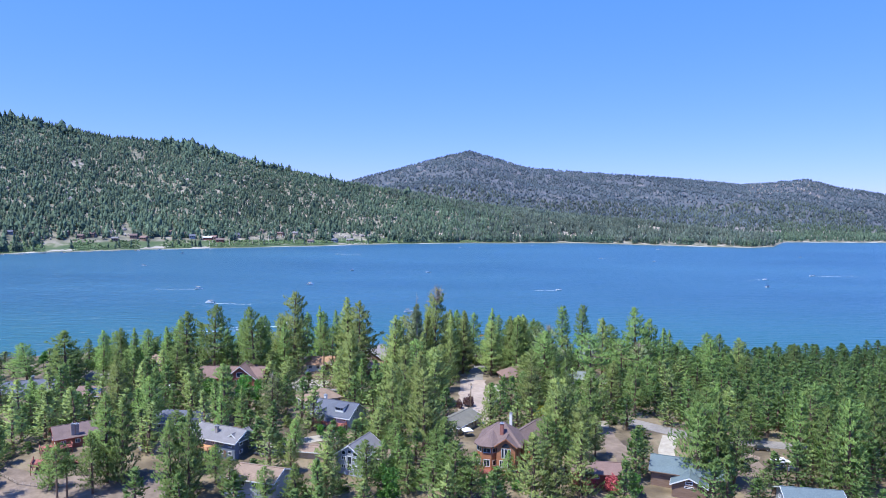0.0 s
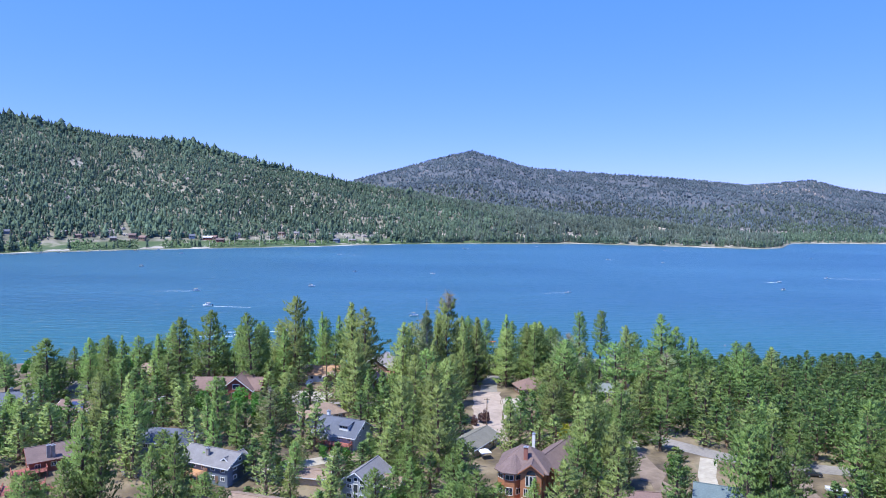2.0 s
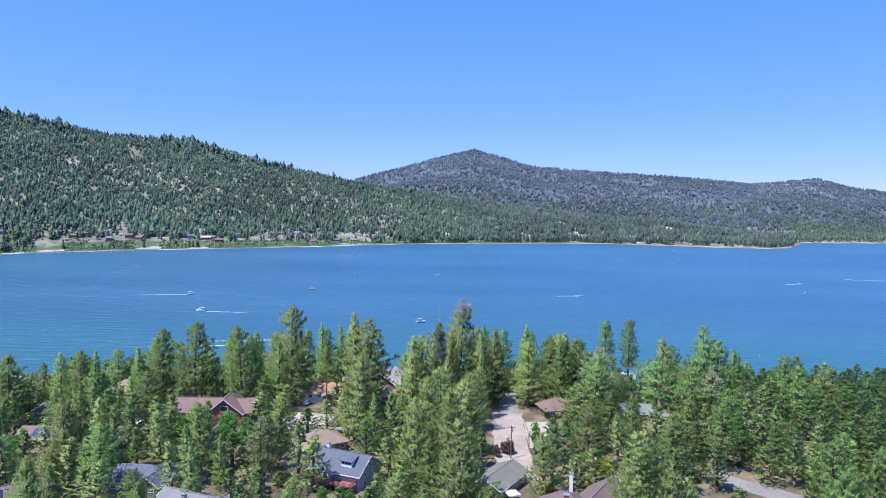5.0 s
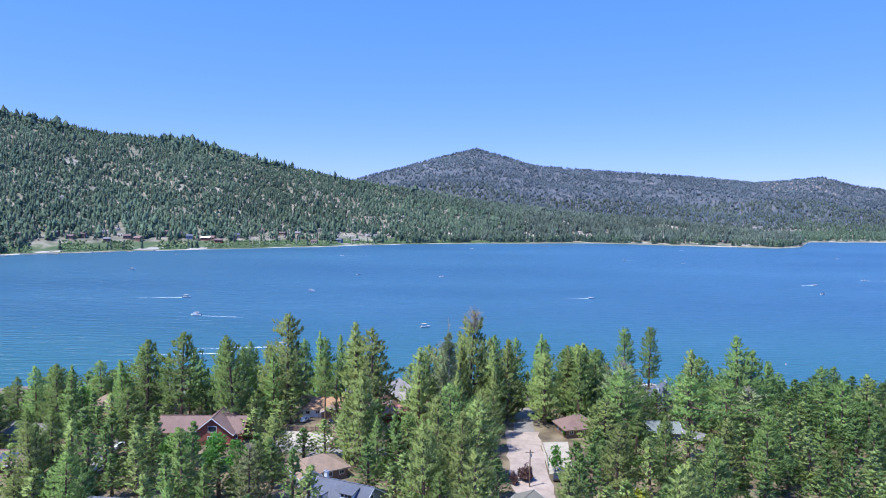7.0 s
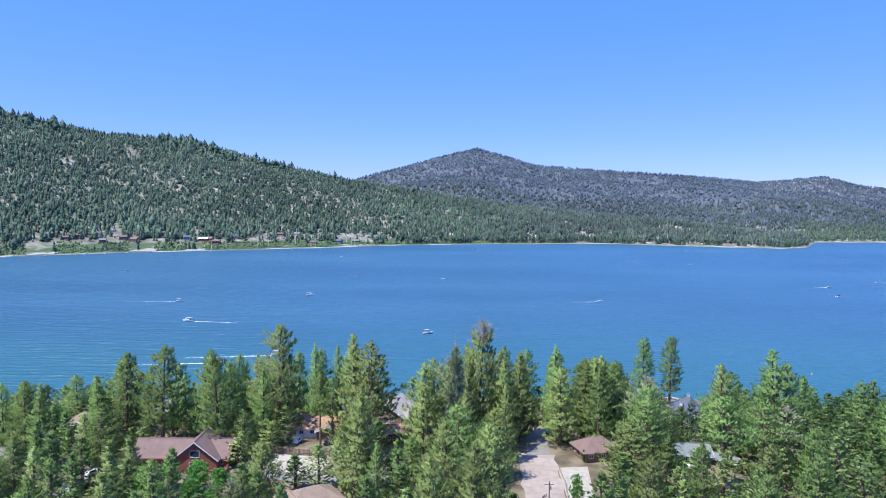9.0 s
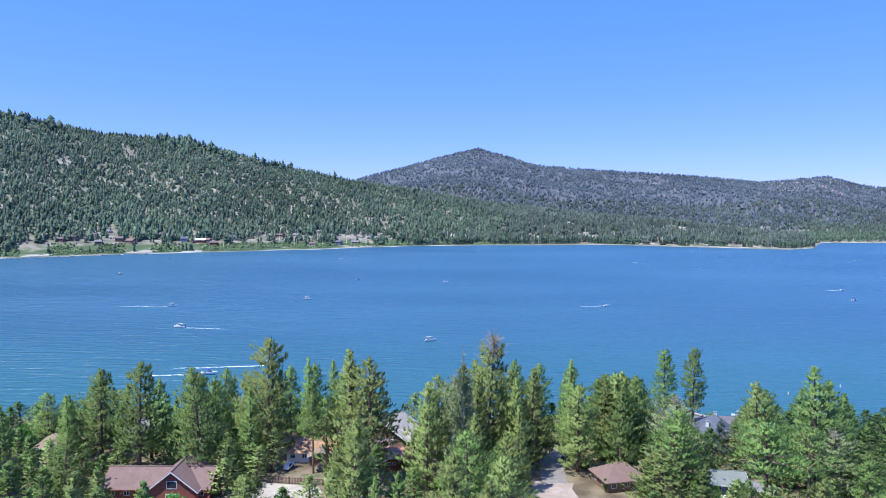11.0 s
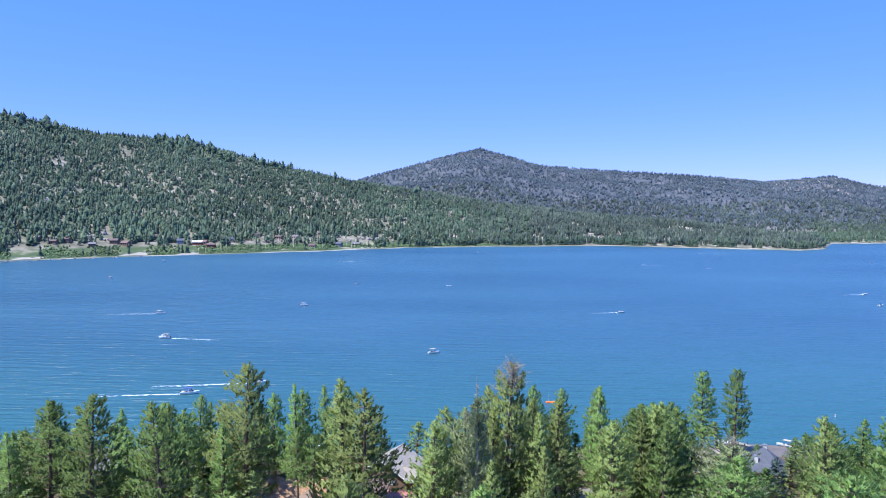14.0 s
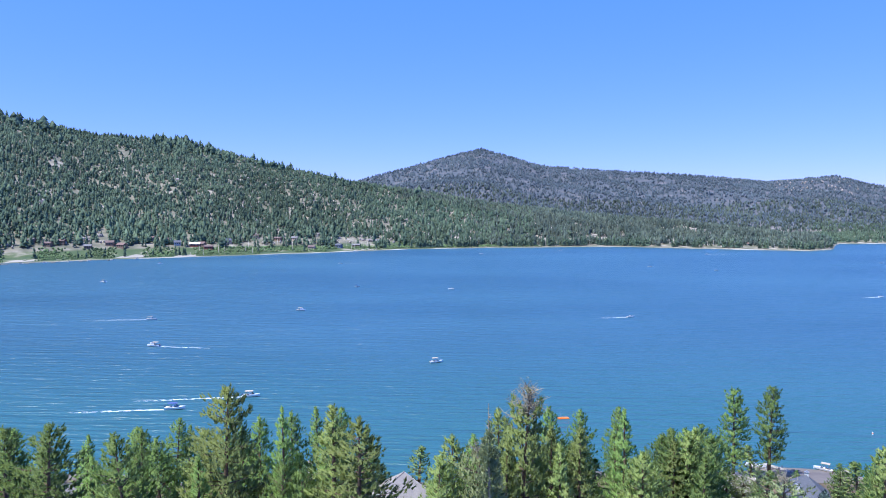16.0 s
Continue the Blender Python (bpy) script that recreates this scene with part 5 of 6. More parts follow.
plant("yellow", -20, 212, 17, 1)
plant("pine", -12, 196, 15, 1)
plant("thin", -103, 179, 16, 0.9)
plant("thin", -102, 182, 13, 0.8)
plant("pine", -96, 184, 18, 0.9)
plant("pine", -95, 190, 28, 1.15)
plant("pine", -90, 189, 27, 1)
plant("pine", -98, 225, 23, 1.1)
plant("pine", -68, 180, 27, 0.9)
plant("pine", -72, 178, 24, 0.9)
plant("yellow", -47, 219, 12, 0.9)
plant("pine", -47, 179, 11, 0.8)
plant("pine", -39, 179, 12, 1)
plant("yellow", -31, 181, 16, 1)
plant("pine", -20, 181, 18, 1)
plant("leafy", -14, 180, 10, 1)
plant("pine", -2, 180, 15, 1.1)
plant("pine", 4, 180, 18, 1.15)
plant("pine", 8, 180, 15, 1)
plant("yellow", 25, 179, 21, 1.25)
plant("yellow", 31, 179, 17, 1.1)
plant("yellow", 39, 186, 22, 1.2)
plant("blossom", 39.5, 188.3, 5.2, 1)
plant("blossom", 42, 187.8, 4.9, 0.9)
plant("blossom", 48.3, 187.6, 5, 1)
plant("pine", 73, 190, 27, 1.1)
plant("pine", 78, 189, 30, 1.15)
plant("pine", 84, 191, 22, 1)
plant("pine", 103, 223, 20, 1.1)
plant("pine", 109, 204, 26, 1.2)
plant("thin", 88, 182, 10, 0.8)
plant("pine", 113, 196, 23, 1.1)
plant("pine", 115, 188, 29, 1.15)
plant("pine", 127, 196, 27, 1.1)
plant("pine", 107, 183, 20, 1)
plant("pine", -158, 261, 12, 1)
plant("pine", -70, 214, 22, 1)
plant("pine", -141, 281, 17, 1.1)
plant("grey", -60, 238, 21, 0.9)
plant("pine", -160, 262, 13, 1)
plant("thin", -54, 309, 27, 0.7)
plant("thin", -50, 308, 26, 0.7)
plant("grey", -13, 300, 34, 0.8)
plant("pine", -78, 345, 22, 0.9)
plant("pine", -118, 330, 24, 1)
plant("pine", -143, 330, 20, 1)
plant("leafy", 12, 190, 4.4, 1.3)
plant("leafy", 16.5, 188, 4, 1.4)
plant("leafy", 21.5, 188.5, 3.8, 1.4)
plant("leafy", 9, 192, 4.6, 1.3)
plant("leafy", 26, 190, 4.2, 1.3)
plant("plum", 10.5, 261.5, 7.4, 1)
plant("plum", 7, 258.5, 6.4, 0.8)
plant("grey", 55, 336, 13.7, 0.9)
plant("pine", 52, 339, 15.4, 0.9)
plant("pine", 58, 334, 12.3, 0.8)

OPEN = [(13, 240, 322, 10), (22, 264, 296, 8), (-36, 219, 234, 7), (58, 200, 238, 6), (75, 203, 232, 7)]


def blocked(x, y, room):
    if any((x - a) ** 2 + (y - b) ** 2 < r * r for a, b, r in HOUSES):
        return True
    if any((x - a) ** 2 + (y - b) ** 2 < room * room for a, b in PLANTED):
        return True
    if any(abs(x - a) < w and lo < y < hi for a, lo, hi, w in OPEN):
        return True
    if -128 < x < -78 and 168 < y < 206 or 89 < x < 107 and 188 < y < 222 or 66 < x < 150 and abs(y - (246 - (x - 66) * 0.75 if x < 90 else 222 - (x - 104) * 0.2)) < 5.5:
        return True
    if -75 < x < -28 and 276 < y < 292 or 84 < x < 100 and y > 352:
        return True
    return False


def hides(x, y):
    """Whether a tall tree here would stand before a house, seen from the open side."""
    for (hx, hy, r), (ex, ey) in ((h, e) for h in HOUSES for e in ((-3, 10), (-11, 65), (-16, 125))):
        if hy - ey < 120:
            continue
        dx, dy = ex - hx, ey - hy
        n = math.hypot(dx, dy)
        ahead = ((x - hx) * dx + (y - hy) * dy) / n
        side = abs((x - hx) * dy - (y - hy) * dx) / n
        if -2 < ahead < 24 and side < r * 0.62:
            return True
    return False


def yard(x, y):
    """The open gate yard before the carport house."""
    dx, dy = 0.176, -0.984
    ahead, side = (x + 57) * dx + (y - 323) * dy, (x + 57) * dy - (y - 323) * dx
    return 2 < ahead < 46 and abs(side) < 9


def scatter(n, x0, x1, y0, y1, room, low, high, kinds):
    for _ in range(n):
        x, y = dice.uniform(x0, x1), dice.uniform(y0, y1)
        if y > float(near_shore(x)) - 7 or blocked(x, y, room) or hides(x, y):
            continue
        plant(kinds[dice.randrange(len(kinds))], x, y, at(x, y) + dice.uniform(low, high) * (1.0 if y < 312 else 0.8), dice.uniform(0.85, 1.2), True)


scatter(90, -150, 112, 178, 330, 9.0, 12, 22, ("pine", "yellow", "pine"))
scatter(40, -245, -165, 200, 330, 11, 6, 12, ("pine", "leafy", "leafy"))
for k in [k for k in KINDS if k not in USED]:
    for o in (*KINDS[k].children_recursive, KINDS[k]):
        bpy.data.objects.remove(o)


def joined_forest(name, label, spots, source, trunks=True):
    """Many pines in one mesh, crowns and trunks with their own materials."""
    vs, fs, ns, slots, base = [], [], [], [], 0
    for x, y, tall, w in spots:
        tree = source[dice.randrange(len(source))]
        a = dice.uniform(0, 6.283)
        for o in tree.children:
            if o.name.startswith("trunk") and not trunks:
                continue
            me = o.data
            me.calc_loop_triangles()
            v = np.empty(len(me.vertices) * 3, np.float32)
            me.vertices.foreach_get("co", v)
            v = v.reshape(-1, 3)
            f = np.empty(len(me.loop_triangles) * 3, np.int32)
            me.loop_triangles.foreach_get("vertices", f)
            v = np.stack([(v[:, 0] * math.cos(a) - v[:, 1] * math.sin(a)) * w + x, (v[:, 0] * math.sin(a) + v[:, 1] * math.cos(a)) * w + y, v[:, 2] * tall / 25 + at(x, y)], -1)
            q = np.empty(len(v) * 3, np.float32)
            if "custom_normal" in me.attributes:
                me.attributes["custom_normal"].data.foreach_get("vector", q)
            else:
                me.vertices.foreach_get("normal", q)
            q = q.reshape(-1, 3)
            ns.append(np.stack([q[:, 0] * math.cos(a) - q[:, 1] * math.sin(a), q[:, 0] * math.sin(a) + q[:, 1] * math.cos(a), q[:, 2]], -1))
            vs.append(v)
            fs.append(f.reshape(-1, 3) + base)
            slots.append(np.full(len(f) // 3, 1 if o.name.startswith("trunk") else 0 if tree.name.startswith("pine") and o.data.materials[0] == M["needles"] else 3 if o.data.materials[0] == M["needles_dark"] else 2, np.int32))
            base += len(v)
    ob = raw(name, np.concatenate(vs), np.concatenate(fs), "needles")
    ob.data.materials.append(M["bark"])
    ob.data.materials.append(M["needles_yellow"])
    ob.data.materials.append(M["needles_dark"])
    ob.data.polygons.foreach_set("material_index", np.concatenate(slots))
    soft_normals(ob, np.concatenate(ns))
    tagged(ob, label, "forest", kind="stuff")


def spots(n, x0, x1, y0, y1, room, low, high):
    out = []
    for _ in range(n):
        x, y = dice.uniform(x0, x1), dice.uniform(y0, y1)
        if y > float(near_shore(x)) - 6 or blocked(x, y, room) or (low < 12 and hides(x, y)):
            continue
        PLANTED.append((x, y))
        out.append((x, y, dice.uniform(low, high) * (1.0 if y < 300 else 0.82 if x < 100 else 0.66), dice.uniform(1.0, 1.35)))
    return [spot for spot in out if not yard(spot[0], spot[1])]


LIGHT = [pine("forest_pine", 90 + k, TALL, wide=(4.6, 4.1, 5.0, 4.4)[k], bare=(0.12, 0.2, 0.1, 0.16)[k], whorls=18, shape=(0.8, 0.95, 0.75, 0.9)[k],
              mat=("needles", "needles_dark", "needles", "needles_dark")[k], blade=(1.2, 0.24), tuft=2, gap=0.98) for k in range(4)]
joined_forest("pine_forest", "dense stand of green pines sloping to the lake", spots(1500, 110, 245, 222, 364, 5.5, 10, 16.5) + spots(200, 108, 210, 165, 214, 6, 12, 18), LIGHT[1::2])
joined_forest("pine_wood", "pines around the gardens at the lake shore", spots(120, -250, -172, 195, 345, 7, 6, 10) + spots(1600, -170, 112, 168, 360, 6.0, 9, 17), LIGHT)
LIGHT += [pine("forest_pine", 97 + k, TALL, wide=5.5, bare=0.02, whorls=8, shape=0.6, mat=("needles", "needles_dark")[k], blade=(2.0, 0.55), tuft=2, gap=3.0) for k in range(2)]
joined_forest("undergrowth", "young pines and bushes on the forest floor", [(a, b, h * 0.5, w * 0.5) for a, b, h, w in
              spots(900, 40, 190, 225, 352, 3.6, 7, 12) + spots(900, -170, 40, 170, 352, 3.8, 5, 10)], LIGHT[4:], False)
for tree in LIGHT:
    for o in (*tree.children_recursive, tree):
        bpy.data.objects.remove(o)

# ---------------------------------------------------------------- the far shore


def far_template(rng, tiers, sides, dome):
    """A jagged little tree of unit height on a stem: overlapping ragged cones, or with dome a lumpy rounded crown."""
    v, f, q = [], [], []
    for t in range(tiers):
        if dome:
            lo, hi = 0.08 + 0.62 * t / tiers, 0.55 + 0.45 * (t + 1) / tiers
            r = 0.26 * (1 - (t / tiers) ** 2) ** 0.5 + 0.02
        else:
            lo, hi = 0.10 + 0.80 * t / tiers, min(0.10 + 0.80 * t / tiers + 1.3 / tiers, 1.0) if t < tiers - 1 else 1.0
            r = 0.175 * (1 - t / tiers) ** 0.8 + 0.03
        base = len(v)
        a0 = rng.uniform(0, 6)
        for k in range(sides):
            a = a0 + 6.283 * k / sides + rng.normal(0, 0.2)
            w = r * rng.uniform(0.6, 1.3)
            v.append((math.cos(a) * w, math.sin(a) * w, lo + rng.normal(0, 0.035)))
            q.append((math.cos(a), math.sin(a), rng.uniform(-0.35, 0.55)))
        v.append((rng.normal(0, 0.03), rng.normal(0, 0.03), hi))
        q.append((rng.normal(0, 0.5), rng.normal(0, 0.5), 0.7))
        for k in range(sides):
            f.append((base + k, base + (k + 1) % sides, base + sides))
    base = len(v)
    v += [(0.012, 0, -0.1), (-0.012, 0.012, -0.1), (0, 0, 0.4)]
    q += [(0, -1, 0)] * 3
    f.append((base, base + 1, base + 2))
    return np.array(v), np.array(f), unit(np.array(q, float))


def far_forest(name, label, places, tall, seed, mat, tiers, sides, squat=1.0, dome=0.0):
    """Many far trees in one mesh; dome: the share of them with rounded crowns."""
    rng = np.random.default_rng(seed)
    templates = [far_template(rng, tiers, sides, k < 8 * dome) for k in range(8)]
    vs, fs, ns, base = [], [], [], 0
    which = rng.integers(0, 8, len(places))
    for w in range(8):
        tv, tf, tq = templates[w]
        pick = which == w
        p, h = places[pick], tall[pick]
        a = rng.uniform(0, 6.28, len(p))
        c, d = np.cos(a)[:, None], np.sin(a)[:, None]
        wide = (h * rng.uniform(0.85, 1.35, len(p)) * squat)[:, None]
        x = (tv[None, :, 0] * c - tv[None, :, 1] * d) * wide
        y = (tv[None, :, 0] * d + tv[None, :, 1] * c) * wide
        z = tv[None, :, 2] * h[:, None]
        v = np.stack([x + p[:, 0:1], y + p[:, 1:2], z + p[:, 2:3]], -1)
        vs.append(v.reshape(-1, 3))
        ns.append(np.stack([tq[None, :, 0] * c - tq[None, :, 1] * d, tq[None, :, 0] * d + tq[None, :, 1] * c, tq[None, :, 2] + 0 * c], -1).reshape(-1, 3))
        fs.append((tf[None] + (np.arange(len(p)) * len(tv))[:, None, None]).reshape(-1, 3) + base)
        base += len(p) * len(tv)
    ob = soft_normals(raw(name, np.concatenate(vs), np.concatenate(fs), mat), np.concatenate(ns))
    return tagged(ob, label, "forest", kind="stuff")


dice = random.Random(21)
CABINS = []
for k in range(26):
    u = -0.63 + k * 0.0245 + dice.uniform(-0.008, 0.008) if k < 22 else 0.05 + (k - 22) * 0.11
    CABINS.append((u, float(along(FAR_SHORE, u)) + dice.uniform(46, 104) + (40 if u < -0.2 else 0)))
CABINS += [(-0.345, 1382), (-0.327, 1375)]
SCARS = [(-0.465, 1330, 13, 75), (-0.137, 1530, 40, 60), (-0.425, 1300, 22, 30), (-0.09, 1560, 18, 45), (0.27, 1640, 25, 25), (0.33, 1590, 20, 25)]      # bearing, distance, half width, depth


def cleared(x, y):
    """Where no tall tree stands: before each cabin and on the sandy scars."""
    out = np.zeros(len(x), bool)
    for u, d in CABINS[0:22:4] + CABINS[-2:]:
        out |= (np.abs(x / y - u) < 6 / d) & (y < d + 8)
    for u, d, w, deep in SCARS:
        out |= (((x / y - u) * d / w) ** 2 + ((y - d) / deep) ** 2 < 1) & (wobble(x, y, 7, 3) < 0.42)
    return out


def hill_places(n, seed, u0, u1, d0, d1, bias, thin):
    rng = np.random.default_rng(seed)
    u = rng.uniform(u0, u1, n)
    shore, top = along(FAR_SHORE, u), along(HILL_FAR, u)
    s = rng.uniform(0, 1, n) ** bias
    y = shore + d0 + (top + d1 - shore - d0) * s
    x = u * y
    keep = (wobble(x, y, 11, 6) + 0.8 * wobble(x, y, 38, 7) < thin) & (rng.uniform(0, 1, n) < 0.95) & ~cleared(x, y)
    x, y = x[keep], y[keep]
    return np.stack([x, y, height(x, y)], -1), rng


p, rng = hill_places(21500, 3, -0.86, 0.10, 42, 60, 0.85, 0.84)
back = p[:, 1] - along(FAR_SHORE, p[:, 0] / p[:, 1])
u = p[:, 0] / p[:, 1]
keep = (back > np.interp(u, [-0.62, -0.58, -0.28, -0.05], [50, 96, 90, 42]) + 14 * wobble(p[:, 0], p[:, 1], 21, 4)) & (rng.uniform(0, 1, len(p)) < np.interp(u, [-0.4, -0.15], [1.0, 0.66]))
p, back = p[keep], back[keep]
lift = np.clip((p[:, 2] - 8) / 110, 0, 1)
far_forest("hillside_forest", "dense dark green conifers covering the far hillside", p, (rng.uniform(10, 18, len(p)) + 9 * rng.uniform(0, 1, len(p)) ** 4) * (1 - 0.25 * lift), 4, "far_trees", 3, 5, 0.95, 0.25)
p, rng = hill_places(12500, 41, -0.86, 0.06, 130, 40, 0.8, 0.8)
far_forest("hillside_scrub", "rounded dark green scrub oaks and young pines on the far hillside", p, rng.uniform(3.5, 8.0, len(p)), 42, "far_trees", 2, 5, 1.8, 1.0)
p, rng = hill_places(11500, 5, 0.02, 0.487, 24, 80, 0.85, 0.16)
p = p[rng.uniform(0, 1, len(p)) < np.interp(p[:, 0] / p[:, 1], [0.36, 0.42], [1.0, 0.5])]
far_forest("lakeside_forest", "conifer forest along the far shore", p, rng.uniform(11, 21, len(p)), 6, "grey_trees", 4, 5, 0.9, 0.2)
p, rng = hill_places(5000, 31, 0.485, 0.86, 20, 600, 1.0, 0.8)
far_forest("inlet_forest", "conifer forest behind the far inlet", p, rng.uniform(12, 20, len(p)), 32, "far_trees", 3, 5)
p, rng = hill_places(2600, 8, -0.86, 0.487, 24, 24, 6.0, 0.3)
u = p[:, 0] / p[:, 1]
p = p[(p[:, 1] - along(FAR_SHORE, u) > np.interp(u, [-0.62, -0.58, -0.28, -0.1], [24, 92, 84, 24])) | (rng.uniform(0, 1, len(p)) < 0.05)]
far_forest("shoreline_trees", "scattered pines along the far beach", p, rng.uniform(11, 20, len(p)), 9, "far_trees", 4, 5)

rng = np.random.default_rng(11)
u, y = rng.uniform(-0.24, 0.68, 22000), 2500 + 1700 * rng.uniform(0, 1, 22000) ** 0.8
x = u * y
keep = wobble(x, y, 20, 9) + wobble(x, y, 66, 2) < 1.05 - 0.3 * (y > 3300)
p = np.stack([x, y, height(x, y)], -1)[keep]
far_forest("mountain_forest", "sparse conifers and scrub on the distant mountain", p, rng.uniform(8, 16, len(p)), 12, "hazed_trees", 2, 4, 1.4, 0.5)

u, y = rng.uniform(-0.08, 0.62, 8500), 2080 + 950 * rng.uniform(0, 1, 8500) ** 1.3
x = u * y
keep = wobble(x, y, 24, 4) + 0.7 * wobble(x, y, 70, 8) < 0.9
p = np.stack([x, y, height(x, y)], -1)[keep]
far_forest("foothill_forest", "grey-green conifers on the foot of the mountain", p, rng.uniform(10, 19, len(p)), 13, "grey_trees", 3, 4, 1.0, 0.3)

# bleached dead trunks standing among the far conifers
u = np.concatenate([rng.uniform(0.0, 0.46, 380), rng.uniform(-0.35, 0.0, 200)])
y = along(FAR_SHORE, u) + rng.uniform(22, 420, len(u))
x, z0, r = u * y, height(u * y, y), 0.45
tip = rng.uniform(7, 17, len(u))
v = np.stack([np.stack([x + a, y + b, z0 + c * tip - 0.5], -1) for a, b, c in ((-r, 0, 0), (r, 0, 0), (0, -r, 0), (0.1, 0, 1))], 1).reshape(-1, 3)
f = (np.array([(0, 2, 3), (2, 1, 3), (1, 0, 3)])[None] + 4 * np.arange(len(u))[:, None, None]).reshape(-1, 3)
tagged(raw("bare_trunks", v, f, "dead_wood"), "bleached bare trunks standing among far conifers", "dead trees", kind="stuff")

# reeds and low bushes along the far beach
rng = np.random.default_rng(15)
u = rng.uniform(-0.7, 0.12, 6000)
y = along(FAR_SHORE, u) + 10 + rng.uniform(0, 1, 6000) * np.interp(u, [-0.6, -0.28, 0.0], [82, 74, 36])
x = u * y
keep = (wobble(x, y, 60, 3) + 0.5 * wobble(x, y, 17, 5) < 0.5) & ~((np.abs(u + 0.428) < 0.017) | (np.abs(u + 0.565) < 0.02) | (np.abs(u + 0.358) < 0.012))
p = np.stack([x, y, height(x, y)], -1)[keep]
far_forest("shore_reeds", "green reeds and bushes along the far beach", p, rng.uniform(0.8, 3.4, len(p)) ** 1.1 * (0.35 + 0.65 * np.clip(p[:, 2] / 3.5, 0, 1)), 16, "reeds", 2, 5, 2.3, 1.0)


for u0, u1, deep in ((-0.585, -0.545, 30), (-0.446, -0.410, 40), (-0.371, -0.345, 26), (-0.14, -0.11, 24)):
    us = [u0 + (u1 - u0) * i / 6 for i in range(7)]
    near = [(u * (float(along(FAR_SHORE, u)) + 9), float(along(FAR_SHORE, u)) + 9) for u in us]
    back = [(u * (float(along(FAR_SHORE, u)) + 9), float(along(FAR_SHORE, u)) + 14 + deep * (0.5 + 0.5 * math.sin(9 * i + u0 * 50))) for i, u in enumerate(us)]
    patch("far_beach", near + back[::-1], "far_sand", "bleached sandy beach on the far shore", "beach", 0.35)

# small pale rocks strewn over the hillside
rng = np.random.default_rng(51)
u = np.concatenate([rng.uniform(-0.75, 0.02, 700), rng.uniform(-0.3, 0.0, 300), rng.uniform(0.44, 0.56, 110)])
y = np.concatenate([along(FAR_SHORE, u[:1000]) + 90 + 800 * rng.uniform(0, 1, 1000), rng.uniform(3500, 4050, 110)])
x, r = u * y, rng.uniform(1.3, 3.2, len(u)) * np.where(np.arange(len(u)) < 1000, 1, 2.3)
z = height(x, y) + 0.5 * r + np.where(np.arange(len(u)) < 1000, 2.0, 3.5)
k = np.array([(1, 0, -0.4), (-0.9, 0.3, -0.4), (0, 1, -0.4), (0.1, -1, -0.4), (0.2, 0.1, 0.9), (0, 0, -2.6)])
v = (np.stack([x, y, z], -1)[:, None] + k[None] * r[:, None, None] * rng.uniform(0.7, 1.2, (len(u), 6, 1))).reshape(-1, 3)
f = (np.array([(0, 2, 4), (2, 1, 4), (1, 3, 4), (3, 0, 4), (2, 0, 5), (1, 2, 5), (3, 1, 5), (0, 3, 5)])[None] + 6 * np.arange(len(u))[:, None, None]).reshape(-1, 3)
tagged(raw("hillside_rocks", v, f, "rock"), "pale rocks strewn over the far hillside", "rocks", kind="stuff")


def boulder(x, y, size, seed, label="pale granite outcrop on the hillside"):
    rng = np.random.default_rng(seed)
    bm = bmesh.new()
    bmesh.ops.create_icosphere(bm, subdivisions=2, radius=1.0)
    for v in bm.verts:
        k = 1 + 0.28 * math.sin(v.co.x * 3.1 + seed) * math.sin(v.co.y * 2.7 + seed * 2) + rng.normal(0, 0.09)
        v.co = Vector((v.co.x * size * k, v.co.y * size * 0.8 * k, v.co.z * size * 0.75 * k))
    bm.transform(Matrix.Translation((x, y, at(x, y) + size * 0.2)))
    tagged(part("boulder", bm, "rock"), label, "rock", "rock outcrops")


dice = random.Random(21)
for cx, cy, n, spread in ((-704, 1577, 9, 26), (-660, 1343, 8, 22), (-638, 1759, 7, 26), (-831, 1485, 9, 28), (-420, 1640, 5, 30), (-150, 1690, 6, 30), (-95, 1760, 6, 30),
                          (-250, 1560, 8, 36), (-520, 1900, 5, 40), (-760, 1800, 5, 40), (-30, 1800, 5, 40), (-330, 1850, 5, 40)):
    for k in range(n):
        boulder(cx + dice.gauss(0, spread), cy + dice.gauss(0, spread * 0.8), dice.uniform(2.2, 5.5), dice.randrange(9999))


def cabin(x, y, rot, L, W, wall, rise, roof, walls, label):
    h = thing("far_cabin", pose(x, y, at(x, y), 0, 0, rot), label, "house", "cabins on the far shore")
    part("wall", shell(L, W, wall, rise), walls, h)
    top, low = wall + rise + 0.2, wall - 0.15
    for s in (-1, 1):
        part("roof", slab(bmesh.new(), [(-L / 2 - 0.6, 0, top), (L / 2 + 0.6, 0, top), (L / 2 + 0.6, s * (W / 2 + 0.7), low), (-L / 2 - 0.6, s * (W / 2 + 0.7), low)], 0.25), roof, h)
    for k in (-1, 0, 1):
        bm = bmesh.new()
        box(bm, k * L * 0.3 - 0.8, k * L * 0.3 + 0.8, -W / 2 - 0.06, -W / 2 + 0.02, wall * 0.35, wall * 0.8)
        part("window", bm, "glass", h)


for k in range(7):
    u = -0.66 + 0.035 * k
    dock(u * (float(along(FAR_SHORE, u)) - 20), float(along(FAR_SHORE, u)) - 26, dice.uniform(-20, 20), 26, 2.6)

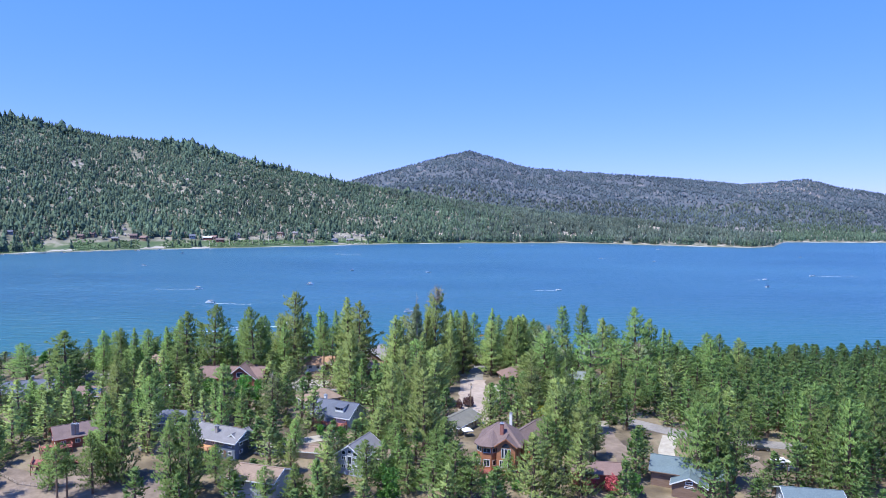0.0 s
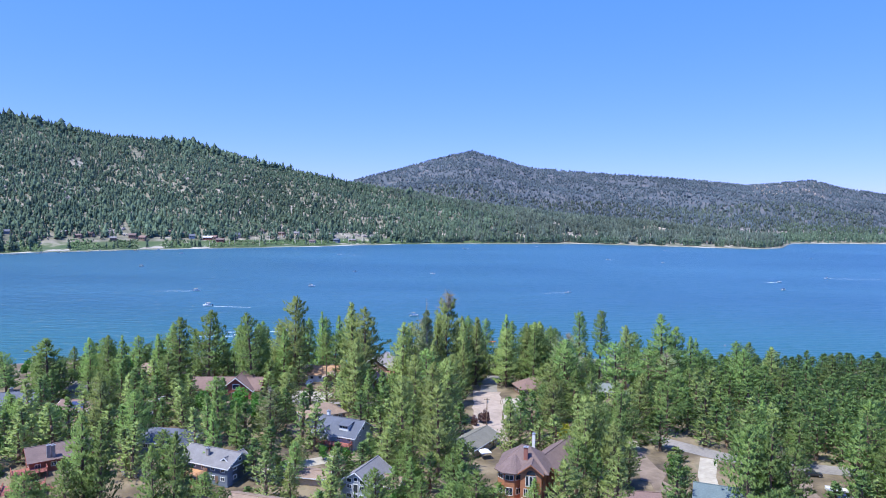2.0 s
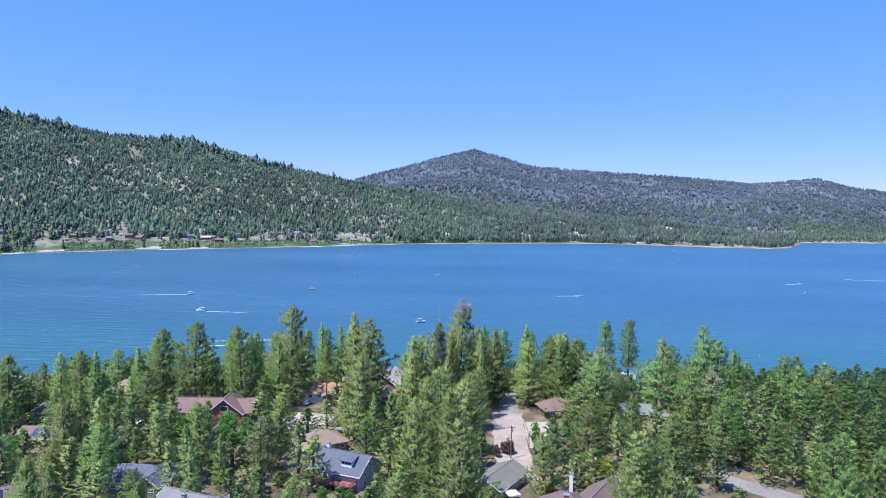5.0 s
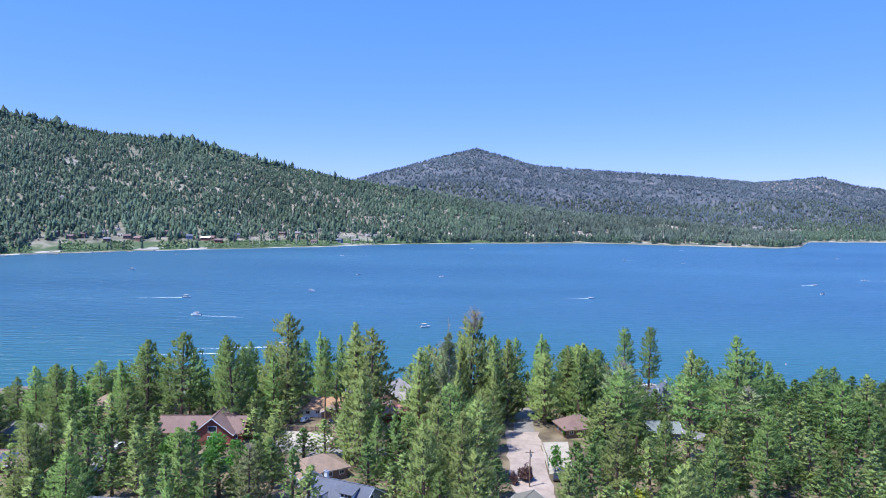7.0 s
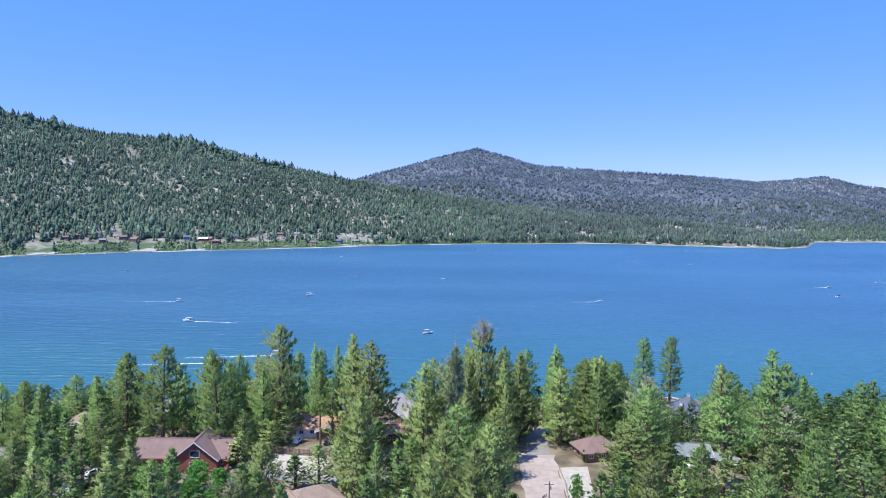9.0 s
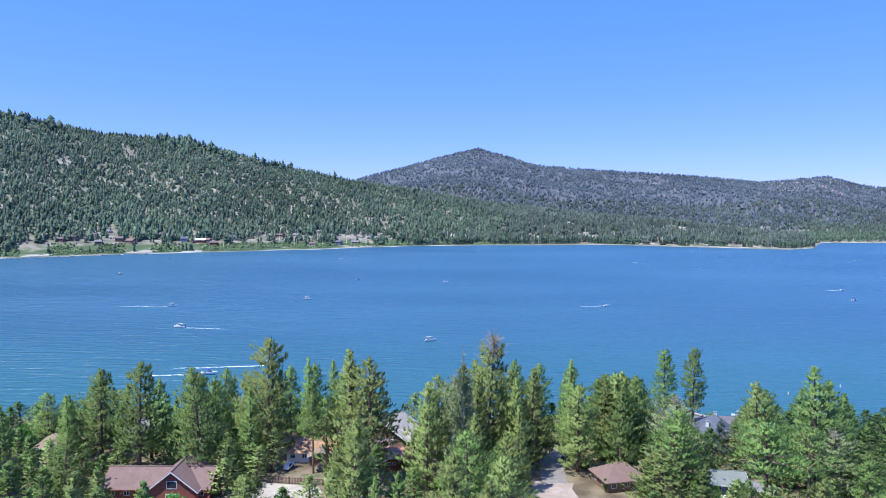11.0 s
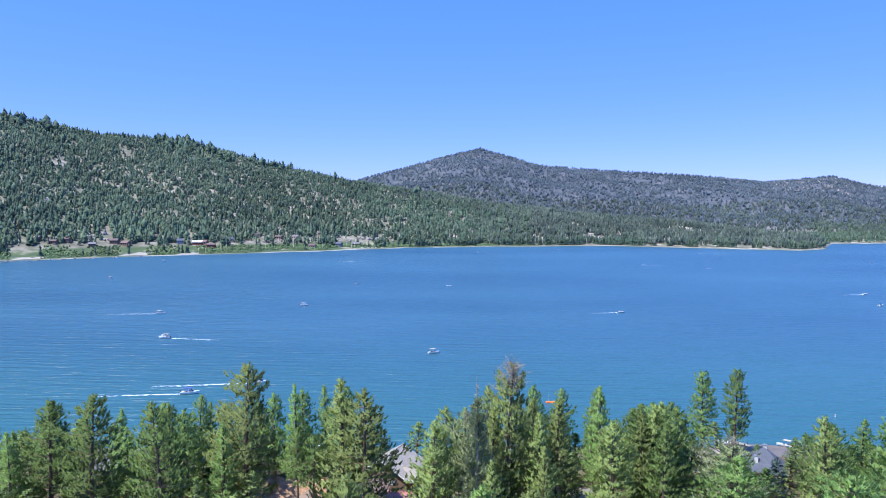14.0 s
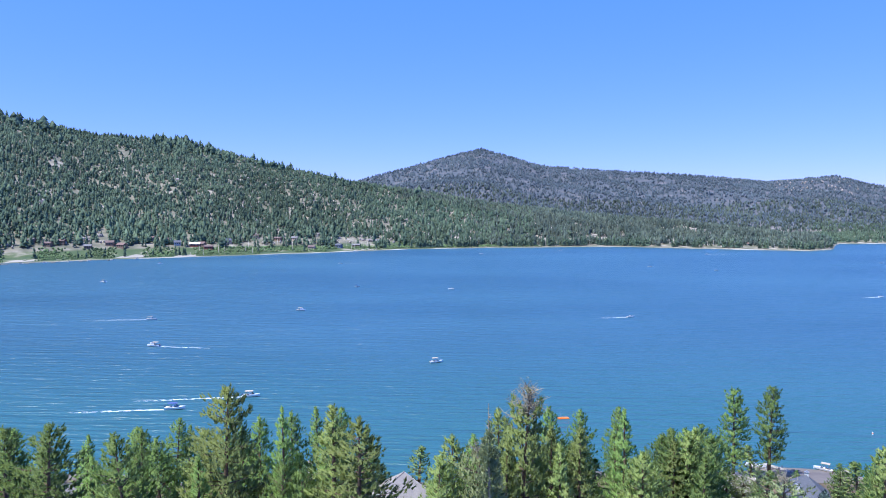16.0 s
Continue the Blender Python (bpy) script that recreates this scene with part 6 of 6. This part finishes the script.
p = np.concatenate([np.stack([u * y, y, height(u * y, y)], -1) for u, y in (
    (rng.uniform(-0.41, -0.30, 60), rng.uniform(2080, 2160, 60)), (rng.uniform(-0.40, -0.36, 26), rng.uniform(2060, 2120, 26)), (rng.uniform(-0.65, -0.53, 34), rng.uniform(1900, 1990, 34)), (rng.uniform(-0.3, -0.05, 30), rng.uniform(2150, 2230, 30)))])
far_forest("ridge_trees", "taller pines standing out along the hill crest", p, rng.uniform(15, 33, len(p)), 18, "far_trees", 4, 6, 1.2, 0.4)

ROOFS, WALLS = ("roof_slate", "roof_brown", "roof_mauve", "roof_slate", "roof_dark"), ("wall_brown", "wall_tan", "wall_brown", "wall_blue", "wall_grey")
for u, y in CABINS[:-2]:
    r, w = dice.choice(ROOFS), dice.choice(WALLS)
    cabin(u * y, y, dice.uniform(-30, 30), dice.uniform(10, 16), dice.uniform(8, 11), dice.uniform(3.2, 6), dice.uniform(1.8, 3.4), r, w,
          "cabin with a %s roof among trees on the far shore" % r.replace("roof_", ""))
for (u, y), L, r, label in zip(CABINS[-2:], (17, 14), ("white", "roof_brown"), ("long white-roofed lodge on the far shore", "brown-roofed lodge on the far shore")):
    cabin(u * y, y, 8, L, 9, 4.5, 2.4, r, "wall_redwood", label)

# ---------------------------------------------------------------- boats


def hull(bm, L, W, H):
    """A boat hull with a pointed bow towards +x and a raised sheer."""
    n = 9
    rings = []
    for i in range(n):
        f = i / (n - 1)
        x = -L / 2 + L * f
        half = W / 2 * (1 - max(0, (f - 0.45) / 0.55) ** 2.2) + 0.02
        sheer = H * (1 + 0.3 * f * f)
        rings.append([bm.verts.new(c) for c in ((x, -half, sheer), (x, -half * 0.8, 0.1 + 0.25 * H * f), (x, 0, -0.25 + 0.3 * H * f ** 3), (x, half * 0.8, 0.1 + 0.25 * H * f), (x, half, sheer))])
    for a, b in zip(rings, rings[1:]):
        for k in range(4):
            bm.faces.new((a[k], b[k], b[k + 1], a[k + 1]))
        bm.faces.new((a[4], b[4], b[0], a[0]))
    bm.faces.new(rings[0])
    bmesh.ops.recalc_face_normals(bm, faces=bm.faces[:])
    return bm


def motorboat(x, y, rot, L, canopy, label, cabin_top=False):
    b = thing("motorboat", pose(x, y, 0.05, 0, 0, rot), label, "boat", "boats on the lake")
    W, H = L * 0.34, L * 0.12
    part("hull", hull(bmesh.new(), L, W, H), "hull_white", b)
    bm = bmesh.new()
    box(bm, -L * 0.36, L * 0.12, -W * 0.36, W * 0.36, H * 1.04, H * 1.10)
    part("cockpit", bm, "canvas_tan", b)
    bm = bmesh.new()
    slab(bm, [(L * 0.05, -W * 0.3, H * 2.1), (L * 0.05, W * 0.3, H * 2.1), (L * 0.16, W * 0.34, H * 1.15), (L * 0.16, -W * 0.34, H * 1.15)], 0.06)
    part("windscreen", bm, "glass", b)
    bm = bmesh.new()
    box(bm, -L * 0.52, -L * 0.46, -W * 0.14, W * 0.14, 0.1, H * 1.6, 0.03)
    part("engine", bm, "car_black", b)
    for k in (-0.22, 0.22):
        bm = bmesh.new()
        box(bm, -L * 0.12, -L * 0.02, k * W - 0.25, k * W + 0.25, H * 1.1, H * 1.7, 0.04)
        part("seat", bm, "hull_white", b)
    if canopy:
        for px in (-L * 0.28, L * 0.06):
            for s in (-1, 1):
                part("canopy_post", rod(bmesh.new(), (px, s * W * 0.4, H), (px, s * W * 0.38, H + 1.55), 0.035, 0.035, 5), "metal", b)
        bm = bmesh.new()
        box(bm, -L * 0.34, L * 0.12, -W * 0.45, W * 0.45, H + 1.5, H + 1.66, 0.07)
        part("canopy", bm, canopy, b)
    if cabin_top:
        bm = bmesh.new()
        box(bm, -L * 0.1, L * 0.22, -W * 0.36, W * 0.36, H * 1.05, H * 1.05 + 1.3, 0.12)
        part("cabin", bm, "hull_white", b)


def wake(x, y, rot, length, spread):
    """A broken trail of foam behind a boat, lying on the water."""
    rng = np.random.default_rng(int(abs(x) * 7 + y))
    v, f = [], []
    m = pose(x, y, 0.035, 0, 0, rot)
    n = int(length * 5)
    for i in range(n):
        s = rng.uniform(0, 1) ** 1.6
        cx, cy = -s * length - 2.2, rng.normal(0, 0.16 + 0.42 * spread * s)
        r = rng.uniform(0.2, 0.55) * (1.2 - 0.8 * s)
        base = len(v)
        k = 6
        for j in range(k):
            a = 6.283 * j / k
            p = m @ Vector((cx + math.cos(a) * r * 2.6, cy + math.sin(a) * r * rng.uniform(0.5, 1.0), 0))
            v.append((p.x, p.y, 0.03 + 0.0003 * (i % 90)))
        f += [(base, base + j, base + j + 1) for j in range(1, k - 1)]
    tagged(raw("boat_wake", v, f, "foam"), "white foam wake trailing on blue water", "wake", "boat wakes", "stuff")


motorboat(-129, 436, 8, 8.0, "canvas_blue", "white motorboat with a blue canopy under way")
wake(-129, 436, 8, 38, 1.0)
motorboat(-104, 455, 10, 7.5, "canvas_tan", "white motorboat with a pale canopy under way")
wake(-104, 455, 10, 45, 1.2)
motorboat(-192, 560, 172, 8.0, "canvas_tan", "white cruiser leaving a thin wake", True)
wake(-192, 560, 172, 34, 0.7)
motorboat(-235, 655, 6, 7.5, "canvas_tan", "white motorboat leaving a straight wake")
wake(-235, 655, 6, 46, 0.9)
motorboat(-26, 522, 20, 7.0, "canvas_tan", "white pontoon boat drifting")
motorboat(-137, 702, 10, 7.0, "canvas_tan", "white motorboat drifting on the lake", True)
motorboat(116, 676, 12, 6.0, "", "white speedboat throwing spray")
wake(116, 676, 12, 24, 0.8)
motorboat(346, 722, 30, 6.5, "canvas_blue", "dark canopied boat on the lake")
motorboat(-115, 866, 40, 5.5, "canvas_blue", "small boat with a dark canopy")
motorboat(-18, 850, 170, 6.0, "", "small white boat on the lake")
motorboat(-396, 902, 0, 7.0, "canvas_tan", "white motorboat far out on the lake")
motorboat(-181, 1166, 180, 6.0, "", "small white boat near the far shore")
wake(-181, 1166, 180, 36, 0.8)
motorboat(-439, 1147, 0, 7.0, "canvas_tan", "white boat near the far shore")
motorboat(36, 1390, 180, 6.5, "", "small white boat near the far shore")
wake(36, 1390, 180, 40, 0.8)
motorboat(333, 1071, 0, 5.5, "", "small boat far out on the lake")
motorboat(261, 1126, 180, 6.0, "", "small white boat far out on the lake")
wake(261, 1126, 180, 26, 0.7)
motorboat(440, 1395, 180, 6.0, "", "small white boat near the far shore")
wake(440, 1395, 180, 55, 0.9)
motorboat(633, 1204, 0, 6.0, "", "small white boat far out on the lake")
motorboat(194, 1488, 0, 6.0, "canvas_blue", "dark boat near the far shore")
motorboat(462, 850, 178, 6.5, "", "white speedboat with a long wake")
wake(462, 850, 178, 70, 1.0)
motorboat(380, 800, 15, 5.5, "", "small boat under way")
wake(380, 800, 15, 26, 0.7)
motorboat(77, 378, -28, 6.0, "", "white boat moored at the dock")
motorboat(97, 376, 140, 5.5, "canvas_tan", "white boat drawn up at the landing")
motorboat(150, 366, 60, 6.0, "canvas_tan", "white boat moored among trees")
motorboat(-62, 374, 95, 6.0, "canvas_tan", "white boat moored at a dock")
for k in range(9):
    u = -0.64 + 0.028 * k
    motorboat(u * (float(along(FAR_SHORE, u)) - 14), float(along(FAR_SHORE, u)) - 14 - dice.uniform(0, 14), dice.uniform(0, 360), 6.5, dice.choice(("", "canvas_blue", "canvas_tan")), "white boat moored along the far shore")


def swim_float(x, y):
    f = thing("swim_platform", pose(x, y, 0, 0, 0, 8), "orange inflatable swim platform with a mast on the water", "float")
    bm = bmesh.new()
    box(bm, -2.2, 2.2, -0.9, 0.9, -0.15, 0.4, 0.18)
    part("platform", bm, "orange", f)
    part("mast", rod(bmesh.new(), (-1.0, 0, 0.4), (-1.0, 0, 4.0), 0.05, 0.03, 6), "white", f)


swim_float(25, 427)


def buoy(x, y):
    b = thing("buoy", pose(x, y, 0), "small white marker buoy", "buoy", "buoys")
    part("body", rod(bmesh.new(), (0, 0, -0.3), (0, 0, 1.0), 0.28, 0.2, 10), "hull_white", b)
    part("band", rod(bmesh.new(), (0, 0, 0.5), (0, 0, 0.7), 0.27, 0.26, 10), "orange", b)


buoy(163, 423)
buoy(133, 410)

# ---------------------------------------------------------------- garden walls, fences and clutter


def stone_wall(points, high, label, seed):
    """A dry wall of separate rough stones along a line."""
    rng = random.Random(seed)
    x0, y0 = points[0]
    w = thing("stone_wall", pose(x0, y0, at(x0, y0)), label, "wall")
    shapes = []
    for k in range(4):
        bm = bmesh.new()
        bmesh.ops.create_icosphere(bm, subdivisions=1, radius=0.5)
        for v in bm.verts:
            v.co = Vector((v.co.x * rng.uniform(0.9, 1.3), v.co.y * rng.uniform(0.8, 1.1), v.co.z * rng.uniform(0.7, 0.95)))
        me = bpy.data.meshes.new("stone")
        bm.to_mesh(me)
        bm.free()
        me.materials.append(M["stone"])
        shapes.append(me)
    rows = max(1, int(high / 0.38))
    for (ax, ay), (bx, by) in zip(points, points[1:]):
        n = max(2, int(math.hypot(bx - ax, by - ay) / 0.75))
        for i in range(n):
            for r in range(rows):
                f = (i + 0.5 * (r % 2)) / n
                px, py = ax + (bx - ax) * f, ay + (by - ay) * f
                ob = new("stone", shapes[rng.randrange(4)])
                ob.parent = w
                ob.location = (px - x0 + rng.gauss(0, 0.04), py - y0 + rng.gauss(0, 0.04), at(px, py) - at(x0, y0) + 0.18 + 0.38 * r)
                ob.rotation_euler = (0, 0, rng.uniform(0, 6.28))
                ob.scale = (0.8, 0.8, 0.55)


stone_wall([(-58, 208.2), (-54.5, 206.6), (-49, 205.2)], 1.1, "low dry stone wall below the driveway", 1)
stone_wall([(-96, 213), (-94, 209.5), (-90, 208.4), (-86.5, 209.6)], 0.8, "curved stone retaining wall under a pine", 2)
stone_wall([(-152, 240), (-146, 241.5), (-140, 240.5), (-134.5, 236)], 0.5, "curved border of pale stones round the lawn", 3)


def rail_fence(points, label):
    """Round posts with two rails."""
    x0, y0 = points[0]
    f = thing("rail_fence", pose(x0, y0, at(x0, y0)), label, "fence", "rail fences")

    def spot(x, y, h):
        return (x - x0, y - y0, at(x, y) - at(x0, y0) + h)

    for (ax, ay), (bx, by) in zip(points, points[1:]):
        n = max(1, round(math.hypot(bx - ax, by - ay) / 2.4))
        for i in range(n + 1):
            px, py = ax + (bx - ax) * i / n, ay + (by - ay) * i / n
            part("post", rod(bmesh.new(), spot(px, py, -0.3), spot(px, py, 1.15), 0.09, 0.08, 7), "fence_wood", f)
            if i < n:
                qx, qy = ax + (bx - ax) * (i + 1) / n, ay + (by - ay) * (i + 1) / n
                for h in (0.5, 0.95):
                    part("rail", rod(bmesh.new(), spot(px, py, h), spot(qx, qy, h), 0.06, 0.055, 6), "fence_wood", f)


rail_fence([(17.8, 267), (19.2, 280), (19.2, 292)], "pale timber rail fence along the parking pad")
rail_fence([(8.5, 309), (12.5, 309.5)], "short timber rail fence at the road's end")
rail_fence([(-128, 194), (-120, 189), (-111, 187)], "weathered rail fence on the dry slope")


def picket_gate(ax, ay, bx, by, label):
    """A dark slatted gate between tall posts."""
    z = at(ax, ay)
    long, turn = math.hypot(bx - ax, by - ay), math.degrees(math.atan2(by - ay, bx - ax))
    g = thing("picket_gate", pose(ax, ay, z, 0, 0, turn), label, "gate", "gates")
    n = max(2, round(long / 3.0))
    for i in range(n + 1):
        bm = bmesh.new()
        box(bm, long * i / n - 0.14, long * i / n + 0.14, -0.14, 0.14, -0.6, 2.1, 0.02)
        part("post", bm, "wall_brown", g)
    for h in (0.45, 1.5):
        bm = bmesh.new()
        box(bm, 0, long, 0.03, 0.09, h, h + 0.12)
        part("rail", bm, "wall_brown", g)
    for i in range(int(long / 0.42)):
        bm = bmesh.new()
        box(bm, 0.2 + i * 0.42, 0.44 + i * 0.42, -0.03, 0.03, 0.1, 1.8)
        part("slat", bm, "wall_brown", g)


picket_gate(-65.5, 301.5, -49.5, 300, "dark slatted timber gate across a concrete yard")


def log(x, y, rot, length, radius):
    t = thing("fallen_log", pose(x, y, at(x, y) + radius * 0.8, 0, 0, rot), "weathered grey-brown fallen log lying on dry dirt", "log", "fallen logs")
    part("trunk", rod(bmesh.new(), (-length / 2, 0, 0), (length / 2, 0.15, 0.05), radius, radius * 0.7, 8), "fence_wood", t)
    for k in (-0.2, 0.1, 0.3):
        part("broken_branch", rod(bmesh.new(), (k * length, 0, radius * 0.6), (k * length + 0.3, 0.25, radius + 0.6), radius * 0.3, 0.03, 5), "fence_wood", t)


for lx, ly, lr, ll in ((-119, 185, 20, 4), (-106, 188, 12, 4.5), (-84, 183, -10, 3.5)):
    log(lx, ly, lr, ll, 0.14 + 0.01 * ll)


def garden_chair(x, y, z, rot):
    c = thing("garden_chair", pose(x, y, z, 0, 0, rot), "white garden chair on the lodge's deck", "chair", "chairs on the deck")
    bm = bmesh.new()
    box(bm, -0.28, 0.28, -0.28, 0.28, 0.40, 0.46, 0.02)
    part("seat", bm, "white", c)
    bm = bmesh.new()
    box(bm, -0.28, 0.28, 0.24, 0.30, 0.46, 0.98, 0.02)
    part("backrest", bm, "white", c)
    for a in (-0.24, 0.24):
        for b in (-0.24, 0.24):
            part("leg", rod(bmesh.new(), (a, b, 0), (a, b, 0.42), 0.03, 0.03, 6), "white", c)


def garden_table(x, y, z, label):
    t = thing("garden_table", pose(x, y, z), label, "table")
    part("tabletop", rod(bmesh.new(), (0, 0, 0.70), (0, 0, 0.75), 0.75, 0.75, 20), "white", t)
    part("pedestal", rod(bmesh.new(), (0, 0, 0), (0, 0, 0.71), 0.06, 0.05, 8), "metal", t)
    part("foot", rod(bmesh.new(), (0, 0, 0), (0, 0, 0.04), 0.35, 0.3, 14), "metal", t)


LODGE = pose(18.5, 206, 3.0, 0, 0, -14)
for k, (dx, dy) in enumerate(((0.6, -8.6), (2.6, -8.9), (4.4, -8.4), (1.6, -7.9), (3.4, -7.8))):
    p = LODGE @ Vector((dx, dy, -0.4))
    garden_chair(p.x, p.y, p.z, 70 * k)
p = LODGE @ Vector((5.4, -8.6, -0.4))
garden_table(p.x, p.y, p.z, "round white garden table on the lodge's deck")


def canopy_tent(x, y, rot):
    c = thing("garden_canopy", pose(x, y, at(x, y), 0, 0, rot), "white garden canopy on four thin posts", "canopy")
    for a in (-1.5, 1.5):
        for b in (-1.5, 1.5):
            part("post", rod(bmesh.new(), (a, b, -0.1), (a, b, 2.2), 0.04, 0.04, 6), "metal", c)
    bm = bmesh.new()
    top = bm.verts.new((0, 0, 3.0))
    ring = [bm.verts.new((a * 1.65, b * 1.65, 2.15)) for a, b in ((-1, -1), (1, -1), (1, 1), (-1, 1))]
    skirt = [bm.verts.new((v.co.x, v.co.y, 1.9)) for v in ring]
    for i in range(4):
        j = (i + 1) % 4
        bm.faces.new((ring[i], ring[j], top))
        bm.faces.new((skirt[i], skirt[j], ring[j], ring[i]))
    part("roof_fabric", bm, "white", c)


canopy_tent(8.8, 227, 20)
canopy_tent(-42, 254, 35)
car("black off-road car parked beside the road", 19.5, 262.5, 80, "car_black")
